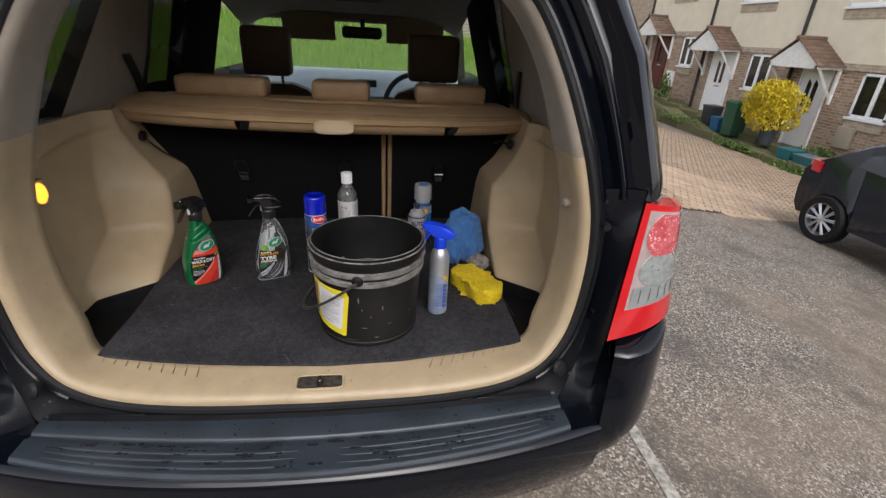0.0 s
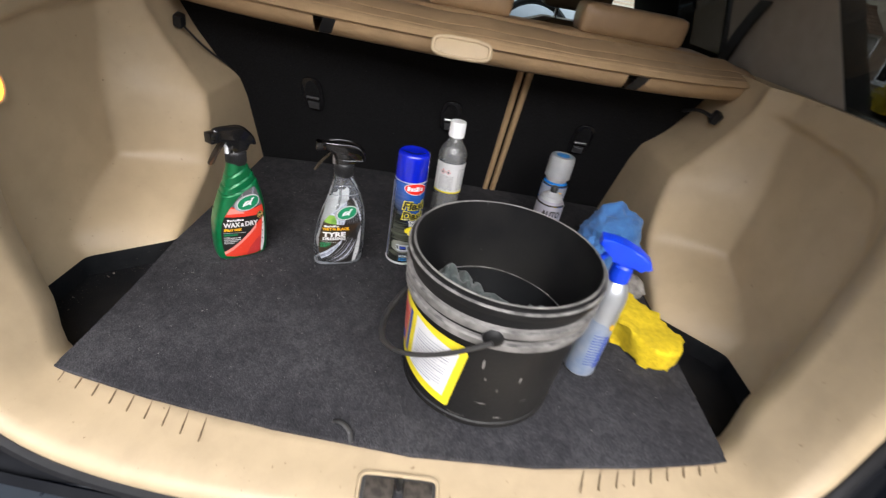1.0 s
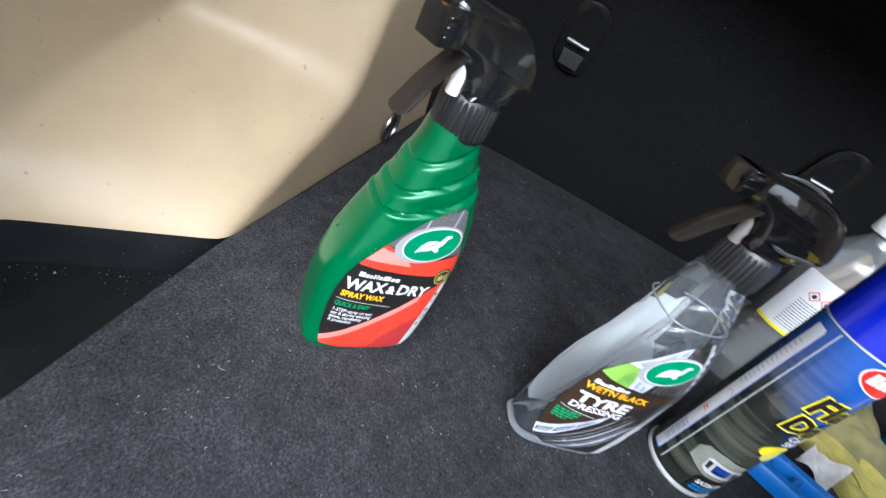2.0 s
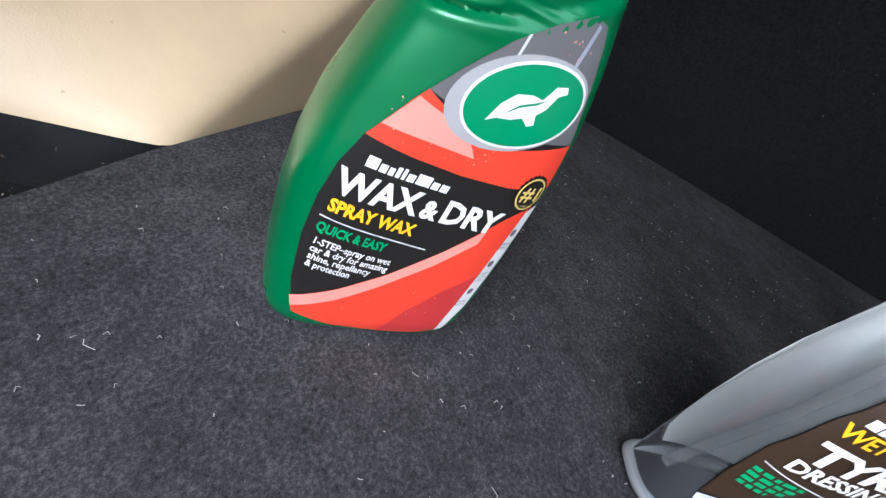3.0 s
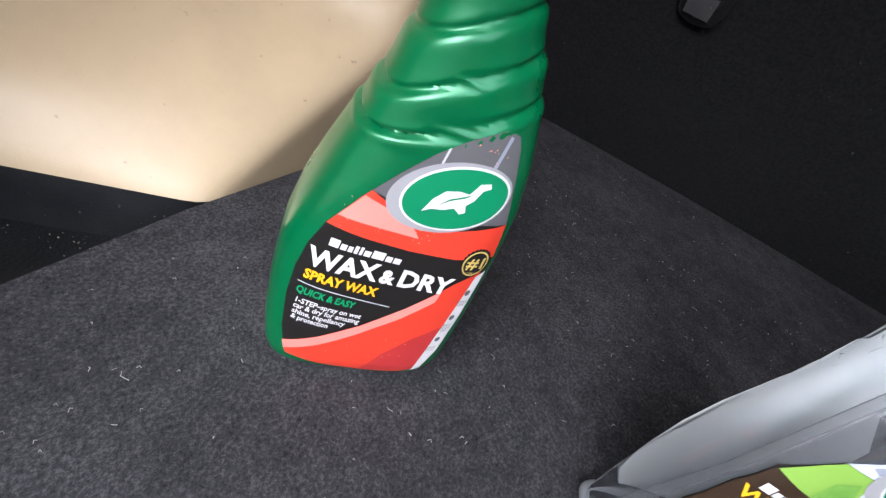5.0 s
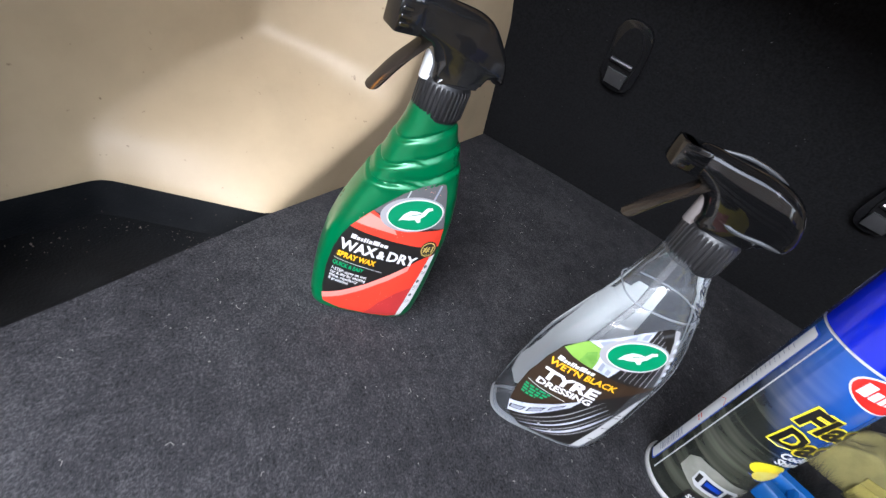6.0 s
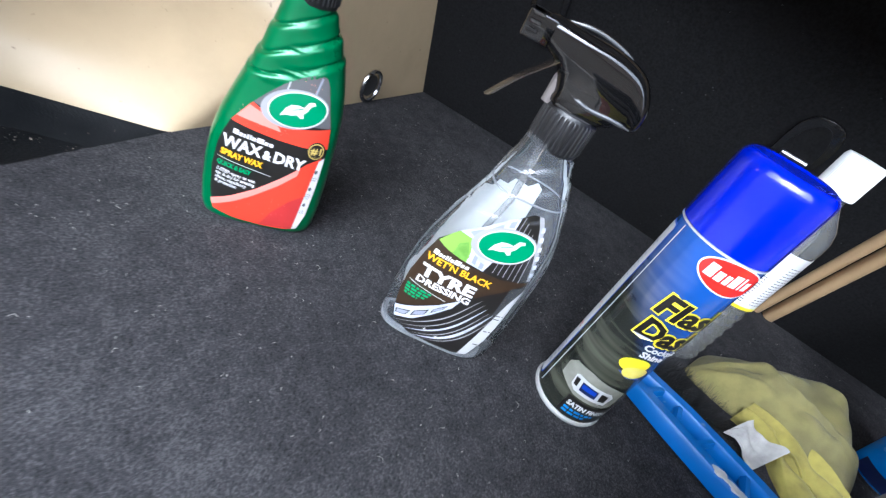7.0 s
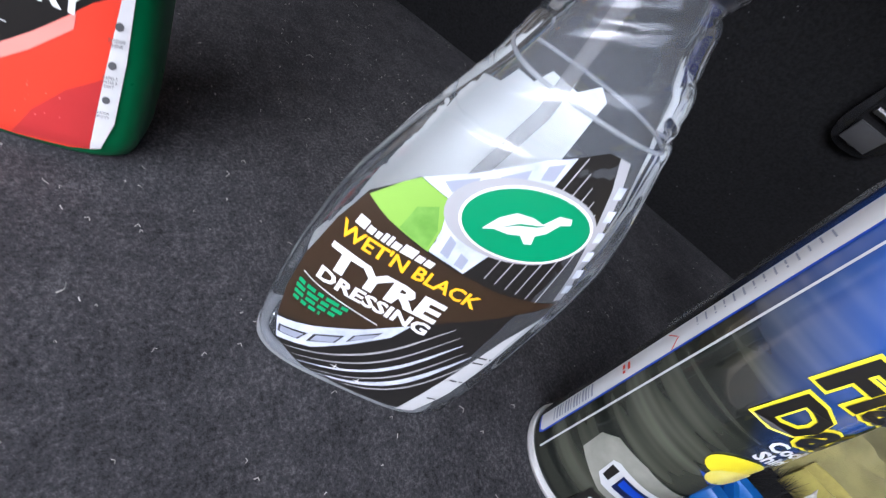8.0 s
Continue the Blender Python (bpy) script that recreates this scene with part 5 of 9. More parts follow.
def house(y0, y1, base, door=None, win=None, upper=None, wall=BRICK, over=RENDER, red=False, canopy=True, band=2.28):
    """One house of the terrace: brick below, render above, canopied front door."""
    X = 12.0
    h = thing("terraced_house", "terraced house of buff brick below and cream render above", "house", (X, y0, base - 0.6), 0, "terraced houses")

    def local(bm):
        bmesh.ops.translate(bm, vec=(-X, -y0, -(base - 0.6)), verts=bm.verts)
        return bm

    bm = bmesh.new()
    box(bm, (X, y0, base - 0.9), (X + 7, y1, base + band))
    w = part("wall", bm, wall, h, "buff brick ground floor")
    w.matrix_parent_inverse = h.matrix_basis.inverted()
    w = h

    def sub(name, bm, material, label="", under=None):
        ob = part(name, bm, material, under or h, label)
        if under is None:
            ob.matrix_parent_inverse = h.matrix_basis.inverted()
        return ob

    bm = bmesh.new()
    box(bm, (X - 0.035, y0, base + band), (X + 7, y1, base + 5.0))
    sub("upper_wall", bm, over, "cream rendered upper wall" if over is RENDER else "brick upper wall")
    bm = bmesh.new()
    box(bm, (X - 0.05, y0, base + band - 0.16), (X + 0.1, y1, base + band - 0.004))
    sub("band", bm, BRICK_PALE)
    bm = bmesh.new()
    loft(bm, [[(X - 0.35, y, base + 4.95), (X - 0.35, y, base + 5.1), (X + 3.5, y, base + 7.4), (X + 7.35, y, base + 5.1), (X + 7.35, y, base + 4.95)] for y in (y0, y1)])
    sub("roof", bm, TILE)

    def win_at(a, b, z0, z1, n):
        bm = bmesh.new()
        t = 0.06
        for p, q, c, d in ((a, b, z0, z0 + t), (a, b, z1 - t, z1), (a, a + t, z0, z1), (b - t, b, z0, z1)):
            box(bm, (X - 0.045, p, c), (X + 0.05, q, d), 0.006, 1)
        for i in range(1, n):
            y = lerp(a, b, i / n)
            box(bm, (X - 0.05, y - t * 0.8, z0), (X + 0.05, y + t * 0.8, z1), 0.006, 1)
        ww = sub("window", bm, WHITE, "white plastic casement window")
        for i in range(n):
            p, q = lerp(a, b, i / n) + t, lerp(a, b, (i + 1) / n) - t
            bm = bmesh.new()
            box(bm, (X - 0.02, p, z0 + t), (X - 0.008, q, z1 - t))
            sub("pane", bm, WINDOW_GLASS, "", ww)
        bm = bmesh.new()
        box(bm, (X - 0.12, a - 0.04, z0 - 0.07), (X, b + 0.04, z0 - 0.002), 0.008, 1)
        sub("sill", bm, WHITE, "", ww)
        bm = bmesh.new()
        box(bm, (X - 0.06, a - 0.02, z0 - 0.30), (X - 0.002, b + 0.02, z0 - 0.075), 0.006, 1)
        sub("apron", bm, BRICK_PALE, "", ww)

    if win:
        win_at(win[0], win[1], base + 1.06, base + 2.08, 2)
    for a, b in upper or ():
        win_at(a, b, base + 3.6, base + 4.7, 2)
    if door:
        a, b = door
        bm = bmesh.new()
        for p, q, c, d in ((a - 0.07, a, 0, 2.08), (b, b + 0.07, 0, 2.08), (a, b, 2.0, 2.08)):
            box(bm, (X - 0.06, p, base + c), (X + 0.05, q, base + d), 0.006, 1)
        fr = sub("door", bm, OLD_WHITE if not red else DOOR_RED, "dark red front door" if red else "white front door with two tall lights")
        bm = bmesh.new()
        box(bm, (X - 0.035, a, base + 0.02), (X - 0.002, b, base + 2.0), 0.004, 1)
        sub("leaf", bm, DOOR_RED if red else WHITE, "", fr)
        for k in (0.30, 0.56):
            bm = bmesh.new()
            y = lerp(a, b, k)
            slab(bm, [(y, base + 1.1), (y + 0.13, base + 1.1), (y + 0.13, base + 1.72), (y + 0.10, base + 1.82), (y, base + 1.70)], 0, 0.01, 0, 2,
                 Matrix.Translation((X - 0.048, 0, 0)) @ Matrix(((0, 0, 1, 0), (1, 0, 0, 0), (0, 1, 0, 0), (0, 0, 0, 1))))
            sub("light", bm, WINDOW_GLASS, "", fr)
        for z0, z1 in ((0.15, 0.8),):
            bm = bmesh.new()
            box(bm, (X - 0.043, a + 0.1, base + z0), (X - 0.034, b - 0.1, base + z1), 0.006, 1)
            sub("panel", bm, DOOR_RED if red else WHITE, "", fr)
        bm = bmesh.new()
        box(bm, (X - 0.055, (a + b) / 2 - 0.13, base + 0.96), (X - 0.034, (a + b) / 2 + 0.13, base + 1.0), 0.006, 1)
        sub("letter_plate", bm, CHROME, "", fr)
    if door and canopy:
        c = (door[0] + door[1]) / 2 + 0.12
        zb, zr, wd, out = base + 2.1, base + 2.76, 0.84, 0.80
        bm = bmesh.new()
        slab(bm, [(c - wd, zb), (c + wd, zb), (c + wd, zb + 0.09), (c, zr), (c - wd, zb + 0.09)], 0, 0.05, 0.006, 1,
             Matrix.Translation((X - out, 0, 0)) @ Matrix(((0, 0, 1, 0), (1, 0, 0, 0), (0, 1, 0, 0), (0, 0, 0, 1))))
        for s in (-1, 1):
            box(bm, (X - out, c + s * (wd - 0.05) - 0.04, zb), (X, c + s * (wd - 0.05) + 0.04, zb + 0.1), 0.005, 1)
            tube(bm, [(X - out + 0.12, c + s * (wd - 0.06), zb + 0.02), (X - 0.04, c + s * (wd - 0.06), zb - 0.75)], 0.038, 4)
            box(bm, (X - 0.09, c + s * (wd - 0.06) - 0.035, zb - 0.85), (X - 0.01, c + s * (wd - 0.06) + 0.035, zb + 0.05), 0.005, 1)
        can = sub("canopy", bm, OLD_WHITE, "white timber gabled door canopy")
        for s in (-1, 1):
            bm = bmesh.new()
            rows = 7
            for r in range(rows):
                t0, t1 = r / rows, (r + 1.15) / rows
                for kx in range(5):
                    xa, xb = X - out - 0.06 + kx * 0.185, X - out - 0.06 + kx * 0.185 + 0.175
                    pts = [(xa, c + s * (wd + 0.08) * (1 - t0), lerp(zb + 0.06, zr + 0.05, t0) + 0.035), (xb, c + s * (wd + 0.08) * (1 - t0), lerp(zb + 0.06, zr + 0.05, t0) + 0.035),
                           (xb, c + s * (wd + 0.08) * (1 - min(t1, 1)), lerp(zb + 0.06, zr + 0.05, min(t1, 1)) + 0.012), (xa, c + s * (wd + 0.08) * (1 - min(t1, 1)), lerp(zb + 0.06, zr + 0.05, min(t1, 1)) + 0.012)]
                    v1 = [bm.verts.new(p) for p in pts]
                    v2 = [bm.verts.new((p[0], p[1], p[2] - 0.02)) for p in pts]
                    bm.faces.new(v1)
                    bm.faces.new(v2[::-1])
                    for i in range(4):
                        bm.faces.new((v1[i], v2[i], v2[(i + 1) % 4], v1[(i + 1) % 4]))
            ob = sub("tiles", bm, TILE, "brown plain tiles", can)
        bm = bmesh.new()
        tube(bm, [(X - out - 0.08, c, zr + 0.07), (X, c, zr + 0.07)], 0.06, 8)
        sub("ridge", bm, TILE, "", can)
    bm = bmesh.new()
    tube(bm, [(X - 0.07, y1 - 0.05, base - 0.1), (X - 0.07, y1 - 0.05, base + 4.9)], 0.05, 8)
    sub("downpipe", bm, PIPE, "dark downpipe")
    return h


house(3.80, 7.88, -2.02, (6.55, 7.40), (4.75, 5.70), ((5.2, 6.6),))
house(7.90, 12.02, -1.70, (10.68, 11.50), (8.80, 9.76), ((9.3, 10.9),))
house(12.04, 16.16, -1.42, (14.50, 15.48), (12.80, 13.70), ((13.3, 14.8),))
house(16.18, 20.36, -0.96, (18.58, 19.40), (16.72, 17.56), ((17.3, 18.8),), red=True)
house(20.38, 27.5, -0.60, None, (21.6, 22.6), ((21.4, 22.6),), wall=BRICK_PALE, over=BRICK_PALE)

# raised beds and low edging in front of the houses
bm = bmesh.new()
sheet(bm, lambda x, y: (x, y, lerp(-1.80, -1.05, smooth((y - 9.0) / 11)) + 0.06 * math.sin(y * 3.1 + x)), np.linspace(10.35, 12.0, 6), np.linspace(3.8, 21.0, 50), (0, 0, -0.7))
solid("front_bed", bm, EARTH, "mossy raised bed in front of the houses", "garden bed", "structure")
for k, (x, dz) in enumerate(((10.28, -0.02), (10.9, 0.13))):
    bm = bmesh.new()
    for i in range(17):
        y = 4.2 + i * 1.0
        z = lerp(-1.80, -1.05, smooth((y - 9.0) / 11)) + dz
        box(bm, (x, y, z - 0.6), (x + 0.14, y + 0.97, z + 0.07), 0.02, 1)
    solid("edging", bm, EARTH, "weathered timber edging of the raised bed", "edging", "structure")
LEAF_Y = piecewise("yellow_leaves", [(0.74, 0.52, 0.01), (0.84, 0.64, 0.015), (0.50, 0.44, 0.03), (0.78, 0.58, 0.01)], 0.6, 0.1)
LEAF_G = piecewise("green_leaves", [(0.06, 0.12, 0.02), (0.10, 0.18, 0.03), (0.14, 0.22, 0.04), (0.05, 0.09, 0.02)], 0.7, 0.1)
BARK = surface("bark", (0.12, 0.085, 0.055), 0.9, var=0.3, scale=20, bump=0.8, bscale=40)


def leaf_cloud(bm, centre, radii, n, size, rng, lumps=9):
    """Leaves gathered in uneven clumps."""
    cl = [(Vector((rng.uniform(-0.6, 0.6) * radii[0], rng.uniform(-0.6, 0.6) * radii[1], rng.uniform(-0.6, 0.65) * radii[2])), rng.uniform(0.35, 0.6)) for _ in range(lumps)]
    for _ in range(n):
        c, r = rng.choice(cl)
        d = Vector((rng.gauss(0, 1), rng.gauss(0, 1), rng.gauss(0, 1))).normalized() * rng.uniform(0.75, 1.08)
        p = Vector(centre) + c + Vector((d.x * radii[0] * r, d.y * radii[1] * r, d.z * radii[2] * r))
        m = Matrix.Translation(p) @ Euler((rng.uniform(0, 6.3), rng.uniform(0, 6.3), rng.uniform(0, 6.3))).to_matrix().to_4x4()
        s = size * rng.uniform(0.6, 1.3)
        q = [bm.verts.new(m @ Vector(v)) for v in ((-s, 0, 0), (0, -s * 0.45, s * 0.1), (s, 0, 0), (0, s * 0.45, s * 0.1))]
        bm.faces.new(q)
    return bm


rng = random.Random(4)
bush = thing("shrub", "round yellow-leaved shrub in a dark tub", "shrub", (10.8, 10.78, -1.62))
bm = bmesh.new()
lathe(bm, [(0.16, 0.0), (0.24, 0.55), (0.27, 0.56), (0.27, 0.60), (0.22, 0.60), (0.2, 0.5)], 24)
part("tub", bm, surface("blue_grey_tub", (0.035, 0.042, 0.055), 0.6, var=0.2), bush, "blue-grey plastic tub")
bm = bmesh.new()
for a in range(5):
    tube(bm, [(0, 0, 0.5), (0.1 * math.cos(a * 1.26), 0.1 * math.sin(a * 1.26), 0.8), (0.3 * math.cos(a * 1.26), 0.4 * math.sin(a * 1.26), 1.2)], [0.02, 0.015, 0.006], 6)
part("stem", bm, BARK, bush)
part("crown", leaf_cloud(bmesh.new(), (0.0, 0.20, 1.02), (0.58, 0.84, 0.62), 15000, 0.040, rng, 26), LEAF_Y, bush, "dense bright yellow leaves")


def bin_of(name, label, at, size, color, lid):
    b = thing(name, label, "bin", at)
    m = surface(name + "_plastic", color, 0.5, var=0.15, scale=15)
    w, d, h = size
    bm = bmesh.new()
    loft(bm, [[(-w * k, -d * k, z), (w * k, -d * k, z), (w * k, d * k, z), (-w * k, d * k, z)] for z, k in ((0, 0.42), (h * 0.9, 0.5))])
    part("body", bm, m, b)
    bm = bmesh.new()
    box(bm, (-w * 0.54, -d * 0.54, h * 0.9), (w * 0.54, d * 0.54, h), 0.03)
    part("lid", bm, surface(name + "_lid", lid, 0.5, var=0.15), b)
    return b


bin_of("wheelie_bin", "green wheeled bin beside the shrub", (10.8, 12.15, -1.62), (0.5, 0.5, 0.98), (0.02, 0.085, 0.045), (0.02, 0.10, 0.05))
bin_of("wheelie_bin", "dark grey bin by the white door", (10.8, 13.25, -1.52), (0.4, 0.45, 0.62), (0.02, 0.025, 0.03), (0.03, 0.03, 0.035))
bin_of("recycling_box", "blue recycling box by the bins", (10.75, 12.75, -1.60), (0.35, 0.4, 0.42), (0.015, 0.10, 0.20), (0.02, 0.12, 0.22))
bin_of("recycling_box", "teal recycling box at the house wall", (10.7, 9.75, -1.84), (0.4, 0.45, 0.34), (0.015, 0.14, 0.16), (0.02, 0.15, 0.17))
bin_of("recycling_box", "grey-lidded teal recycling box at the house wall", (10.7, 9.1, -1.86), (0.45, 0.6, 0.32), (0.02, 0.13, 0.15), (0.10, 0.16, 0.19))
for at, n, r in (((10.6, 17.6, -1.1), 900, (0.4, 1.0, 0.3)), ((11.3, 17.0, -0.75), 900, (0.3, 0.5, 0.8)), ((10.25, 11.2, -1.75), 700, (0.25, 0.9, 0.12)), ((10.2, 9.2, -1.85), 600, (0.22, 0.9, 0.12)),
                 ((10.3, 14.2, -1.5), 600, (0.25, 1.0, 0.12)), ((11.4, 9.6, -1.6), 400, (0.3, 0.9, 0.15))):
    sh = thing("plant", "low green plants in the raised bed", "plant", (at[0], at[1], at[2] - 0.15))
    part("foliage", leaf_cloud(bmesh.new(), (0, 0, 0.15), r, n, 0.05, rng), LEAF_G, sh)
meter = thing("meter_box", "grey meter box on the house wall", "meter box", (11.95, 9.6, -1.42))
part("body", box(bmesh.new(), (-0.08, -0.22, 0), (0.05, 0.22, 0.52), 0.015), surface("meter_grey", (0.38, 0.33, 0.25), 0.6, var=0.1), meter)
meter = thing("meter_box", "white meter box on the house wall", "meter box", (11.95, 17.9, -0.75))
part("body", box(bmesh.new(), (-0.08, -0.2, 0), (0.05, 0.2, 0.6), 0.015), WHITE, meter)

# grass bank, hedge and far houses ahead of the car
bm = bmesh.new()
sheet(bm, lambda x, y: (x, y, lerp(-0.45, 1.1, smooth((y - 9.5) / 9)) + 0.10 * noise.noise((x * 0.7, y * 0.7, 0)) - 0.5 * smooth((x - 1.0) / 2.5)), np.linspace(-9, 4.5, 50), np.linspace(9.2, 19, 36), (0, 0, -1.2))
solid("grass_bank", bm, GRASS, "bright green grass bank ahead of the car", "bank", "structure")
bm = bmesh.new()
for _ in range(16000):
    x, y = rng.uniform(-9, 4.3), rng.uniform(9.3, 18.5)
    z = lerp(-0.45, 1.1, smooth((y - 9.5) / 9)) + 0.10 * noise.noise((x * 0.7, y * 0.7, 0)) - 0.5 * smooth((x - 1.0) / 2.5)
    h, a = rng.uniform(0.08, 0.32), rng.uniform(0, 6.3)
    w = 0.014
    bm.faces.new([bm.verts.new(p) for p in ((x - w * math.cos(a), y - w * math.sin(a), z - 0.02), (x + w * math.cos(a), y + w * math.sin(a), z - 0.02), (x + rng.uniform(-0.1, 0.1), y + rng.uniform(-0.1, 0.1), z + h))])
BLADE = piecewise("grass_blades", [(0.18, 0.34, 0.03), (0.32, 0.48, 0.05), (0.24, 0.40, 0.04), (0.42, 0.50, 0.08)], 0.7, 0.1)
solid("grass", bm, BLADE, "long bright grass on the bank", "grass", "stuff")
far = thing("far_house", "brick house beyond the grass bank", "house", (-1, 24, 0))
part("wall", box(bmesh.new(), (-9, 0, -1), (10, 6, 5.0)), BRICK, far)
bm = bmesh.new()
loft(bm, [[(x, -0.4, 4.9), (x, 3, 7.5), (x, 6.4, 4.9)] for x in (-9.3, 10.3)])
part("roof", bm, TILE, far)
# unseen houses added behind the camera for the paint and plastics to mirror
back = thing("terraced_house", "unseen terraced house added across the road to be mirrored", "house", (0, -14, GROUND - 0.5))
part("wall", box(bmesh.new(), (-26, -6, 0), (24, 0, 5.6)), BRICK, back)
bm = bmesh.new()
loft(bm, [[(x, 0.4, 5.5), (x, -3, 8.0), (x, -6.4, 5.5)] for x in (-26.3, 24.3)])
part("roof", bm, TILE, back)

# the dark hatchback parked by the paving
CAR2 = surface("dark_grey_paint", (0.006, 0.009, 0.016), 0.10, var=0.2, scale=6, coat=0.4, spec=0.35)
hatch = thing("hatchback", "dark grey hatchback parked beside the paving", "car", (6.68, 2.70, -1.52))
SIDE = [(-2.0, 0.30), (-2.02, 0.55), (-1.9, 0.80), (-0.95, 0.95), (-0.25, 1.38), (0.70, 1.43), (1.10, 1.31), (1.48, 1.10), (1.82, 0.985), (2.0, 0.87), (2.02, 0.62), (1.97, 0.40), (1.85, 0.30)]


def arch(c, r=0.35, n=12):
    return [(c + r * math.cos(a), 0.30 + r * math.sin(a)) for a in np.linspace(0, math.pi, n)]


prof = SIDE + arch(1.27) + arch(-1.25)
bm = bmesh.new()
rings = []
for x, k, up in ((-0.86, 0.965, 0.0), (-0.87, 0.985, 0.0), (-0.84, 1.0, 0.0), (0.84, 1.0, 0.0), (0.87, 0.985, 0.0), (0.86, 0.965, 0.0)):
    rings.append([((x if z < 0.95 else x - math.copysign(0.30 * (z - 0.95), x)), y * k, 0.3 + (z - 0.3) * k) for y, z in prof])
a0 = [bm.verts.new(p) for p in rings[1]]
rows = [[bm.verts.new(p) for p in r] for r in rings[1:5]]
for p, q in zip(rows, rows[1:]):
    for i in range(len(p)):
        bm.faces.new((p[i], p[(i + 1) % len(p)], q[(i + 1) % len(q)], q[i]))
f1, f2 = bm.faces.new(rows[0][::-1]), bm.faces.new(rows[-1])
for v in a0:
    bm.verts.remove(v)
bmesh.ops.triangulate(bm, faces=[f1, f2])
body = part("body", bm, CAR2, hatch, "dark grey painted body", sharp=25)
bm = bmesh.new()
slab(bm, [(-0.85, 0.99), (-0.28, 1.33), (0.45, 1.37), (0.45, 0.97)], 0, 0.01, 0.003, 1, Matrix.Translation((-0.865, 0, 0)) @ Matrix(((0, 0, 1, 0), (1, 0, 0, 0), (0, 1, 0, 0), (0, 0, 0, 1))) @ pose(0, 0, 0))
bmesh.ops.transform(bm, matrix=Matrix.Translation((0.02, 0, 0)) @ Matrix.Shear("XY", 4, (0, 0)), verts=bm.verts)
for v in bm.verts:
    v.co.x += 0.30 * (v.co.z - 0.95)
part("side_window", bm, WINDOW_GLASS, hatch, "dark side window")
bm = bmesh.new()
slab(bm, [(0.52, 0.99), (0.52, 1.35), (0.80, 1.31), (1.06, 1.21), (1.14, 1.04)], 0, 0.01, 0.003, 1, Matrix.Translation((-0.845, 0, 0)) @ Matrix(((0, 0, 1, 0), (1, 0, 0, 0), (0, 1, 0, 0), (0, 0, 0, 1))))
for v in bm.verts:
    v.co.x += 0.30 * (v.co.z - 0.95)
part("side_window", bm, WINDOW_GLASS, hatch, "dark side window")
bm = bmesh.new()
loft(bm, [[(-0.875, 1.62, z), (-0.885, 1.80, z + 0.01), (-0.80, 1.985, z), (-0.6, 2.02, z), (-0.6, 1.9, z), (-0.82, 1.62, z)] for z in (0.86, 0.90, 1.0)])
part("tail_light", bm, RED, hatch, "red tail light")
bm = bmesh.new()
box(bm, (-0.888, -0.1, 0.82), (-0.868, 0.12, 0.85), 0.008)
part("handle", bm, CAR2, hatch)
for y in (1.27, -1.25):
    for x in (-0.80, 0.80):
        bm = bmesh.new()
        lathe(bm, [(0.21, -0.09), (0.29, -0.10), (0.312, -0.07), (0.315, 0.0), (0.312, 0.07), (0.29, 0.10), (0.21, 0.09)], 40, caps=(False, False))
        bmesh.ops.transform(bm, matrix=pose(x, y, 0.315, 0, 90, 0), verts=bm.verts)
        wl2 = part("wheel", bm, RUBBER, hatch, "black tyre")
        bm = bmesh.new()
        lathe(bm, [(0.205, -0.02), (0.215, 0.085), (0.205, 0.085), (0.195, 0.0)], 40, caps=(False, False))
        lathe(bm, [(0.045, 0.0), (0.045, 0.078), (0.02, 0.085)], 16)
        for i in range(20):
            a = i * math.pi / 10 + (0.09 if i % 2 else -0.09)
            tube(bm, [(0.04 * math.cos(a), 0.04 * math.sin(a), 0.072), (0.205 * math.cos(a), 0.205 * math.sin(a), 0.070)], [0.012, 0.009], 4)
        bmesh.ops.transform(bm, matrix=pose(x, y, 0.315, 0, 90 if x > 0 else -90, 0), verts=bm.verts)
        part("rim", bm, surface("silver_rim", (0.55, 0.55, 0.56), 0.3, metal=0.7, var=0.1), wl2, "silver multi-spoke rim")
        bm = bmesh.new()
        lathe(bm, [(0.2, -0.03), (0.2, 0.0)], 24)
        bmesh.ops.transform(bm, matrix=pose(x, y, 0.315, 0, 90 if x > 0 else -90, 0), verts=bm.verts)
        part("hub_shade", bm, RUBBER, wl2)

# a short rear overhang
for ob in hatch.children:
    if not ob.name.startswith("wheel"):
        for v in ob.data.vertices:
            if v.co.y > 1.45:
                v.co.y = 1.45 + (v.co.y - 1.45) * 0.6


# ---- things standing on the boot mat ----
BODY_Z = [0.0, 0.004, 0.012, 0.03, 0.055, 0.08, 0.10, 0.12, 0.14, 0.158, 0.175, 0.19, 0.203]
BODY_L = [0.0410, 0.0450, 0.0472, 0.0486, 0.0488, 0.0470, 0.0428, 0.0362, 0.0292, 0.0226, 0.0180, 0.0140, 0.0125]
BODY_R = [0.0435, 0.0478, 0.0500, 0.0512, 0.0514, 0.0510, 0.0505, 0.0492, 0.0458, 0.0412, 0.0350, 0.0272, 0.0215]
BODY_B = [0.022, 0.0255, 0.0275, 0.0285, 0.0290, 0.0290, 0.0288, 0.0280, 0.0265, 0.0245, 0.0220, 0.0190, 0.0170]


def body_power(z):
    return lerp(3.8, 2.1, smooth((z - 0.10) / 0.10))


def body_half(u, z):
    """Half the flattened bottle's depth at u across and z up."""
    a = float(np.interp(z, BODY_Z, BODY_L if u < 0 else BODY_R))
    b = float(np.interp(z, BODY_Z, BODY_B))
    e = body_power(z)
    return b * max(1 - (abs(u) / a) ** e, 0.0) ** (1 / e)


def on_front(u, v, lift):
    return u, -body_half(u, v) - lift, v


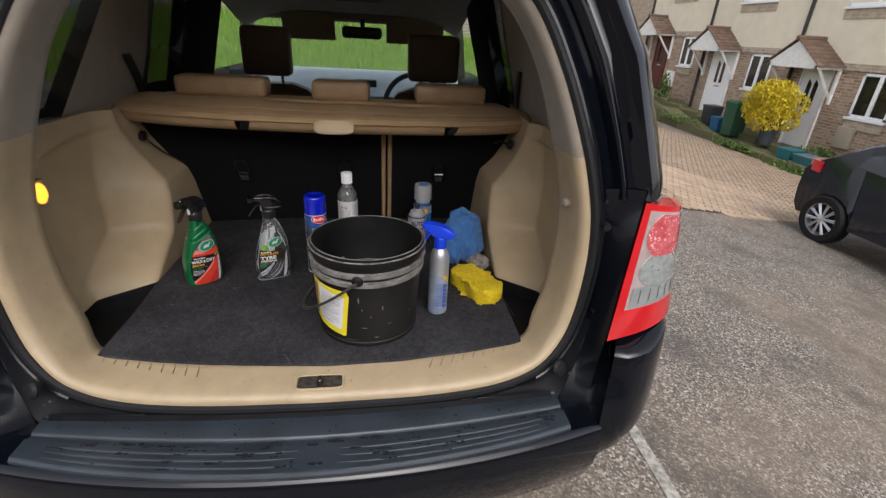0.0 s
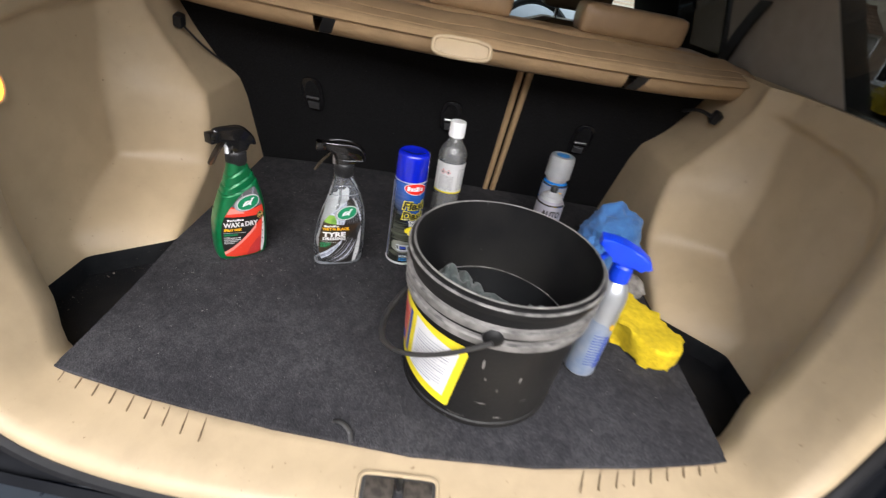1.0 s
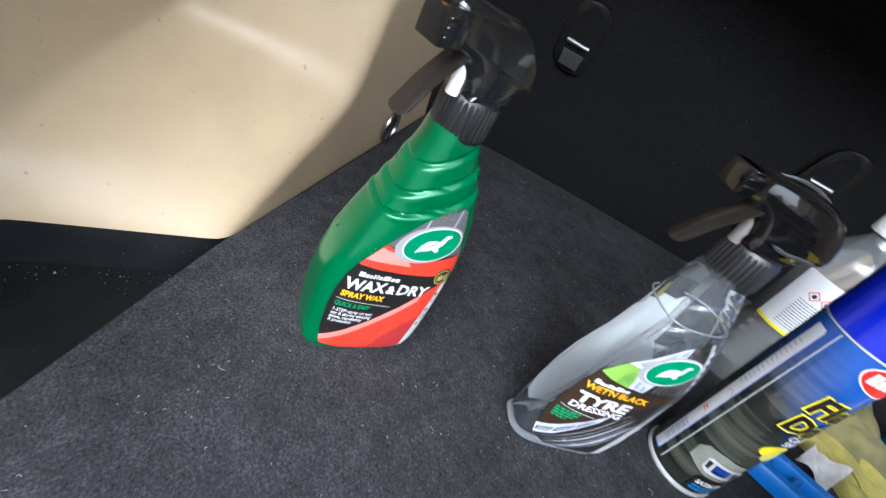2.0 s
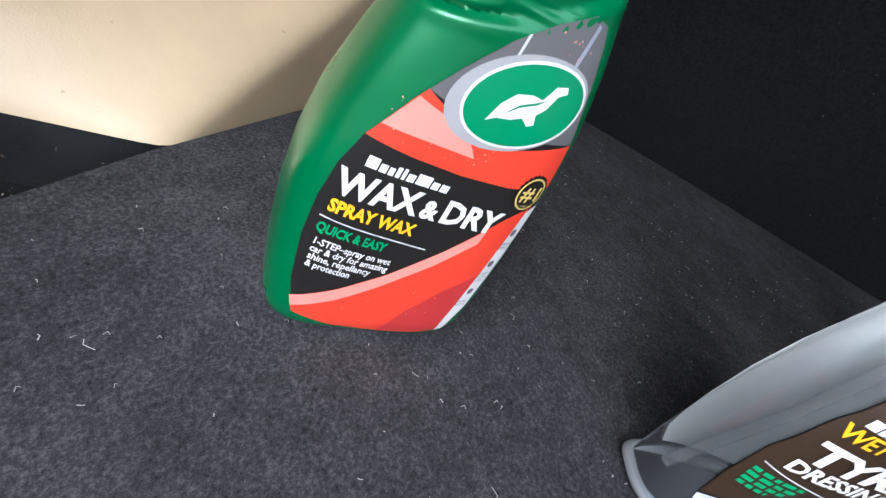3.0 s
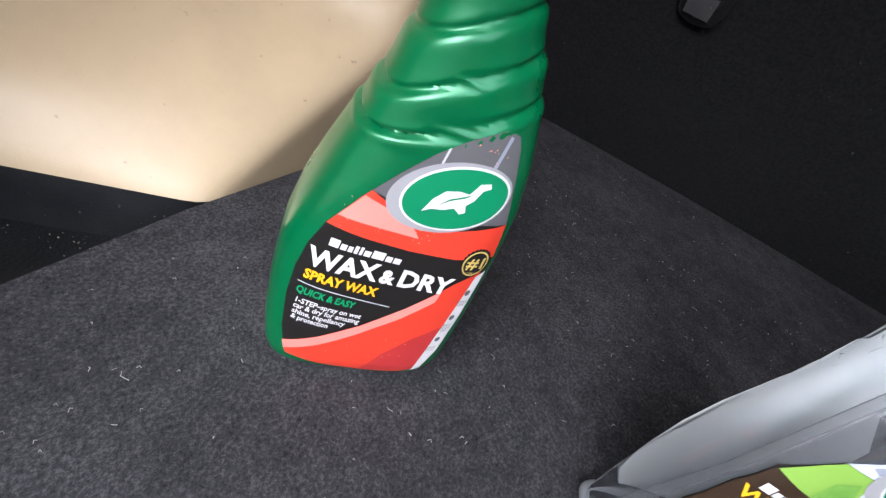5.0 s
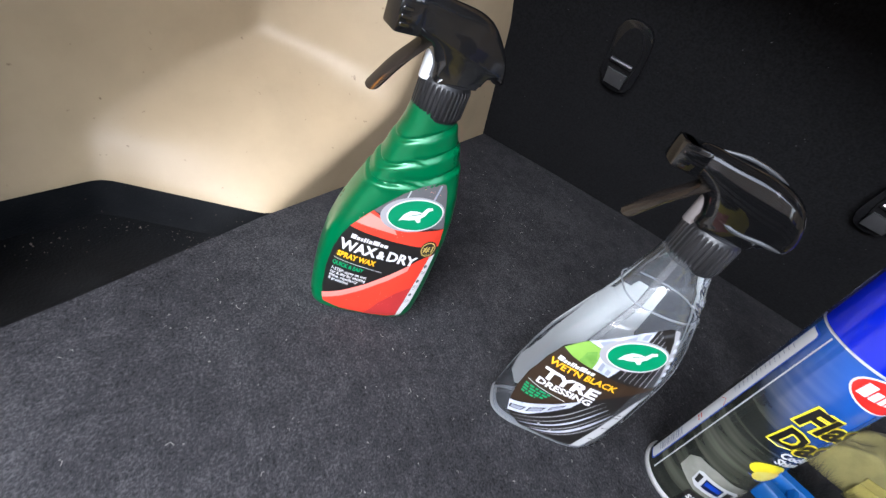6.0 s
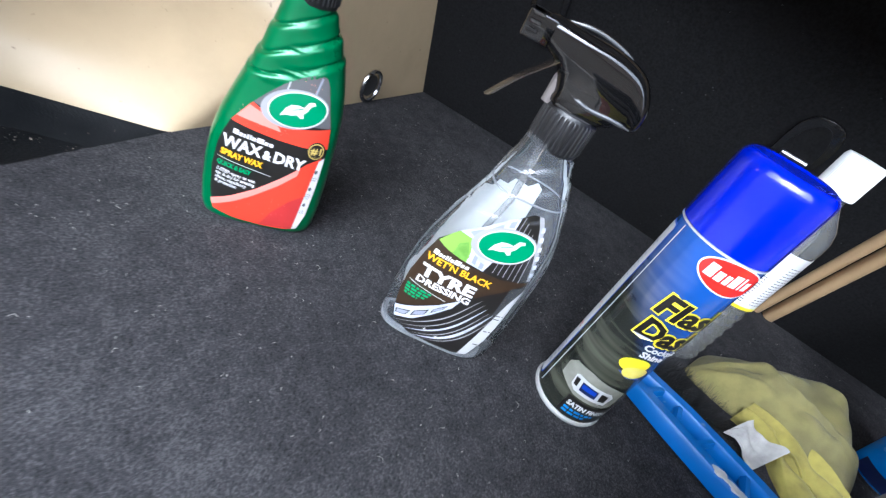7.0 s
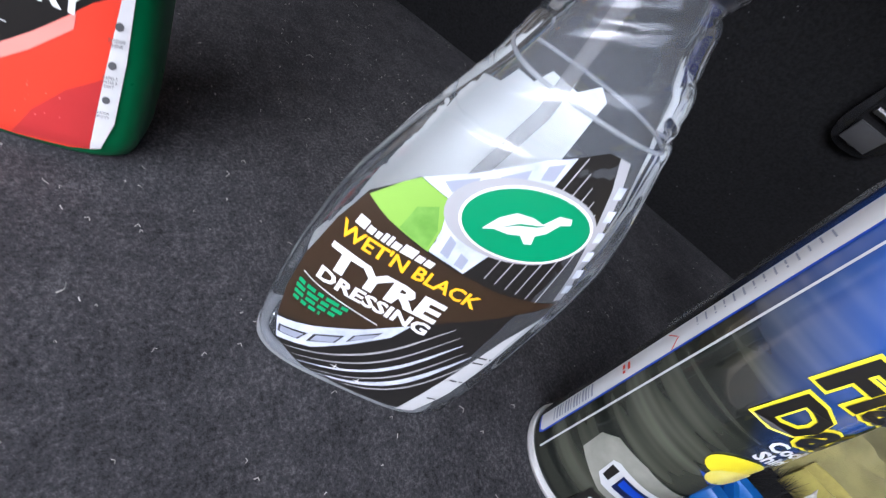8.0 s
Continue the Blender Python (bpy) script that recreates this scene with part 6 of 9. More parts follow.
def thin_back(u, z):
    """Half the depth behind the middle where the bottle's back is the flatter."""
    a = float(np.interp(z, BODY_Z, BODY_L if u < 0 else BODY_R))
    b = float(np.interp(z, BODY_Z, BODY_B)) * lerp(0.48, 1.0, smooth((z - 0.12) / 0.07))
    return b * math.sqrt(max(1 - (u / a) ** 2, 0.0))


def on_back(u, v, lift):
    return u, thin_back(u, v) + lift, v


def groove(z):
    """Slanting grip tiers under the neck: a swollen shoulder, then a sharp step in."""
    g = 0.0
    for c in (0.149, 0.167, 0.185):
        g -= 0.0023 * math.exp(-((z - c) / 0.0013) ** 2)
        g += 0.0005 * math.exp(-((z - c + 0.0045) / 0.0032) ** 2)
        g -= 0.0004 * math.exp(-((z - c - 0.0045) / 0.0040) ** 2)
    return g


def bottle_body(deep=1.0, back=1.0, seg=64):
    rings = []
    for z in sorted(set(list(np.linspace(0.012, 0.126, 30)) + list(np.linspace(0.127, 0.203, 86)) + [0.0, 0.002, 0.004, 0.007])):
        row = []
        for i in range(seg):
            t = 2 * math.pi * i / seg
            c, s = math.cos(t), math.sin(t)
            a = float(np.interp(z, BODY_Z, BODY_R if c > 0 else BODY_L))
            b = float(np.interp(z, BODY_Z, BODY_B))
            u = math.copysign(abs(c) ** (2 / body_power(z)), c) * a
            n = math.copysign(abs(s) ** (2 / body_power(z)), s) * b
            k = 1 + groove(z - 0.50 * u * smooth((z - 0.128) / 0.03)) / 0.025 * deep * lerp(1, back, smooth(s * 3)) * smooth((z - 0.134) / 0.008)
            row.append((u * k, n * k, z))
        rings.append(row)
    return loft(bmesh.new(), rings)


def side_slab(bm, outline, half, bevel, m=None):
    """An outline in u, z made thick across."""
    turn = Matrix(((1, 0, 0, 0), (0, 0, 1, 0), (0, 1, 0, 0), (0, 0, 0, 1)))
    return slab(bm, outline, -half, half, bevel, 3, turn if m is None else m @ turn)


def sprayer(parent, material, lever_material, hood, swing=0.0, half=0.0135, mouth=0.017, stem=WHITE):
    """Trigger head: ribbed collar, hood, nozzle, lever and piston."""
    m = Matrix.Translation((0.0045, 0, 0)) @ Matrix.Rotation(radians(swing), 4, "Z")
    bm = bmesh.new()
    ribbed(bm, [(0.0150, 0.198, 0), (0.0174, 0.1985, 0), (0.0180, 0.2005, 0), (0.0184, 0.202, 1), (0.0184, 0.2205, 1), (0.0178, 0.2225, 0),
                (0.0168, 0.2245, 0), (0.012, 0.2245, 0)], 34, 0.0011, (0.0060, 0, 0))
    part("collar", bm, DARK, parent, "ribbed black collar")
    bm = bmesh.new()
    lathe(bm, [(0.0042, 0.222), (0.0042, 0.238), (0.0034, 0.242)], 20)
    bmesh.ops.transform(bm, matrix=m @ Matrix.Translation((-0.0165, 0, 0)), verts=bm.verts)
    part("piston", bm, stem, parent, "white piston" if stem is WHITE else "dark piston")
    bm = bmesh.new()
    line = spline(list(hood) + [hood[0]], 73)[:72]
    mid = np.array([[-(line[(i + 1) % 72] - line[i - 1])[1], (line[(i + 1) % 72] - line[i - 1])[0]] for i in range(72)])
    mid /= np.linalg.norm(mid, axis=1)[:, None]
    if (mid[0] * (np.mean(line, axis=0) - line[0])).sum() < 0:
        mid = -mid
    rings = []
    for q in np.linspace(-90, 90, 13):
        d, w = 0.0062 * (1 - math.cos(radians(q))), half * math.sin(radians(q))
        row = []
        for p, e in zip(line, mid):
            u, z = p + e * d * (0.25 if p[1] < 0.236 and -0.016 < p[0] < 0.018 else 1.0)
            k = 1 - 0.28 * smooth((z - 0.236) / 0.04) - 0.22 * smooth((-0.006 - u) / 0.03)
            row.append(tuple(m @ Vector((u, w * k, z))))
        rings.append(row)
    loft(bm, rings)
    head = part("hood", bm, material, parent, "glossy black trigger hood")
    bm = bmesh.new()
    u0, z0 = hood[0]
    box(bm, (u0 - 0.012, -0.0095, z0 - 0.002), (u0 + 0.006, 0.0095, z0 + mouth), 0.002, 2, m)
    for i in range(3):
        box(bm, (u0 - 0.010, -0.0102, z0 + 0.002 + i * 0.0045), (u0 - 0.003, 0.0102, z0 + 0.0045 + i * 0.0045), 0.0005, 1, m)
    part("nozzle", bm, material, parent, "square black nozzle")
    bm = bmesh.new()
    pts = spline([(-0.018, 0, 0.252), (-0.026, 0, 0.243), (-0.039, 0, 0.229), (-0.051, 0, 0.212)], 12)
    rings = []
    for i, p in enumerate(pts):
        t = i / 11
        w, d = lerp(0.0085, 0.0078, t), lerp(0.0072, 0.0050, t)
        rings.append([tuple(m @ Vector((p[0] + d * math.cos(a) * 0.8, w * math.sin(a), p[2] + d * math.cos(a) * 0.6))) for a in (2 * math.pi * j / 10 for j in range(10))])
    loft(bm, rings)
    part("trigger", bm, lever_material, parent, "black trigger lever")
    return head


HOOD_A = [(-0.040, 0.250), (-0.030, 0.246), (-0.022, 0.243), (-0.016, 0.232), (-0.013, 0.223), (0.021, 0.223), (0.026, 0.229), (0.031, 0.230), (0.039, 0.227),
          (0.042, 0.232), (0.039, 0.245), (0.029, 0.258), (0.015, 0.268), (-0.008, 0.2715), (-0.040, 0.2715)]
HOOD_B = [(-0.040, 0.252), (-0.030, 0.248), (-0.022, 0.243), (-0.017, 0.232), (-0.014, 0.2235), (0.021, 0.2235), (0.028, 0.2285), (0.035, 0.2275), (0.0405, 0.230),
          (0.0425, 0.239), (0.038, 0.251), (0.028, 0.261), (0.008, 0.2665), (-0.018, 0.2675), (-0.040, 0.2665)]

PRINT = {k: surface("print_" + k, c, 0.32, var=0.06, scale=60, coat=0.3) for k, c in dict(
    white=(0.64, 0.64, 0.64), lead=(0.30, 0.30, 0.31), black=(0.012, 0.011, 0.010), red=(0.62, 0.045, 0.022), pink=(0.70, 0.24, 0.20), deep=(0.42, 0.03, 0.03), yellow=(0.80, 0.42, 0.01),
    green=(0.008, 0.20, 0.085), lime=(0.20, 0.36, 0.06), grey=(0.10, 0.10, 0.105), silver=(0.48, 0.49, 0.50), gold=(0.55, 0.42, 0.12), blue=(0.01, 0.05, 0.38),
    sky=(0.02, 0.20, 0.52), brown=(0.03, 0.018, 0.010), sun=(0.80, 0.68, 0.02), mint=(0.01, 0.26, 0.10), steel=(0.25, 0.27, 0.33), navy=(0.008, 0.014, 0.06)).items()}
GREEN_PL = surface("pearl_green_plastic", (0.003, 0.150, 0.050), 0.30, second=(0.002, 0.115, 0.037), scale=25, coat=0.25, spec=0.5, metal=0.3)
HOOD_BLACK = surface("gloss_black_plastic", (0.008, 0.008, 0.0085), 0.24, var=0.2, scale=40, rvar=0.06, coat=0.7)
LEVER = surface("dark_brown_plastic", (0.020, 0.016, 0.0135), 0.22, var=0.2, scale=40, coat=0.8)
CLEAR_PL = milky("clear_bottle", (0.93, 0.955, 0.985), (0.72, 0.77, 0.84), 0.085, 1.55)

CREATURE = [(-0.0165, -0.0045), (-0.0120, -0.0035), (-0.006, -0.0045), (-0.001, -0.0040), (0.0015, -0.0075), (0.0045, -0.0070), (0.0045, -0.0030), (0.0085, -0.0008),
            (0.0125, 0.0040), (0.0165, 0.0048), (0.0160, 0.0075), (0.0110, 0.0078), (0.0060, 0.0030), (0.0015, 0.0050), (-0.0050, 0.0055), (-0.0110, 0.0020)]


def emblem(label, wrap, cu, cv, k=1.0, lean=0.0):
    """The maker's oval badge as plain shapes: silver edge, green field, a white flowing form."""
    part("badge_edge", decal(bmesh.new(), ellipse(cu - 0.0022 * k, cv - 0.0003, 0.0272 * k, 0.0172 * k, 40, lean), wrap, 0.0009), PRINT["lead"], label)
    part("badge_rim", decal(bmesh.new(), ellipse(cu, cv, 0.0240 * k, 0.0157 * k, 40, lean), wrap, 0.0011), PRINT["white"], label)
    part("badge_field", decal(bmesh.new(), ellipse(cu, cv, 0.0229 * k, 0.0147 * k, 40, lean), wrap, 0.0013), PRINT["green"], label, "green oval badge")
    c, s = math.cos(lean), math.sin(lean)
    part("badge_form", decal(bmesh.new(), [(cu + 0.9 * k * (x * c - y * s), cv + 0.9 * k * (x * s + y * c)) for x, y in CREATURE], wrap, 0.0015), PRINT["white"], label)
    sweep = [(-0.0100, -0.0022), (-0.0030, 0.0004), (0.0040, 0.0012), (0.0085, 0.0030), (0.0040, 0.0022), (-0.0030, 0.0014)]
    part("badge_line", decal(bmesh.new(), [(cu + 0.9 * k * (x * c - y * s), cv + 0.9 * k * (x * s + y * c)) for x, y in sweep], wrap, 0.0017), PRINT["green"], label)


def name_bars(label, at, run, height, lean, wrap, lift):
    """Where a maker's name stands: a row of plain upright blocks of uneven height."""
    u = 0.0
    for w, h in ((0.13, 1.0), (0.08, 0.72), (0.06, 0.7), (0.05, 0.95), (0.04, 1.0), (0.09, 0.72), (0.17, 1.0), (0.09, 0.7), (0.10, 0.72)):
        q = [(u, 0.0), (u + w * run, 0.0), (u + w * run, h * height), (u, h * height)]
        part("maker_bar", decal(bmesh.new(), [(at[0] + a + 0.12 * b, at[1] + b + lean * a) for a, b in q], wrap, lift, 0.02), PRINT["white"], label, "white bar where the maker's name stands")
        u += (w + 0.022) * run


def bars(bm, rows, wrap, lift=0.0009):
    """Small print that cannot be read, as rows of short bars."""
    for u0, u1, v, h in rows:
        u = u0
        while u < u1:
            w = min(random.uniform(0.0022, 0.0055), u1 - u)
            decal(bm, [(u, v), (u + w, v), (u + w, v + h), (u, v + h)], wrap, lift, 0.02)
            u += w + 0.0011
    return bm


# spray bottle of green plastic
green = thing("spray_bottle", "pearl green plastic trigger spray bottle with a red and black label", "spray bottle", (-0.386, 0.346, 0.0), 40.0, "bottles on the boot mat")
part("body", bottle_body(), GREEN_PL, green, "pearl green grooved bottle", sharp=60)
sprayer(green, HOOD_BLACK, LEVER, HOOD_A, 22)
AREA = [(-0.0350, 0.0125), (-0.0180, 0.0072), (0.0050, 0.0055), (0.0250, 0.0065), (0.0365, 0.0100), (0.0410, 0.0270), (0.0430, 0.0600), (0.0435, 0.0980), (0.0412, 0.1180), (0.0365, 0.1350),
        (0.0322, 0.1500), (0.0295, 0.1552), (0.0235, 0.1568), (0.0120, 0.1510), (0.0006, 0.1424), (-0.0098, 0.1314), (-0.0203, 0.1184), (-0.0308, 0.1018), (-0.0357, 0.0890), (-0.0387, 0.0745), (-0.0401, 0.0561), (-0.0390, 0.0323)]
lab = part("label", decal(bmesh.new(), AREA, on_front, 0.0003), PRINT["black"], green, "printed red, black and grey label")
part("grey_field", decal(bmesh.new(), [(-0.0176, 0.1218), (0.0060, 0.1150), (0.0414, 0.1170), (0.0365, 0.1350), (0.0322, 0.1500), (0.0295, 0.1552), (0.0235, 0.1568), (0.0120, 0.1510), (0.0006, 0.1424), (-0.0098, 0.1314)], on_front, 0.0005), PRINT["grey"], lab)
part("grey_line", decal(bmesh.new(), [(0.0020, 0.1300), (0.0028, 0.1300), (0.0052, 0.1460), (0.0042, 0.1455)], on_front, 0.0007), PRINT["silver"], lab)
part("grey_line", decal(bmesh.new(), [(0.0230, 0.1400), (0.0245, 0.1400), (0.0270, 0.1545), (0.0255, 0.1550)], on_front, 0.0007), PRINT["steel"], lab)
part("red_field", decal(bmesh.new(), [(-0.0308, 0.1018), (-0.0140, 0.0992), (0.0042, 0.0972), (0.0248, 0.0968), (0.0435, 0.0985), (0.0414, 0.1170), (0.0200, 0.1115), (-0.0020, 0.1140), (-0.0176, 0.1218), (-0.0203, 0.1184)], on_front, 0.0006), PRINT["red"], lab)
part("pink_shine", decal(bmesh.new(), [(-0.0275, 0.1070), (-0.0120, 0.1060), (0.0060, 0.1045), (0.0010, 0.1110), (-0.0090, 0.1155), (-0.0195, 0.1190)], on_front, 0.0007), PRINT["pink"], lab)
part("red_field", decal(bmesh.new(), [(-0.0350, 0.0125), (-0.0180, 0.0072), (0.0050, 0.0055), (0.0250, 0.0065), (0.0345, 0.0092), (0.0385, 0.0500), (0.0410, 0.0900), (0.0312, 0.0822), (0.0140, 0.0626), (-0.0042, 0.0450), (-0.0210, 0.0325), (-0.0377, 0.0222)], on_front, 0.0006), PRINT["red"], lab)
part("pink_shine", decal(bmesh.new(), [(-0.0362, 0.0160), (-0.0200, 0.0258), (-0.0050, 0.0376), (0.0120, 0.0535), (0.0258, 0.0690), (0.0265, 0.0765), (0.0130, 0.0618), (-0.0042, 0.0450), (-0.0210, 0.0325), (-0.0377, 0.0222)], on_front, 0.0008), PRINT["pink"], lab)
part("deep_shine", decal(bmesh.new(), [(0.0037, 0.0063), (0.0330, 0.0088), (0.0360, 0.0500), (0.0240, 0.0400), (0.0120, 0.0240)], on_front, 0.0007), PRINT["deep"], lab)
part("white_strip", decal(bmesh.new(), [(0.0325, 0.0086), (0.0365, 0.0100), (0.0410, 0.0270), (0.0430, 0.0600), (0.0434, 0.0900), (0.0395, 0.0870), (0.0365, 0.0540)], on_front, 0.0009), PRINT["white"], lab)
bm = bmesh.new()
rd = random.Random(5)
for i in range(70):
    u, v = (rd.uniform(-0.026, 0.012), rd.uniform(0.102, 0.117)) if i < 46 else (rd.uniform(-0.02, 0.028), rd.uniform(0.012, 0.045)) if i < 60 else (rd.uniform(0.012, 0.028), rd.uniform(0.143, 0.151))
    if i < 46 and v > 0.1205 + 0.0 * u - 0.30 * max(u + 0.004, 0) - 0.6 * max(-0.019 - u, 0):
        continue
    if 46 <= i < 60 and v > 0.036 + 0.9 * u:
        continue
    r = rd.uniform(0.00014, 0.0004)
    decal(bm, ellipse(u, v, r, r, 6), on_front, 0.00085, 0.02)
part("printed_drops", bm, PRINT["pink"], lab)
tagged(lab.children[-1], kind="stuff")
emblem(lab, on_front, 0.0142, 0.1262, 0.92, 0.30)
name_bars(lab, (-0.0280, 0.0915), 0.0308, 0.0043, -0.085, on_front, 0.0009)
for w, u, size, ww in (("WAX", 0.0, 0.0142, 0.0298), ("&", 0.0308, 0.0112, 0.0068), ("DRY", 0.0388, 0.0142, 0.0254)):
    part("lettering", lettering(bmesh.new(), w, size, (-0.0345 + u, 0.0786 - 0.05 * u), on_front, 0.001, 0.0005, -0.05, width=ww), PRINT["white"], lab, "white printed words")
part("lettering", lettering(bmesh.new(), "SPRAY WAX", 0.0076, (-0.0348, 0.0705), on_front, 0.001, 0.0003, -0.09, width=0.0325), PRINT["yellow"], lab, "yellow printed words")
part("rule", decal(bmesh.new(), [(-0.0364, 0.0676), (0.0056, 0.0622), (0.0056, 0.0616), (-0.0364, 0.0670)], on_front, 0.001), PRINT["silver"], lab)
part("lettering", lettering(bmesh.new(), "QUICK & EASY", 0.0060, (-0.0365, 0.0606), on_front, 0.001, 0.0002, -0.12, width=0.0268), PRINT["mint"], lab, "green printed words")
for i, (w, ww) in enumerate((("1-STEP\u2013spray on wet", 0.031), ("car & dry for amazing", 0.031), ("shine, repellancy", 0.025), ("& protection", 0.0175))):
    part("lettering", lettering(bmesh.new(), w, 0.0046, (-0.0362, 0.0542 - 0.0040 * i), on_front, 0.001, 0.0001, -0.11, width=ww), PRINT["white"], lab)
part("seal_disc", decal(bmesh.new(), [(0.0352 + (0.0072 if i % 2 else 0.0065) * math.cos(i * math.pi / 24), 0.0958 + (0.0090 if i % 2 else 0.0082) * math.sin(i * math.pi / 24)) for i in range(48)], on_front, 0.0011), PRINT["black"], lab)
part("seal_ring", decal(bmesh.new(), ellipse(0.0352, 0.0958, 0.0060, 0.0074), on_front, 0.0013), PRINT["gold"], lab)
part("seal_ring", decal(bmesh.new(), ellipse(0.0352, 0.0958, 0.0053, 0.0066), on_front, 0.0014), PRINT["black"], lab)
part("lettering", lettering(bmesh.new(), "#1", 0.0090, (0.0312, 0.0932), on_front, 0.0016, 0.0002, width=0.0080), PRINT["gold"], lab)
bm = bmesh.new()
for v in (0.070, 0.052, 0.034):
    k = (v - 0.034) * 0.045
    decal(bm, ellipse(0.0375 + 1.4 * k, v + 0.0060, 0.0014, 0.0020, 12), on_front, 0.0012)
part("small_print", bm, PRINT["grey"], lab)
for words, u, v, ww in (("INTENSE", 0.0366, 0.0690, 0.0054), ("SHINE", 0.0372, 0.0668, 0.0042), ("REPELS", 0.0358, 0.0512, 0.0050), ("WATER &", 0.0354, 0.0490, 0.0054), ("DIRT", 0.0364, 0.0468, 0.0034), ("WATER", 0.0340, 0.0322, 0.0050), ("SPOTS", 0.0340, 0.0300, 0.0050)):
    part("lettering", lettering(bmesh.new(), words, 0.0021, (u, v), on_front, 0.0013, 0.0, 0.0, width=ww), PRINT["grey"], lab)
part("lettering", lettering(bmesh.new(), "IN THE USA", 0.0016, (0.0312, 0.0898), on_front, 0.0017, 0.0, 0.0, width=0.0080), PRINT["gold"], lab)

# the same bottle in clear plastic, nearly full
tyre = thing("spray_bottle", "clear plastic trigger spray bottle with black and green label", "spray bottle", (-0.190, 0.3745, 0.0), 22.0, "bottles on the boot mat")
bm = bottle_body(0.6, 0.0)
for v in bm.verts:
    if v.co.y > 0:
        v.co.y = min(v.co.y, thin_back(v.co.x, v.co.z))
    wide = 0.955 + 0.060 * smooth((0.085 - v.co.z) / 0.075) + 0.045 * smooth((v.co.z - 0.15) / 0.03)
    v.co.x *= wide if v.co.x < 0 else 1 + 0.055 * smooth((0.170 - v.co.z) / 0.05)
part("body", bm, CLEAR_PL, tyre, "clear grooved bottle full of clear liquid", sharp=60)
# base ring: its pale haze stands in for light refracted in the plastic
bm = bmesh.new()
tube(bm, [(math.copysign(abs(math.cos(a)) ** 0.55, math.cos(a)) * 0.0455, math.copysign(abs(math.sin(a)) ** 0.55, math.sin(a)) * (0.0235 if math.sin(a) < 0 else 0.0115), 0.0052) for a in np.linspace(0, 2 * math.pi, 64, endpoint=False)], 0.0030, 8, True)
part("base_ring", bm, milky("thick_clear_base", (0.80, 0.84, 0.88), (0.80, 0.83, 0.86), 0.30, 1.5), tyre, "thick clear bottle base, hazed pale for refracted light", sharp=80)
PALE_STEM = surface("pale_pump_plastic", (0.14, 0.125, 0.12), 0.4, var=0.1, scale=40)
HOOD_GLEAM = surface("hood_highlight", (0.045, 0.046, 0.048), 0.24, var=0.2, scale=60, coat=0.25, spec=0.5)
SMOKE = milky("smoked_clear_plastic", (0.16, 0.16, 0.165), (0.02, 0.02, 0.022), 0.35, 1.75)
sprayer(tyre, SMOKE, LEVER, HOOD_B, 0, 0.0125, 0.0135, PALE_STEM)
# thin bars added for the hood's highlights: over the top and along the lower flange
for y, r, line in ((0.0, 0.0013, [(-0.030, 0.2672), (-0.010, 0.2692), (0.012, 0.2655), (0.028, 0.2560), (0.0385, 0.2430)]), (-0.0112, 0.0018, [(-0.008, 0.2340), (0.006, 0.2315), (0.022, 0.2320), (0.035, 0.2312)])):
    bm = bmesh.new()
    tube(bm, spline([(0.0045 + u, y, z) for u, z in line], 20), [r * min(1.0, 0.35 + 0.2 * min(q, 19 - q)) for q in range(20)], 8)
    part("hood_edge", bm, HOOD_GLEAM, tyre, "highlight line on the hood, added as a thin bar")
bm = bmesh.new()
tube(bm, [(0.0, 0.0, 0.205), (0.002, 0.0, 0.15), (-0.012, 0.0, 0.07), (-0.03, 0, 0.012)], 0.0026, 8)
part("dip_tube", bm, milky("dip_tube", (0.8, 0.8, 0.8), (0.7, 0.7, 0.7), 0.18, 1.2), tyre, "pale plastic dip tube")
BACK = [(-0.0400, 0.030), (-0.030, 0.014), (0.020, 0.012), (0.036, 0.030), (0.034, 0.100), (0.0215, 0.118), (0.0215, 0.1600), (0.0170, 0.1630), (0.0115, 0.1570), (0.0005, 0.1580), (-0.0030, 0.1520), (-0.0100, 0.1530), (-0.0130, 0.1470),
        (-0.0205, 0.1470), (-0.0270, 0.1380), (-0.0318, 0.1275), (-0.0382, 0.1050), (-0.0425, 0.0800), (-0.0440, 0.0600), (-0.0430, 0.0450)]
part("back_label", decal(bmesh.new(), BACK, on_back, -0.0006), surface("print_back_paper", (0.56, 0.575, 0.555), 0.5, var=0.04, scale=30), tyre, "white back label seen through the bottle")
FRONT = [(-0.0368, 0.0200), (-0.0200, 0.0095), (0.0020, 0.0070), (0.0230, 0.0080), (0.0340, 0.0130), (0.0400, 0.0350), (0.0425, 0.0620), (0.0430, 0.0950), (0.0405, 0.1150), (0.0360, 0.1310), (0.0290, 0.1500), (0.0240, 0.1590),
         (0.0170, 0.1585), (0.0040, 0.1480), (-0.0100, 0.1340), (-0.0230, 0.1230), (-0.0335, 0.1085), (-0.0380, 0.0924), (-0.0418, 0.0700), (-0.0423, 0.0500), (-0.0405, 0.0343)]
lab = part("label", decal(bmesh.new(), FRONT, on_front, 0.0003), PRINT["black"], tyre, "printed black, white and green label")
BAND = [(-0.0405, 0.0343), (-0.0423, 0.0500), (-0.0418, 0.0700), (-0.0380, 0.0924), (-0.0335, 0.1080), (-0.0160, 0.1030), (0.0015, 0.1005), (0.0210, 0.1010), (0.0430, 0.1060), (0.0270, 0.0900), (0.0078, 0.0710), (-0.0090, 0.0545), (-0.0252, 0.0426)]
RIM_PRINT = surface("print_alloy", (0.50, 0.53, 0.60), 0.32, second=(0.34, 0.37, 0.44), scale=120, coat=0.3)
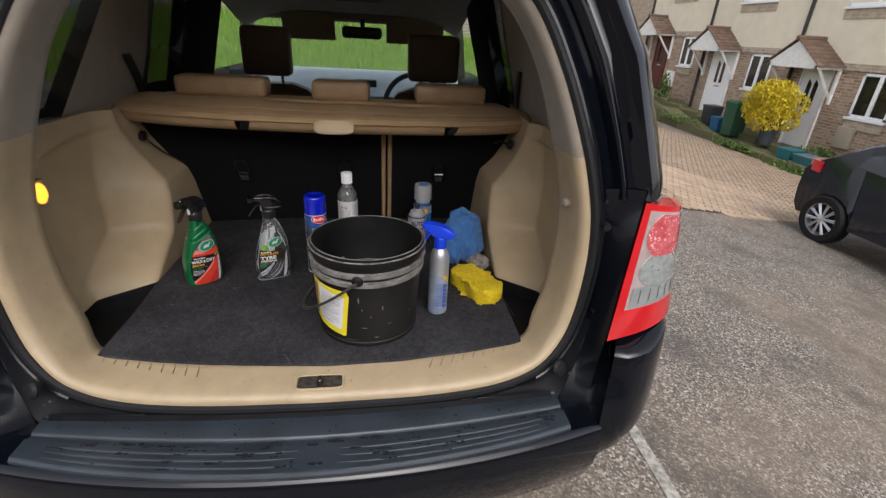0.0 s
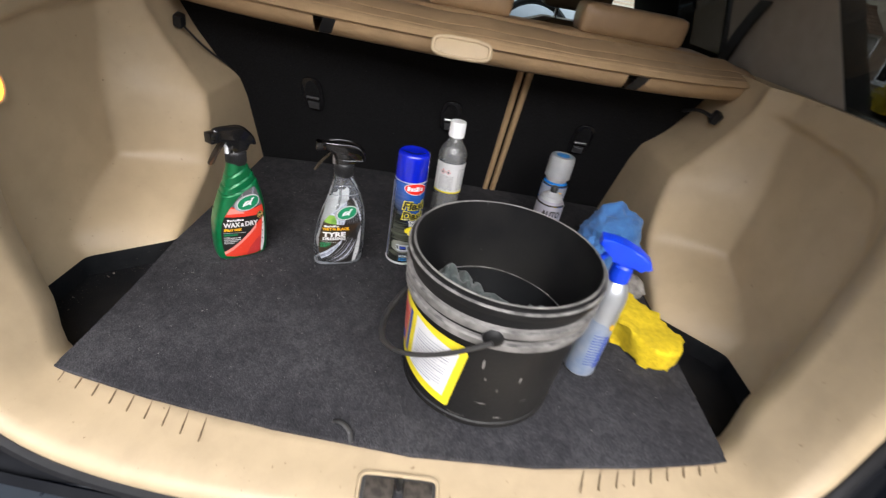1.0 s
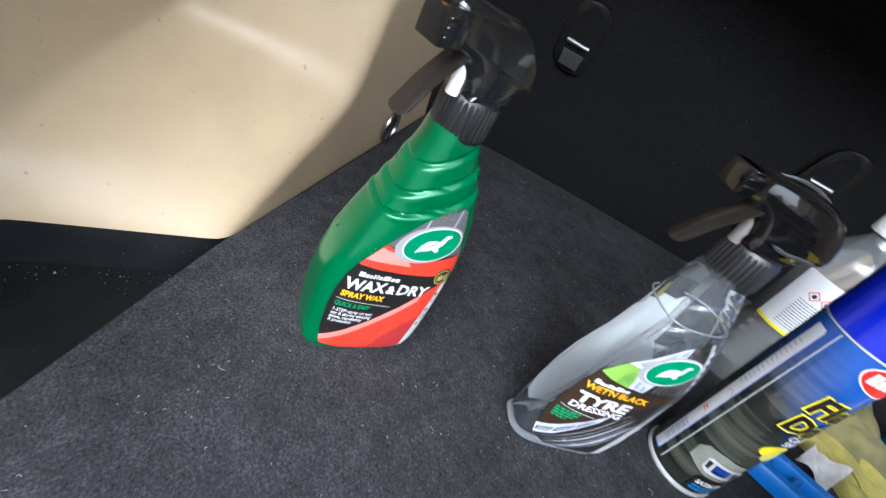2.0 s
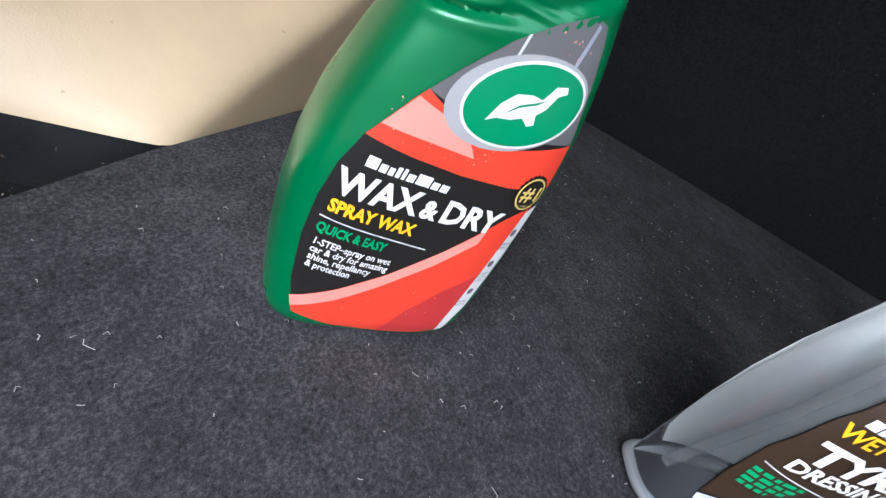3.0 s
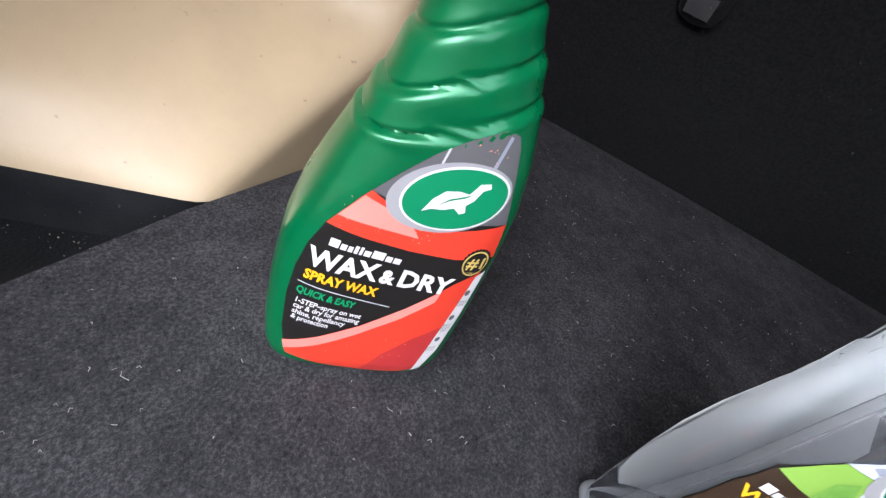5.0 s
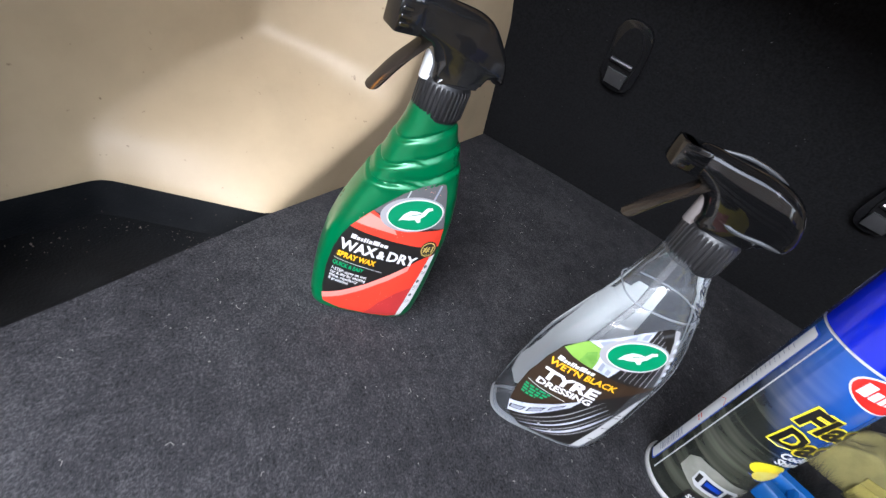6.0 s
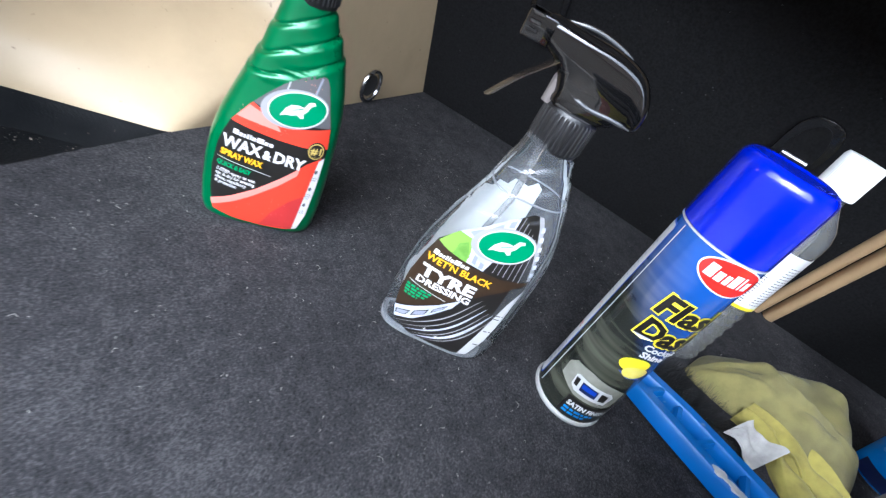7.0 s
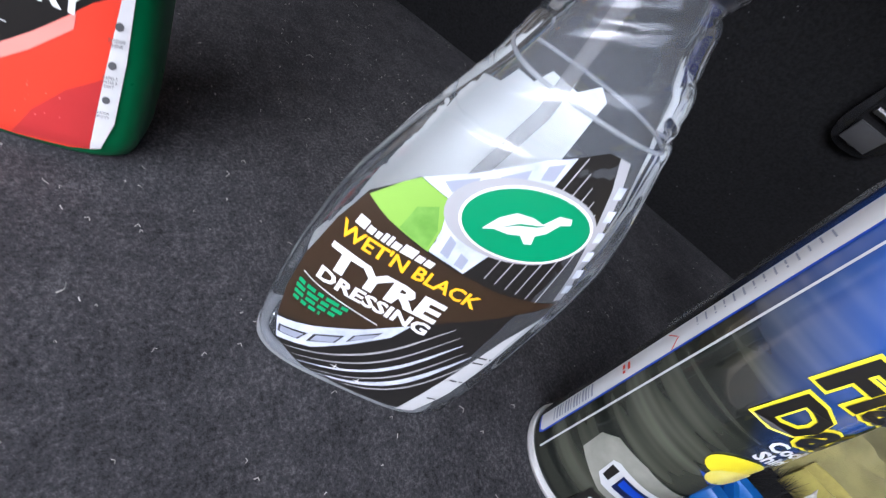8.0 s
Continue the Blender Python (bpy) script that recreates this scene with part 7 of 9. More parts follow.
part("wheel_rim", decal(bmesh.new(), [(-0.0402, 0.0318), (-0.0252, 0.0412), (-0.0090, 0.0532), (0.0050, 0.0672), (0.0016, 0.0560), (-0.0100, 0.0405), (-0.0220, 0.0275), (-0.0365, 0.0200)], on_front, 0.0005), RIM_PRINT, lab, "printed silver wheel rim")
for q in (((-0.0372, 0.0240), (-0.0285, 0.0278), (-0.0262, 0.0350), (-0.0380, 0.0290)), ((-0.0252, 0.0298), (-0.0150, 0.0378), (-0.0135, 0.0448), (-0.0240, 0.0366)), ((-0.0118, 0.0415), (-0.0040, 0.0510), (-0.0020, 0.0570), (-0.0108, 0.0472))):
    part("wheel_gap", decal(bmesh.new(), list(q), on_front, 0.0007), PRINT["black"], lab)
    mid = (sum(p[0] for p in q) / 4, sum(p[1] for p in q) / 4)
    part("wheel_spoke", decal(bmesh.new(), [(lerp(mid[0], p[0], 0.80), lerp(mid[1], p[1], 0.74)) for p in q], on_front, 0.0009), PRINT["steel"], lab)
for dx, dy, w in ((0.0, 0.0, 0.00035), (0.0050, -0.0030, 0.0003), (0.0095, -0.0062, 0.0006), (0.0142, -0.0092, 0.0003), (0.0185, -0.0110, 0.0009), (0.0235, -0.0120, 0.0003)):
    line = spline([(-0.0340 + dx, 0.0175 + dy * 0.7), (-0.0140 + dx, 0.0290 + dy), (0.0030 + dx * 0.9, 0.0460 + dy), (0.0190 + dx * 0.75, 0.0760 + dy)], 14)
    edge = []
    for n2, p in enumerate(line):
        k = w * math.sin(math.pi * (n2 + 0.6) / 14.2) * 1.3
        edge.append(((p[0] - k, max(p[1] + k * 0.8, 0.0078)), (p[0] + k, max(p[1] - k * 0.8, 0.0076))))
    part("shine_streak", decal(bmesh.new(), [e[0] for e in edge] + [e[1] for e in edge[::-1]], on_front, 0.0007), PRINT["lead"] if w < 0.0005 else RIM_PRINT, lab)
for u, v in ((-0.0090, 0.0225), (0.0030, 0.0190)):
    part("glint", decal(bmesh.new(), [(u + (0.0026 if n2 % 2 == 0 else 0.0005) * math.cos(n2 * math.pi / 4), v + (0.0026 if n2 % 2 == 0 else 0.0005) * math.sin(n2 * math.pi / 4)) for n2 in range(8)], on_front, 0.0009), PRINT["white"], lab)
part("pale_strip", decal(bmesh.new(), [(0.0205, 0.1588), (0.0242, 0.1588), (0.0292, 0.1495), (0.0358, 0.1310), (0.0403, 0.1150), (0.0418, 0.1075), (0.0395, 0.1065), (0.0362, 0.1200), (0.0310, 0.1360), (0.0255, 0.1500)], on_front, 0.0006), PRINT["lead"], lab)
bm = bmesh.new()
for n2 in range(6):
    v = 0.111 + n2 * 0.0074
    u = float(np.interp(v, [0.108, 0.120, 0.136, 0.150], [0.0398, 0.0372, 0.0322, 0.0268]))
    decal(bm, [(u, v), (u + 0.0024, v + 0.0008), (u + 0.0015, v + 0.0046), (u - 0.0010, v + 0.0038)], on_front, 0.0009)
part("tyre_wall_mark", bm, RIM_PRINT, lab)
tagged(lab.children[-1], kind="stuff")
part("white_strip", decal(bmesh.new(), [(0.0262, 0.0090), (0.0340, 0.0130), (0.0400, 0.0350), (0.0425, 0.0620), (0.0428, 0.0980), (0.0375, 0.0800), (0.0322, 0.0450)], on_front, 0.0009), PRINT["silver"], lab)
part("wheel_face", decal(bmesh.new(), [(-0.0225, 0.1236), (-0.0100, 0.1345), (0.0040, 0.1482), (0.0105, 0.1530), (0.0105, 0.1180), (0.0062, 0.1010), (-0.0084, 0.1024), (-0.0079, 0.1072), (-0.0122, 0.1227)], on_front, 0.0005), RIM_PRINT, lab, "printed silver wheel spokes")
for q in (((-0.0165, 0.1268), (-0.0085, 0.1338), (-0.0078, 0.1290), (-0.0130, 0.1250)), ((-0.0040, 0.1372), (0.0020, 0.1436), (0.0028, 0.1395), (-0.0025, 0.1345)), ((0.0052, 0.1470), (0.0088, 0.1500), (0.0092, 0.1440), (0.0058, 0.1425)),
          ((-0.0052, 0.1120), (-0.0022, 0.1105), (-0.0012, 0.1035), (-0.0046, 0.1042)), ((0.0012, 0.1080), (0.0046, 0.1070), (0.0050, 0.1022), (0.0016, 0.1026))):
    part("wheel_gap", decal(bmesh.new(), list(q), on_front, 0.0007), PRINT["steel"], lab)
for n2 in range(6):
    u = 0.0128 + n2 * 0.0042
    part("tread_line", decal(bmesh.new(), [(u, 0.1035), (u + 0.0004, 0.1035), (u - 0.0008 * n2 + 0.0004, 0.1545 - 0.0032 * n2), (u - 0.0008 * n2, 0.1545 - 0.0032 * n2)], on_front, 0.0006), PRINT["lead"], lab)
part("green_field", decal(bmesh.new(), [(-0.0335, 0.1070), (-0.0079, 0.1022), (-0.0086, 0.1120), (-0.0122, 0.1227), (-0.0225, 0.1236), (-0.0262, 0.1190)], on_front, 0.0008), PRINT["lime"], lab)
part("leaf_shade", decal(bmesh.new(), [(-0.0200, 0.1050), (-0.0090, 0.1030), (-0.0094, 0.1110), (-0.0135, 0.1190), (-0.0190, 0.1150)], on_front, 0.0010), surface("print_leaf", (0.10, 0.24, 0.035), 0.4, second=(0.16, 0.32, 0.06), scale=180), lab)
part("band", decal(bmesh.new(), BAND, on_front, 0.0009), PRINT["brown"], lab, "dark brown band")
emblem(lab, on_front, 0.0116, 0.1279, 0.86, 0.34)
name_bars(lab, (-0.0326, 0.0968), 0.0292, 0.0042, 0.0, on_front, 0.0012)
part("lettering", lettering(bmesh.new(), "WET'N BLACK", 0.0086, (-0.0355, 0.0895), on_front, 0.0012, 0.0002, 0.0, width=0.0535), PRINT["yellow"], lab, "amber printed words")
part("lettering", lettering(bmesh.new(), "TYRE", 0.0146, (-0.0348, 0.0750), on_front, 0.0017, 0.0006, 0.0, width=0.0450), PRINT["white"], lab, "white printed word")
part("lettering", lettering(bmesh.new(), "DRESSING", 0.0088, (-0.0352, 0.0670), on_front, 0.0015, 0.0003, -0.012, width=0.0458), PRINT["white"], lab, "white printed word")
part("rule", decal(bmesh.new(), [(-0.0392, 0.0646), (-0.0060, 0.0602), (-0.0060, 0.0596), (-0.0392, 0.0640)], on_front, 0.0012), PRINT["silver"], lab)
bm = bmesh.new()
bars(bm, [(-0.0394, -0.0173, 0.0586, 0.0020), (-0.0394, -0.0195, 0.0555, 0.0020), (-0.0390, -0.0215, 0.0524, 0.0020), (-0.0385, -0.0265, 0.0493, 0.0020)], on_front, 0.0012)
part("small_print", bm, PRINT["mint"], lab)
bm = bmesh.new()
bars(bm, [(0.035, 0.041, 0.066, 0.001), (0.035, 0.041, 0.062, 0.001), (0.034, 0.040, 0.046, 0.001), (0.033, 0.039, 0.028, 0.001)], on_front, 0.0012)
part("small_print", bm, PRINT["black"], lab)
def level_ring(z, inset):
    ring = []
    for i in range(40):
        t = 2 * math.pi * i / 40
        c2, s2 = math.cos(t), math.sin(t)
        a = float(np.interp(z, BODY_Z, BODY_R if c2 > 0 else BODY_L)) - inset
        b = float(np.interp(z, BODY_Z, BODY_B)) - inset
        ring.append((math.copysign(abs(c2) ** (2 / body_power(z)), c2) * a, math.copysign(abs(s2) ** (2 / body_power(z)), s2) * b, z))
    return ring


part("liquid_level", tube(bmesh.new(), level_ring(0.163, 0.002), 0.0007, 6, True), milky("liquid_edge", (0.8, 0.8, 0.8), (0.85, 0.86, 0.88), 0.35, 1.3), tyre, "rim of the clear liquid")
for o in tyre.children:
    if o.name.startswith("body"):
        o.visible_shadow = False


# tall aerosol with a blue cap
def on_can(r):
    return lambda u, v, lift: ((r + lift) * math.sin(u / r), -(r + lift) * math.cos(u / r), v)


BRIGHT = surface("bright_steel", (0.78, 0.78, 0.77), 0.32, metal=0.6, var=0.08)
can = thing("aerosol_can", "tall black and blue aerosol can with a bright blue cap", "aerosol can", (-0.055, 0.4215, 0.0), 25.0, "bottles on the boot mat")
R = 0.0328


def can_print():
    """Printed steel: near-black with soft olive beams round it, going over into blue."""
    m = surface("printed_can", (0.020, 0.023, 0.019), 0.2, metal=0.25, coat=0.8)
    n, k = m.node_tree.nodes, m.node_tree.links
    b = n["Principled BSDF"]
    tc, mp, nz, rr, mx = (n.new("ShaderNodeTexCoord"), n.new("ShaderNodeMapping"), n.new("ShaderNodeTexNoise"), n.new("ShaderNodeMapRange"), n.new("ShaderNodeMix"))
    mp.inputs["Scale"].default_value = (6, 6, 95)
    mp.inputs["Rotation"].default_value = (0, 0.35, 0)
    k.new(tc.outputs["Object"], mp.inputs["Vector"])
    k.new(mp.outputs[0], nz.inputs["Vector"])
    nz.inputs["Scale"].default_value, nz.inputs["Detail"].default_value = 1.0, 2
    rr.inputs["From Min"].default_value, rr.inputs["From Max"].default_value = 0.45, 0.72
    k.new(nz.outputs["Fac"], rr.inputs["Value"])
    mx.data_type = "RGBA"
    mx.inputs["A"].default_value, mx.inputs["B"].default_value = (0.014, 0.016, 0.013, 1), (0.105, 0.11, 0.082, 1)
    k.new(rr.outputs[0], mx.inputs["Factor"])
    sp, lean, fade, blue = n.new("ShaderNodeSeparateXYZ"), n.new("ShaderNodeMath"), n.new("ShaderNodeMapRange"), n.new("ShaderNodeMix")
    k.new(tc.outputs["Object"], sp.inputs[0])
    lean.operation = "MULTIPLY_ADD"
    lean.inputs[1].default_value = 1.25
    k.new(sp.outputs["X"], lean.inputs[0])
    k.new(sp.outputs["Z"], lean.inputs[2])
    fade.inputs["From Min"].default_value, fade.inputs["From Max"].default_value = 0.085, 0.150
    k.new(lean.outputs[0], fade.inputs["Value"])
    blue.data_type = "RGBA"
    blue.inputs["B"].default_value = (0.018, 0.085, 0.36, 1)
    k.new(fade.outputs[0], blue.inputs["Factor"])
    k.new(mx.outputs["Result"], blue.inputs["A"])
    k.new(blue.outputs["Result"], b.inputs["Base Color"])
    return m


CAN_SIDE = can_print()
bm = bmesh.new()
lathe(bm, [(R - 0.003, 0.002), (R, 0.0045), (R, 0.189), (R - 0.001, 0.192), (R - 0.006, 0.197), (R - 0.012, 0.198)], 64)
lab = part("body", bm, CAN_SIDE, can, "black and blue printed steel can")
lab.scale = (1, 1, 1.038)
bm = bmesh.new()
lathe(bm, [(R - 0.002, 0.0), (R + 0.0010, 0.0006), (R + 0.0018, 0.0028), (R + 0.0010, 0.0050), (R - 0.001, 0.0056)], 64, caps=(True, False))
part("base_rim", bm, BRIGHT, can, "bright steel base rim")
bm = bmesh.new()
lathe(bm, [(R - 0.001, 0.1965), (R + 0.0003, 0.1967), (R + 0.0003, 0.1978), (R - 0.001, 0.1983)], 64, caps=(False, False))
part("top_rim", bm, BRIGHT, can)
BLUE_CAP = surface("bright_blue_plastic", (0.004, 0.014, 0.46), 0.2, var=0.15, scale=30, coat=0.6, rvar=0.06)
bm = bmesh.new()
lathe(bm, [(R - 0.003, 0.1985), (R + 0.0002, 0.1988), (R - 0.0002, 0.246), (R - 0.0008, 0.2505), (R - 0.0032, 0.2542), (R - 0.0070, 0.2556), (R - 0.0100, 0.2552), (R - 0.0112, 0.2545), (0.006, 0.2545)], 64)
part("cap", bm, BLUE_CAP, can, "bright blue plastic cap")
wrap = on_can(R)
part("pale_line", decal(bmesh.new(), [(-0.0480, 0.010), (-0.0470, 0.010), (-0.0470, 0.188), (-0.0480, 0.188)], wrap, 0.0003, 0.003), PRINT["silver"], lab)
part("panel_edge", decal(bmesh.new(), [(-0.0660, 0.010), (-0.0550, 0.010), (-0.0538, 0.013), (-0.0538, 0.181), (-0.0550, 0.1840), (-0.0660, 0.1840)], wrap, 0.0003, 0.003), PRINT["blue"], lab)
part("white_panel", decal(bmesh.new(), [(-0.0655, 0.0115), (-0.0558, 0.0115), (-0.0546, 0.0135), (-0.0546, 0.180), (-0.0558, 0.1825), (-0.0655, 0.1825)], wrap, 0.0005, 0.003), PRINT["white"], lab, "white side panel of small print")
bm = bmesh.new()
for i in range(14):
    w = 0.0012 if i % 3 else 0.0007
    decal(bm, [(-0.0640, 0.022 + i * 0.0021), (-0.0562, 0.022 + i * 0.0021), (-0.0562, 0.022 + w + i * 0.0021), (-0.0640, 0.022 + w + i * 0.0021)], wrap, 0.0007, 0.01)
bars(bm, [(-0.0640, -0.0590, v, 0.0007) for v in np.arange(0.110, 0.168, 0.0042)], wrap, 0.0007)
part("small_print", bm, PRINT["steel"], lab)
bm = bmesh.new()
for p in (((-0.0635, 0.0960), (-0.0590, 0.1005), (-0.0598, 0.1005), (-0.0635, 0.0968)), ((-0.0590, 0.1005), (-0.0545, 0.0960), (-0.0545, 0.0968), (-0.0590, 0.1013))):
    decal(bm, list(p), wrap, 0.0008, 0.01)
bars(bm, [(-0.0630, -0.0575, 0.0700, 0.0014), (-0.0630, -0.0585, 0.0730, 0.0014)], wrap, 0.0008)
part("red_print", bm, PRINT["red"], lab)
part("red_oval", decal(bmesh.new(), ellipse(0.0010, 0.1782, 0.0245, 0.0125, 36, -0.06), wrap, 0.0006, 0.003), PRINT["white"], lab)
part("red_oval", decal(bmesh.new(), ellipse(0.0010, 0.1782, 0.0233, 0.0114, 36, -0.06), wrap, 0.0008, 0.003), surface("print_bright_red", (0.65, 0.02, 0.015), 0.25, var=0.1, coat=0.5), lab, "red oval badge")
for u, w, h in ((-0.0140, 0.0058, 0.0095), (-0.0070, 0.0046, 0.0070), (-0.0010, 0.0034, 0.0070), (0.0036, 0.0056, 0.0095), (0.0106, 0.0018, 0.0098), (0.0140, 0.0046, 0.0068)):
    part("maker_bar", decal(bmesh.new(), [(u - 0.0035, 0.1742), (u + w - 0.0035, 0.1742), (u + w - 0.0030, 0.1742 + h), (u - 0.0030, 0.1742 + h)], wrap, 0.0010, 0.01), PRINT["white"], lab, "white bar where the maker's name stands")
for w, u, v, ww in (("Flash", -0.0228, 0.1336, 0.054), ("Dash", -0.0218, 0.1112, 0.050)):
    part("lettering", lettering(bmesh.new(), w, 0.0238, (u, v), wrap, 0.0006, 0.0020, 0.0, 1.0, 0.12, ww), PRINT["sun"], lab, "yellow outlined words")
    part("lettering", lettering(bmesh.new(), w, 0.0238, (u, v), wrap, 0.0009, 0.0009, 0.0, 1.0, 0.12, ww), PRINT["black"], lab)
for w, u, v, ww in (("Cockpit", -0.0070, 0.1030, 0.029), ("Shine", -0.0050, 0.0958, 0.020)):
    part("lettering", lettering(bmesh.new(), w, 0.0078, (u, v), wrap, 0.0008, 0.0003, 0.0, 1.0, 0.0, ww), PRINT["white"], lab, "white printed words")
part("lemon", decal(bmesh.new(), ellipse(-0.0010, 0.0862, 0.0118, 0.0072, 24, 0.25), wrap, 0.0007, 0.003), PRINT["sun"], lab)
part("lemon", decal(bmesh.new(), ellipse(0.0042, 0.0790, 0.0100, 0.0064, 24, 0.2), wrap, 0.0009, 0.003), surface("print_lemon", (0.78, 0.70, 0.18), 0.3, second=(0.74, 0.60, 0.06), scale=120), lab)
part("leaf", decal(bmesh.new(), [(-0.0080, 0.0760), (0.0020, 0.0710), (0.0140, 0.0725), (0.0060, 0.0770)], wrap, 0.0006, 0.003), PRINT["blue"], lab)
GLOW = surface("print_dash_glow", (0.34, 0.34, 0.29), 0.25, second=(0.16, 0.165, 0.14), scale=45, coat=0.6, metal=0.2)
part("dash_picture", decal(bmesh.new(), [(-0.0372, 0.0370), (-0.0384, 0.0500), (-0.0330, 0.0570), (-0.0180, 0.0590), (0.0060, 0.0560), (0.0260, 0.0490), (0.0300, 0.0360), (0.0100, 0.0300), (-0.0180, 0.0300)], wrap, 0.0005, 0.003), GLOW, lab, "printed picture of a dashboard")
part("dash_console", decal(bmesh.new(), [(-0.0265, 0.0480), (-0.0240, 0.0500), (0.0060, 0.0490), (0.0100, 0.0450), (0.0080, 0.0345), (-0.0200, 0.0340), (-0.0250, 0.0375)], wrap, 0.0007, 0.003), PRINT["silver"], lab)
for q, ink in ((((-0.0188, 0.0468), (-0.0040, 0.0466), (-0.0030, 0.0376), (-0.0172, 0.0374)), "navy"), (((-0.0176, 0.0455), (-0.0052, 0.0453), (-0.0046, 0.0412), (-0.0168, 0.0410)), "blue"),
               (((-0.0252, 0.0465), (-0.0214, 0.0470), (-0.0202, 0.0386), (-0.0236, 0.0386)), "black"), (((-0.0014, 0.0466), (0.0050, 0.0456), (0.0060, 0.0378), (0.0000, 0.0374)), "black")):
    part("dash_panel", decal(bmesh.new(), list(q), wrap, 0.0011 if ink == "blue" else 0.0009, 0.003), PRINT[ink], lab)
part("navy_field", decal(bmesh.new(), [(-0.0200, 0.0080), (0.0300, 0.0080), (0.0300, 0.0275), (-0.0200, 0.0285)], wrap, 0.0008, 0.003), PRINT["black"], lab)
part("lettering", lettering(bmesh.new(), "SATIN FINISH", 0.0068, (-0.0172, 0.0195), wrap, 0.0012, 0.0003, 0.0, 1.0, 0.0, 0.036), PRINT["white"], lab)
bm = bmesh.new()
bars(bm, [(-0.017, 0.010, 0.0145, 0.0024), (-0.017, 0.004, 0.0105, 0.0024)], wrap, 0.0011)
part("small_print", bm, PRINT["sky"], lab)

# clear round bottle with a white cap and a label of small print
flask = thing("bottle", "clear plastic bottle with a white cap and a white hazard label", "bottle", (0.029, 0.626, 0.0), 0.0, "bottles on the boot mat")
bm = bmesh.new()
prof = [(0.030, 0.0), (0.0335, 0.003), (0.0345, 0.010)]
for i in range(22):
    z = 0.014 + i * 0.0035
    prof.append((0.0345 - (0.0015 if i % 4 < 2 else 0), z))
prof += [(0.0345, 0.095), (0.0345, 0.170), (0.0350, 0.180), (0.0340, 0.192), (0.0295, 0.204), (0.0205, 0.216), (0.0150, 0.224), (0.0140, 0.236), (0.0115, 0.238)]
lathe(bm, prof, 48)
part("body", bm, milky("thin_clear_bottle", (0.955, 0.97, 0.965), (0.80, 0.82, 0.82), 0.22, 1.6), flask, "clear ribbed plastic bottle", sharp=60).visible_shadow = False
bm = bmesh.new()
ribbed(bm, [(0.0165, 0.231, 0), (0.0183, 0.232, 0), (0.0185, 0.234, 1), (0.0185, 0.264, 1), (0.0183, 0.266, 0), (0.0170, 0.2685, 0), (0.008, 0.269, 0)], 48, 0.0006)
part("cap", bm, WHITE, flask, "white ribbed screw cap")
wrap = on_can(0.0348)
lab = part("label", decal(bmesh.new(), [(-0.044, 0.098), (0.062, 0.098), (0.062, 0.172), (-0.044, 0.172)], wrap, 0.0002, 0.003), PRINT["white"], flask, "white label with hazard diamonds")
bm = bmesh.new()
bars(bm, [(-0.026, 0.010, v, 0.0010) for v in np.arange(0.104, 0.140, 0.0032)] + [(0.02, 0.056, v, 0.0010) for v in np.arange(0.104, 0.160, 0.0036)], wrap, 0.0005)
part("small_print", bm, PRINT["grey"], lab)
for u in (-0.018, -0.004):
    bm = bmesh.new()
    decal(bm, [(u, 0.1430), (u + 0.0065, 0.1500), (u, 0.1570), (u - 0.0065, 0.1500)], wrap, 0.0005, 0.004)
    part("hazard_mark", bm, PRINT["red"], lab)
    bm = bmesh.new()
    decal(bm, [(u, 0.1445), (u + 0.0051, 0.1500), (u, 0.1555), (u - 0.0051, 0.1500)], wrap, 0.0007, 0.004)
    part("hazard_mark", bm, PRINT["white"], lab)
    part("hazard_mark", decal(bmesh.new(), ellipse(u, 0.150, 0.0022, 0.0026, 12), wrap, 0.0009, 0.004), PRINT["black"], lab)
part("yellow_edge", decal(bmesh.new(), [(-0.044, 0.095), (0.062, 0.095), (0.062, 0.099), (-0.044, 0.099)], wrap, 0.0006, 0.003), PRINT["sun"], lab)


# two shorter aerosols
def short_can(label, at, turn, r, h, side, top, top_r, cap_label):
    c = thing("aerosol_can", label, "aerosol can", at, turn, "bottles on the boot mat")
    bm = bmesh.new()
    lathe(bm, [(r - 0.003, 0.003), (r, 0.005), (r, h), (r - 0.002, h + 0.004), (r - 0.010, h + 0.011)], 48)
    part("body", bm, side, c)
    bm = bmesh.new()
    lathe(bm, [(r - 0.002, 0.0), (r + 0.0008, 0.001), (r + 0.0008, 0.004), (r - 0.001, 0.005)], 48)
    part("base_rim", bm, CHROME, c)
    bm = bmesh.new()
    lathe(bm, [(r - 0.001, h), (r + 0.0008, h + 0.0006), (r + 0.0008, h + 0.003), (r - 0.001, h + 0.0038)], 48)
    part("top_rim", bm, CHROME, c)
    bm = bmesh.new()
    lathe(bm, [(a, h + b) for a, b in top_r], 40)
    part("cap", bm, top, c, cap_label)
    return c


BLUE_CAN = surface("blue_printed_can", (0.01, 0.16, 0.50), 0.25, var=0.2, scale=30, coat=0.6)
SILVER_CAN = surface("silver_printed_can", (0.36, 0.35, 0.40), 0.32, var=0.12, scale=40, metal=0.5, coat=0.3)
SILVER_CAP = surface("silver_plastic_cap", (0.42, 0.43, 0.44), 0.35, var=0.15, scale=30, metal=0.3)
c = short_can("bright blue aerosol can with a silver-grey cap", (0.300, 0.645, 0.0), 0, 0.0325, 0.150, BLUE_CAN, SILVER_CAP, [(0.0255, 0.006), (0.0262, 0.018), (0.0318, 0.019), (0.0312, 0.066), (0.029, 0.0735), (0.020, 0.0750), (0.019, 0.0738), (0.0, 0.0738)], "silver-grey plastic cap")
wrap = on_can(0.0325)
bm = bmesh.new()
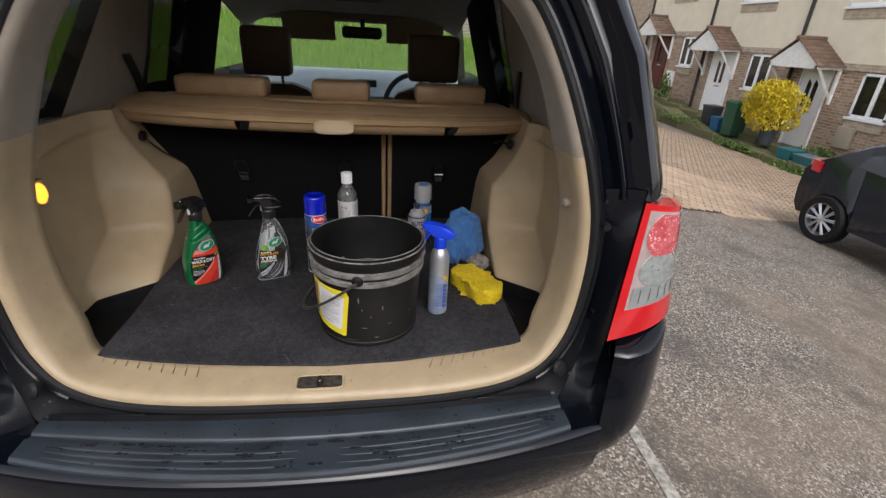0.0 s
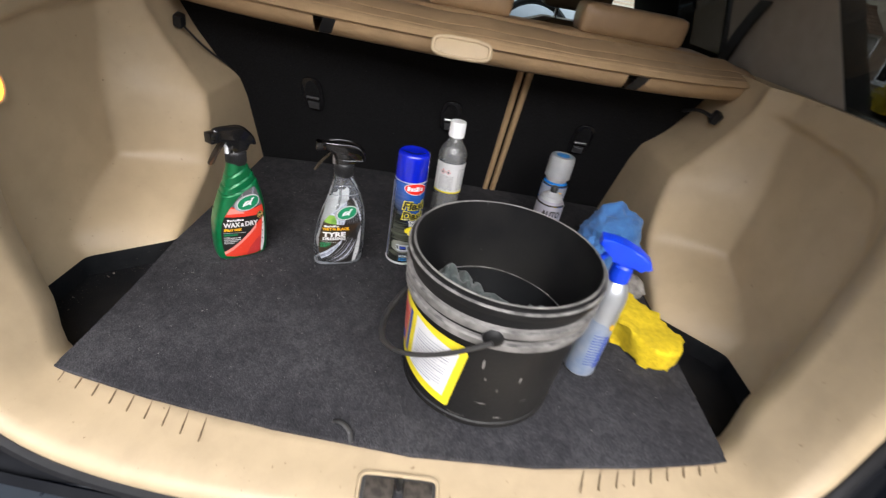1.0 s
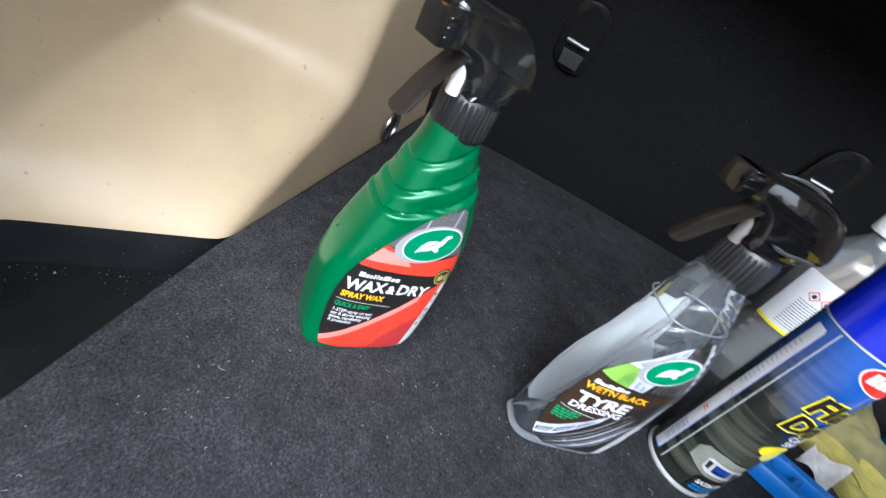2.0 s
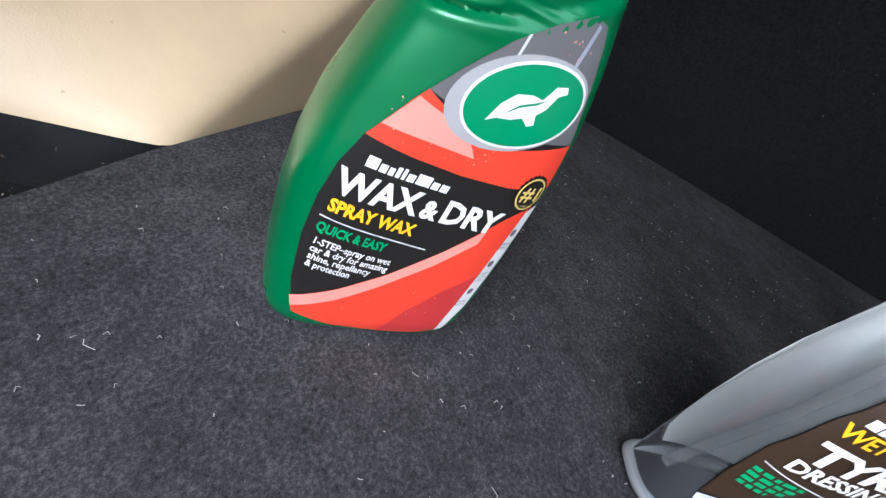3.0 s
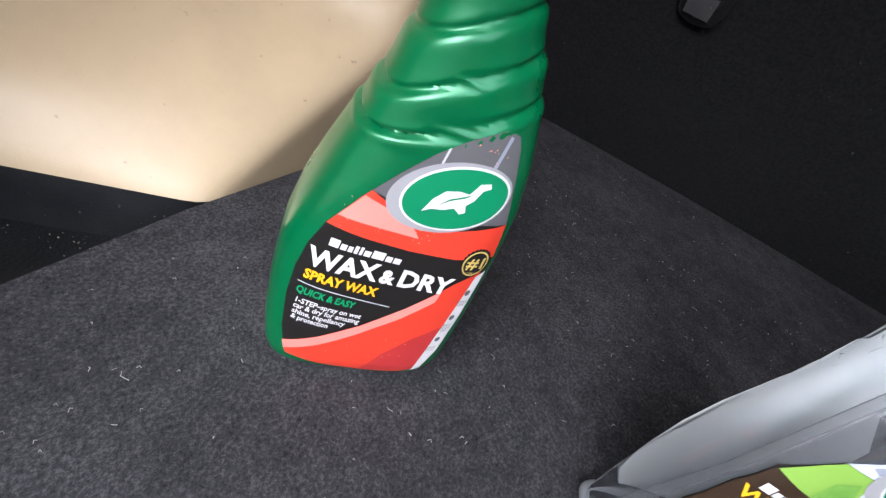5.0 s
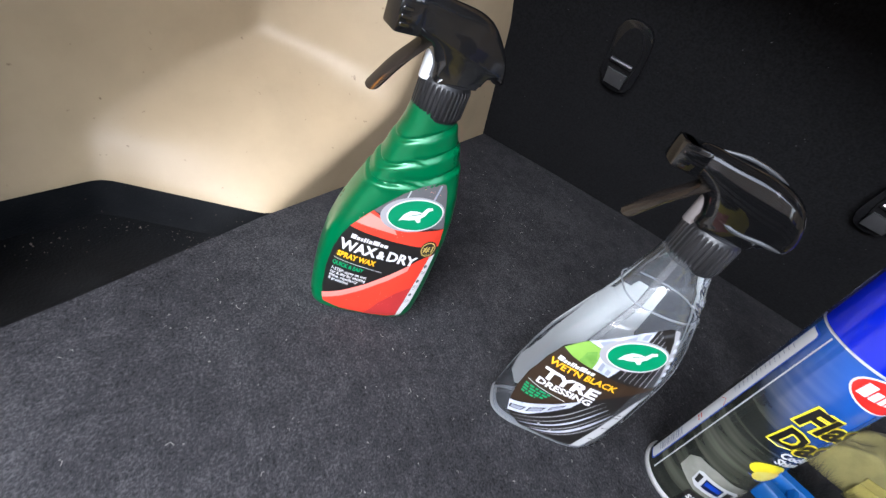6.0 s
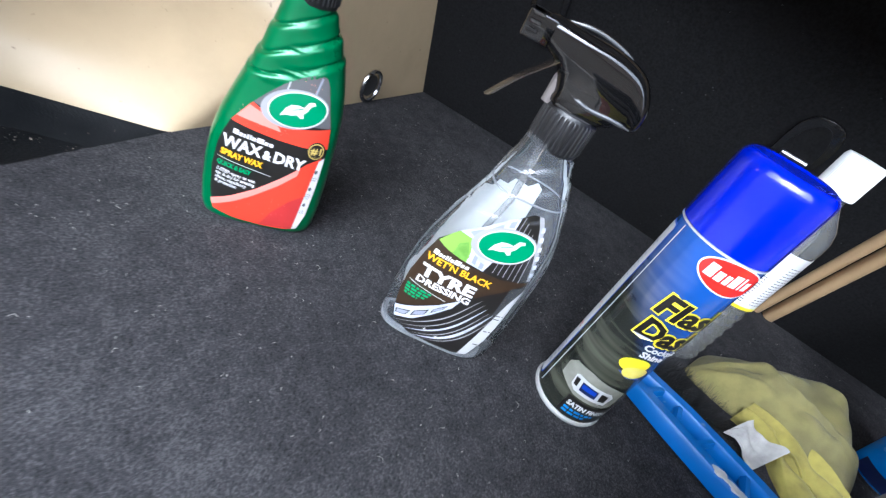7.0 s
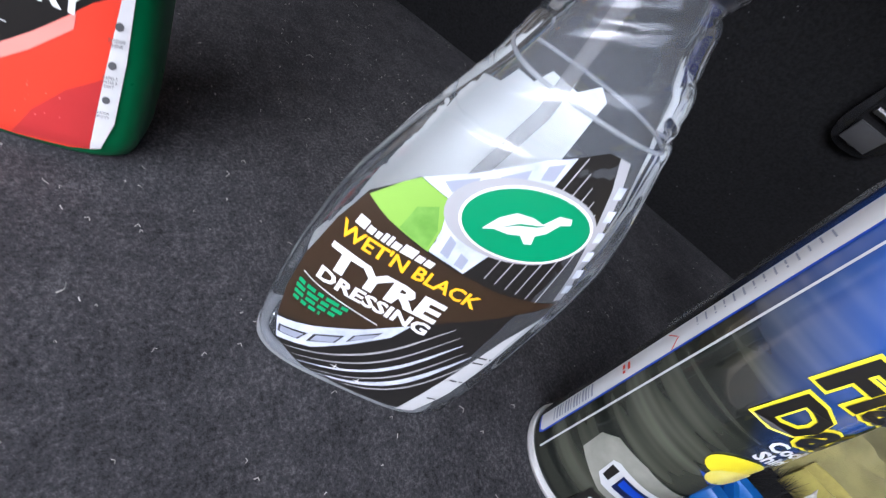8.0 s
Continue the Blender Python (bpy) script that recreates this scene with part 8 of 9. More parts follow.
for i in range(10):
    a = i * 0.628
    decal(bm, [(0.004 + 0.004 * math.cos(a - 0.2), 0.045 + 0.004 * math.sin(a - 0.2)), (0.004 + 0.017 * math.cos(a - 0.08), 0.045 + 0.017 * math.sin(a - 0.08)), (0.004 + 0.017 * math.cos(a + 0.08), 0.045 + 0.017 * math.sin(a + 0.08)), (0.004 + 0.004 * math.cos(a + 0.2), 0.045 + 0.004 * math.sin(a + 0.2))], wrap, 0.0006)
bars(bm, [(-0.018, 0.026, 0.086, 0.004), (-0.018, 0.020, 0.078, 0.004), (-0.018, 0.024, 0.070, 0.004)], wrap, 0.0006)
part("print", bm, PRINT["silver"], c)
part("print_disc", decal(bmesh.new(), ellipse(0.004, 0.045, 0.0205, 0.0205), wrap, 0.0003), PRINT["black"], c)
part("print_top", decal(bmesh.new(), [(-0.050, 0.112), (-0.020, 0.118), (0.000, 0.110), (0.026, 0.122), (0.050, 0.114), (0.050, 0.149), (-0.050, 0.149)], wrap, 0.0004, 0.004), PRINT["steel"], c, "silver-grey printed top")
part("print_flash", decal(bmesh.new(), [(-0.014, 0.124), (0.012, 0.120), (0.016, 0.137), (-0.010, 0.141)], wrap, 0.0007), PRINT["yellow"], c)
part("print_band", decal(bmesh.new(), [(-0.045, 0.006), (0.045, 0.006), (0.045, 0.022), (-0.045, 0.022)], wrap, 0.0004), PRINT["navy"], c)
part("cap_disc", decal(bmesh.new(), ellipse(0, 0, 0.0165, 0.0165), lambda u, v, l: (u, v, 0.2238 + l), 0.0004, 0.02), PRINT["sky"], c)
c = short_can("silver-lilac aerosol can with a bare nozzle", (0.272, 0.5350, 0.0), 0, 0.0325, 0.145, SILVER_CAN, SILVER_CAP, [(0.026, 0.006), (0.0245, 0.017), (0.014, 0.022), (0.012, 0.026), (0.007, 0.027), (0.007, 0.037), (0.0055, 0.038)], "silver dome and nozzle")
bm = bmesh.new()
for i in range(5):
    a = i * 1.2566 + 0.3
    decal(bm, [(0.004 * math.cos(a - 0.5), 0.038 + 0.004 * math.sin(a - 0.5)), (0.016 * math.cos(a - 0.16), 0.038 + 0.016 * math.sin(a - 0.16)), (0.016 * math.cos(a + 0.16), 0.038 + 0.016 * math.sin(a + 0.16)), (0.004 * math.cos(a + 0.5), 0.038 + 0.004 * math.sin(a + 0.5))], wrap, 0.0007)
part("nozzle", lathe(bmesh.new(), [(0.0085, 0.1700), (0.0088, 0.1715), (0.0088, 0.1815), (0.0070, 0.1845), (0.002, 0.1850)], 20), DARK, c, "black spray nozzle")
part("print_wheel", decal(bmesh.new(), ellipse(0, 0.038, 0.0205, 0.0205), wrap, 0.0003), PRINT["black"], c)
part("print_wheel", decal(bmesh.new(), ellipse(0, 0.038, 0.0185, 0.0185), wrap, 0.0005), PRINT["steel"], c)
part("print_wheel", bm, PRINT["white"], c)
part("lettering", lettering(bmesh.new(), "AUTO", 0.0215, (-0.022, 0.1190), wrap, 0.0006, 0.0009, width=0.045), PRINT["black"], c, "dark printed word")
bm = bmesh.new()
bars(bm, [(-0.020, 0.022, 0.103, 0.0065), (-0.016, 0.020, 0.092, 0.0055), (-0.018, 0.018, 0.080, 0.003), (-0.018, 0.014, 0.074, 0.003)], wrap, 0.0006)
part("small_print", bm, PRINT["grey"], c)
part("print_band", decal(bmesh.new(), [(-0.05, 0.006), (0.05, 0.006), (0.05, 0.015), (-0.05, 0.015)], wrap, 0.0004), surface("print_cream", (0.5, 0.44, 0.34), 0.4, var=0.1), c)

# slim silver bottle with a blue trigger
slim = thing("spray_bottle", "slim silver spray bottle with a bright blue trigger head", "spray bottle", (0.306, 0.158, 0.0), 8.0, "bottles on the boot mat")
FADE = surface("brushed_silver", (0.50, 0.53, 0.56), 0.32, var=0.12, scale=40, metal=0.7)
bm = bmesh.new()
lathe(bm, [(0.0245, 0.0), (0.0268, 0.002), (0.0270, 0.006), (0.0270, 0.160), (0.0262, 0.172), (0.0225, 0.186), (0.0165, 0.196), (0.0135, 0.200), (0.012, 0.202)], 48)
part("body", bm, FADE, slim, "silver metal bottle")
wrap = on_can(0.0270)
lab = part("label", decal(bmesh.new(), [(-0.040, 0.004), (0.040, 0.004), (0.040, 0.075), (0.022, 0.104), (-0.004, 0.122), (-0.026, 0.126), (-0.040, 0.120)], wrap, 0.0003, 0.003), surface("print_pale_blue", (0.27, 0.35, 0.50), 0.32, second=(0.44, 0.49, 0.56), scale=32, metal=0.5), slim, "pale blue label")
for v, h in ((0.024, 0.010), (0.037, 0.009), (0.049, 0.010), (0.062, 0.008), (0.073, 0.010), (0.086, 0.010)):
    for w, a, b in ((0.021, 0.0, 0.42), (0.017, 0.6, 1.0)):
        part("maker_bar", decal(bmesh.new(), [(0.006, v + h * a), (w, v + h * a), (w, v + h * b), (0.006, v + h * b)], wrap, 0.0006), PRINT["blue"], lab, "blue bar where a name stands")
bm = bmesh.new()
bars(bm, [(-0.012, 0.004, v, 0.0016) for v in np.arange(0.03, 0.10, 0.006)], wrap, 0.0006)
part("small_print", bm, PRINT["blue"], lab)
bm = bmesh.new()
decal(bm, ellipse(0.012, 0.116, 0.005, 0.008, 16, 0.6), wrap, 0.0006)
part("mark", bm, PRINT["yellow"], lab)
SPRAY_BLUE = surface("blue_trigger_plastic", (0.004, 0.045, 0.62), 0.3, var=0.12, scale=30, coat=0.2)
bm = bmesh.new()
lathe(bm, [(0.0160, 0.199), (0.0172, 0.200), (0.0165, 0.226), (0.013, 0.230)], 32)
part("collar", bm, SPRAY_BLUE, slim, "blue collar")
bm = bmesh.new()
side_slab(bm, [(-0.048, 0.256), (-0.034, 0.252), (-0.022, 0.246), (-0.016, 0.236), (-0.014, 0.228), (0.014, 0.228), (0.024, 0.233), (0.034, 0.230), (0.040, 0.236), (0.034, 0.247), (0.018, 0.257), (-0.004, 0.264), (-0.028, 0.268), (-0.047, 0.269)], 0.0135, 0.005, Matrix.Rotation(radians(-20), 4, "Z"))
part("hood", bm, SPRAY_BLUE, slim, "blue trigger hood")
bm = bmesh.new()
tube(bm, [tuple(Matrix.Rotation(radians(-20), 4, "Z") @ Vector(p)) for p in spline([(-0.020, 0, 0.248), (-0.031, 0, 0.236), (-0.040, 0, 0.220), (-0.045, 0, 0.210)], 10)], np.linspace(0.006, 0.004, 10), 8)
part("trigger", bm, SPRAY_BLUE, slim, "blue trigger lever")

# black builder's bucket with water and rags in it
bucket = thing("bucket", "black plastic bucket with torn yellow label, rags in water", "bucket", (0.114, 0.121, 0.0), 0.0)
BUCKET = surface("scuffed_bucket_plastic", (0.006, 0.006, 0.0065), 0.46, second=(0.022, 0.0208, 0.019), scale=6, bump=0.3, bscale=160, stain=0.3, spec=0.22, fleck=(0.12, 0.12, 0.115), fleck_scale=70, fleck_cut=0.735)
RIM_GREY = surface("scuffed_rim_plastic", (0.085, 0.081, 0.076), 0.6, second=(0.22, 0.21, 0.195), scale=30, bump=0.4, bscale=200)
WORN_EDGE = surface("worn_pale_edge", (0.23, 0.22, 0.205), 0.7, second=(0.06, 0.058, 0.055), scale=55, bump=0.5, bscale=200)
H, RB, RT = 0.248, 0.128, 0.141
def wall_r(z):
    return lerp(RB, RT, z / H)
bm = bmesh.new()
lathe(bm, [(0.05, 0.004), (RB - 0.008, 0.004), (RB - 0.004, 0.0), (RB, 0.003), (wall_r(0.012), 0.012), (wall_r(0.014) - 0.002, 0.014), (wall_r(H), H), (wall_r(H) - 0.004, H + 0.001), (wall_r(0.05) - 0.004, 0.05), (wall_r(0.008) - 0.004, 0.008), (0.03, 0.008)], 72)
shell = part("shell", bm, BUCKET, bucket, "scuffed black plastic shell")
for z, t, m2 in ((0.2365, 0.0055, BUCKET), (0.205, 0.006, RIM_GREY), (0.182, 0.0055, RIM_GREY)):
    bm = bmesh.new()
    r = wall_r(z)
    lathe(bm, [(r - 0.001, z - 0.007), (r + t, z - 0.0055), (r + t + 0.001, z), (r + t, z + 0.006), (r - 0.001, z + 0.0085)], 72, caps=(False, False))
    band = part("rim_band", bm, m2, bucket, "scuffed grey rim band")
    bm = bmesh.new()
    lathe(bm, [(r + t - 0.0006, z + 0.0042), (r + t + 0.0012, z + 0.0050), (r + t + 0.0004, z + 0.0068), (r + t - 0.002, z + 0.0072)], 72, caps=(False, False))
    part("worn_edge", bm, WORN_EDGE, band, "pale worn edge")
bm = bmesh.new()
lathe(bm, [(0.001, 0.118), (wall_r(0.118) - 0.0045, 0.118), (wall_r(0.06) - 0.0045, 0.06), (0.001, 0.02)], 64)
part("water", bm, surface("dirty_water", (0.012, 0.013, 0.014), 0.04, var=0.3, scale=20, spec=0.5, rvar=0.02), bucket, "dark dirty water")
bm = bmesh.new()
tube(bm, [((wall_r(0.119) - 0.0042) * math.cos(a), (wall_r(0.119) - 0.0042) * math.sin(a), 0.1192 + 0.0006 * math.sin(5 * a)) for a in np.linspace(0, 2 * math.pi, 64, endpoint=False)], 0.0009, 5, True)
part("tide_line", bm, WORN_EDGE, bucket, "pale tide line")
bm = bmesh.new()
tube(bm, [((wall_r(H) - 0.002) * math.cos(a), (wall_r(H) - 0.002) * math.sin(a), H + 0.0008) for a in np.linspace(0, 2 * math.pi, 72, endpoint=False)], 0.0016, 6, True)
part("lip", bm, RIM_GREY, bucket, "scuffed lip")
# folded rags breaking the water
RAG = surface("wet_grey_rag", (0.085, 0.105, 0.100), 0.8, second=(0.04, 0.050, 0.048), scale=60, bump=0.8, bscale=300, sheen=0.2)


def rag(name, parent, at, size, material, seed, height=0.03, folds=7.0, label="", drape=0.6, world_up=0.002):
    """A crumpled cloth: a dropped sheet with folds, thick at its edges."""
    n = 30
    off = seed * 7.3

    def fn(u, v):
        r = math.hypot(u, v)
        wob = 1 + 0.28 * noise.noise((math.atan2(v, u) * 1.1 + off, 0.3, off))
        x, y = u * size[0] * wob, v * size[1] * wob
        f = abs(noise.noise((u * folds * 0.5 + off, v * folds * 0.35, off * 0.7))) + 0.5 * abs(noise.noise((u * folds - off, v * folds * 0.8 + off, 1.0)))
        z = height * (0.25 + 1.3 * f) * (1 - drape * min(r, 1) ** 2.2)
        return x, y, z + world_up

    bm = bmesh.new()
    us = np.linspace(-1, 1, n)
    sheet(bm, lambda a, b: fn(a * math.sqrt(1 - b * b / 2), b * math.sqrt(1 - a * a / 2)), us, us, (0, 0, -0.004))
    bmesh.ops.translate(bm, vec=at, verts=bm.verts)
    return part(name, bm, material, parent, label, sharp=70)


rag("rag", bucket, (-0.064, 0.02, 0.110), (0.050, 0.074), RAG, 3, 0.040, 3.4, "wet grey rag", 0.7)
rag("rag", bucket, (-0.020, -0.030, 0.114), (0.062, 0.046), RAG, 5, 0.046, 3.6, "wet grey rag", 0.7)
rag("rag", bucket, (0.048, -0.036, 0.112), (0.056, 0.044), RAG, 9, 0.044, 3.2, "wet grey rag", 0.7)
YELLOW_PAPER = surface("yellow_label_paper", (0.72, 0.60, 0.02), 0.5, var=0.1, scale=20, stain=0.12, stain_scale=30)


def on_bucket(a0):
    def w(u, v, lift):
        r = wall_r(v) + lift + 0.0006
        a = a0 + u / RT
        return r * math.cos(a), r * math.sin(a), v
    return w


wrap = on_bucket(radians(-108))
lab = part("label", decal(bmesh.new(), [(-0.26, 0.056), (-0.185, 0.050), (-0.018, 0.029), (-0.014, 0.033), (0.000, 0.146), (-0.006, 0.160), (-0.19, 0.166), (-0.26, 0.166)], wrap, 0.0004, 0.006), YELLOW_PAPER, bucket, "torn yellow paper label")
part("white_panel", decal(bmesh.new(), [(-0.108, 0.058), (-0.026, 0.046), (-0.012, 0.142), (-0.098, 0.156)], wrap, 0.0008, 0.006), PRINT["white"], lab, "white panel of small print")
bm = bmesh.new()
bars(bm, [(-0.100 + k * 0.0007, (-0.034 if k % 4 else -0.052) + k * 0.0009, 0.060 + k * 0.0058, 0.0014 + 0.0010 * (k % 5 == 0)) for k in range(14)], wrap, 0.0012)
part("small_print", bm, PRINT["steel"], lab)
part("red_panel", decal(bmesh.new(), [(-0.215, 0.070), (-0.138, 0.062), (-0.122, 0.148), (-0.200, 0.158)], wrap, 0.0008, 0.006), PRINT["pink"], lab, "faded red and white picture")
for u, v, a, b, ink in ((-0.182, 0.122, 0.016, 0.024, "white"), (-0.165, 0.098, 0.018, 0.012, "white"), (-0.150, 0.130, 0.012, 0.010, "red"), (-0.185, 0.085, 0.014, 0.010, "red"), (-0.150, 0.076, 0.012, 0.008, "blue")):
    part("picture_patch", decal(bmesh.new(), ellipse(u, v, a, b, 18, 0.6), wrap, 0.0011, 0.006), PRINT[ink], lab)
bm = bmesh.new()
bars(bm, [(-0.160 + 0.006 * k, -0.136 + 0.004 * k, 0.092 + k * 0.013, 0.006) for k in range(4)], wrap, 0.0013)
part("red_print", bm, PRINT["red"], lab)
part("blue_bar", decal(bmesh.new(), [(-0.132, 0.062), (-0.122, 0.061), (-0.112, 0.150), (-0.120, 0.152)], wrap, 0.0008, 0.006), PRINT["blue"], lab)
# scrapes on the outside
rs = random.Random(31)
wrap = on_bucket(radians(-100))
for u, v, w, h in ((0.004, 0.140, 0.0030, 0.022), (0.016, 0.060, 0.012, 0.0022), (-0.02, 0.022, 0.016, 0.0024), (0.050, 0.030, 0.010, 0.003), (0.064, 0.115, 0.002, 0.016), (0.034, 0.092, 0.0016, 0.010), (0.085, 0.066, 0.008, 0.002), (0.012, 0.112, 0.0016, 0.008)):
    edge = [(u + w * math.cos(a) * rs.uniform(0.45, 1.0), v + h * 0.5 * math.sin(a) * rs.uniform(0.5, 1.0)) for a in np.linspace(0, 2 * math.pi, 14, endpoint=False)]
    part("scrape", decal(bmesh.new(), edge, wrap, 0.0003, 0.006), RIM_GREY, shell, "pale scrape")
# wire handle hanging down, on two moulded ears
for a in (-98, 82):
    bm = bmesh.new()
    lathe(bm, [(0.014, 0.0), (0.014, 0.006), (0.009, 0.010), (0.004, 0.011)], 16)
    bmesh.ops.transform(bm, matrix=pose(0, 0, 0.196, 0, 0, a) @ pose(wall_r(0.196) + 0.001, 0, 0, 0, 90, 0), verts=bm.verts)
    part("ear", bm, BUCKET, bucket, "moulded handle ear")
pts = []
for t in np.linspace(0, math.pi, 40):
    along, out = 0.154 * math.cos(t), math.sin(t)
    a, b = radians(-98), radians(-188)
    pts.append((along * math.cos(a) + 0.170 * out * math.cos(b), along * math.sin(a) + 0.170 * out * math.sin(b), 0.196 - 0.140 * out))
part("handle", tube(bmesh.new(), pts, [0.0035 + 0.0022 * smooth((0.25 - abs(i / 39 - 0.5)) / 0.1) for i in range(40)], 8), DULL, bucket, "black wire handle hanging down")

# cloths, sponge and brush
BLUE_CLOTH = surface("blue_microfibre", (0.045, 0.16, 0.40), 0.9, second=(0.03, 0.11, 0.30), scale=50, bump=1.0, bscale=520, bdist=0.0015, sheen=0.15)
blue_cloth = thing("cloth", "crumpled bright blue microfibre cloth", "cloth", (0.428, 0.500, 0.0))


def heap(parent, name, at, radii, material, seed, label="", amp=0.22, freq=2.2):
    """A bunched cloth: a folded rounded heap on the floor."""
    bm = bmesh.new()
    bmesh.ops.create_icosphere(bm, subdivisions=5, radius=1.0)
    for v in bm.verts:
        d = v.co.copy()
        f = noise.noise(d * freq + Vector((seed, 0, 0))) * amp + (0.5 - abs(noise.noise(d * freq * 2.1 + Vector((0, seed, 0))))) * amp * 0.9 + 0.03 * noise.noise(d * 9)
        p = d * (1 + f)
        v.co = Vector((p.x * radii[0], p.y * radii[1], max(p.z * radii[2] + radii[2] * 0.8, 0.001))) + Vector(at)
    return part(name, bm, material, parent, label, sharp=80)


heap(blue_cloth, "fold", (0, 0, 0), (0.068, 0.062, 0.092), BLUE_CLOTH, 2.0)
heap(blue_cloth, "fold", (-0.035, -0.03, 0), (0.04, 0.04, 0.06), BLUE_CLOTH, 5.0)
grey_cloth = thing("cloth", "small pale grey rag", "cloth", (0.478, 0.43, 0.0))
heap(grey_cloth, "fold", (0, 0, 0), (0.035, 0.04, 0.022), surface("pale_rag", (0.30, 0.28, 0.25), 0.9, second=(0.12, 0.11, 0.10), scale=50, bump=0.8, bscale=300), 9.0)
SPONGE = surface("yellow_sponge", (0.68, 0.50, 0.006), 0.9, second=(0.50, 0.36, 0.004), scale=90, bump=1.0, bscale=330, bdist=0.003, fleck=(0.28, 0.19, 0.0), fleck_scale=240, fleck_cut=0.66)
bm = bmesh.new()
outline = []
for i in range(48):
    a = 2 * math.pi * i / 48
    waist = 1 - 0.26 * math.exp(-((abs(a - math.pi) - math.pi / 2) / 0.35) ** 2)
    outline.append((0.098 * math.copysign(abs(math.cos(a)) ** 0.92, math.cos(a)), 0.057 * waist * math.copysign(abs(math.sin(a)) ** 0.72, math.sin(a))))
slab(bm, outline, 0, 0.05, 0.016, 4)
bmesh.ops.triangulate(bm, faces=[f for f in bm.faces if len(f.verts) > 4])
bmesh.ops.subdivide_edges(bm, edges=bm.edges, cuts=1, use_grid_fill=True)
for v in bm.verts:
    v.co += Vector((noise.noise(v.co * 14), noise.noise(v.co * 14 + Vector((9, 0, 0))), noise.noise(v.co * 18 + Vector((0, 9, 0))) * (1 if v.co.z > 0.01 else 0))) * 0.0016
    if v.co.z > 0.03:
        v.co.z -= 0.006 * math.exp(-((v.co.x - 0.02) ** 2 + v.co.y ** 2) / 0.0006)
sponge = solid("sponge", bm, SPONGE, "waisted yellow car sponge", "sponge")
sponge.matrix_basis = pose(0.437, 0.262, 0.001, 0, 0, -62)
BRUSH_BLUE = surface("blue_brush_plastic", (0.012, 0.14, 0.48), 0.4, var=0.12, scale=40, fleck=(0.55, 0.55, 0.52), fleck_scale=45, fleck_cut=0.73)
brush = thing("brush", "blue plastic hand brush with black bristles", "brush", (-0.010, 0.494, 0.0), -20.5)
for side in (-1, 1):
    bm = bmesh.new()
    rings = []
    for x, y, w, h in ((0.0, 0.006, 0.006, 0.016), (0.012, 0.014, 0.0075, 0.022), (0.06, 0.0170, 0.0072, 0.024), (0.14, 0.0185, 0.0072, 0.024), (0.22, 0.0165, 0.0070, 0.022), (0.275, 0.010, 0.007, 0.020), (0.285, 0.004, 0.005, 0.016)):
        rings.append([(x, side * y + dy * w, z) for dy, z in ((-1, 0.006), (-1, h - 0.003), (-0.7, h), (0.7, h), (1, h - 0.003), (1, 0.006))])
    loft(bm, rings)
    part("rail", bm, BRUSH_BLUE, brush, "blue plastic rail with white paint scuffs")
for x0, x1 in ((0.020, 0.034), (0.060, 0.050), (0.078, 0.092), (0.135, 0.125), (0.150, 0.164), (0.205, 0.195), (0.222, 0.236)):
    bm = bmesh.new()
    tube(bm, [(x0, -0.017, 0.017), ((x0 + x1) / 2, 0.0, 0.017), (x1, 0.017, 0.017)], 0.0042, 6, False, 1.5)
    part("strut", bm, BRUSH_BLUE, brush)
for x, w in ((0.108, 0.008), (0.126, 0.011), (0.146, 0.006)):
    bm = bmesh.new()
    heap_pts = [(x + w * math.cos(a) * (1 + 0.2 * math.sin(3 * a + x * 90)), -0.0195 + 0.0045 * math.sin(a) * (1 + 0.2 * math.cos(4 * a + x * 70))) for a in np.linspace(0, 2 * math.pi, 18, endpoint=False)]
    slab(bm, heap_pts, 0.0230, 0.0247)
    part("paint_scuff", bm, surface("old_white_paint", (0.62, 0.64, 0.66), 0.7, var=0.25, scale=120, bump=0.5, bscale=300), brush, "crusted white paint")
bm = bmesh.new()
rb = random.Random(8)
for i in range(2600):
    x, y = rb.uniform(0.0, 0.082), rb.uniform(0.022, 0.052)
    dx, dy = rb.gauss(0, 0.011), rb.uniform(-0.004, 0.026)
    z = rb.uniform(0.006, 0.038)
    p, q = Vector((x, y, rb.uniform(0.003, 0.02))), Vector((x + dx, y + dy, z))
    w = Vector((0.0004, 0.0003, 0))
    bm.faces.new([bm.verts.new(t) for t in (p - w, p + w, q)])
part("bristles", bm, surface("black_bristles", (0.003, 0.003, 0.0035), 0.45, var=0.3, scale=200), brush, "black bristles")
OLIVE = surface("yellow_microfibre", (0.215, 0.190, 0.064), 0.95, second=(0.105, 0.096, 0.044), scale=13, bump=0.8, bscale=1100, bdist=0.0007, stain=0.6, stain_scale=26, sheen=0.08)
olive = thing("cloth", "grubby yellow microfibre cloth draped beside the brush", "cloth", (0.165, 0.605, 0.0))
YELLOW_CLOTH = surface("clean_yellow_microfibre", (0.32, 0.275, 0.060), 0.95, second=(0.20, 0.17, 0.045), scale=60, bump=0.8, bscale=1000, bdist=0.0007, sheen=0.08)
RIM = spline([(-0.112, -0.020), (-0.090, 0.030), (-0.050, 0.066), (0.020, 0.108), (0.085, 0.140), (0.112, 0.150), (0.100, 0.100), (0.094, 0.050), (0.090, -0.012), (0.066, -0.056), (0.024, -0.056), (-0.018, -0.044), (-0.050, -0.042), (-0.080, -0.038), (-0.105, -0.032), (-0.112, -0.020)], 72)


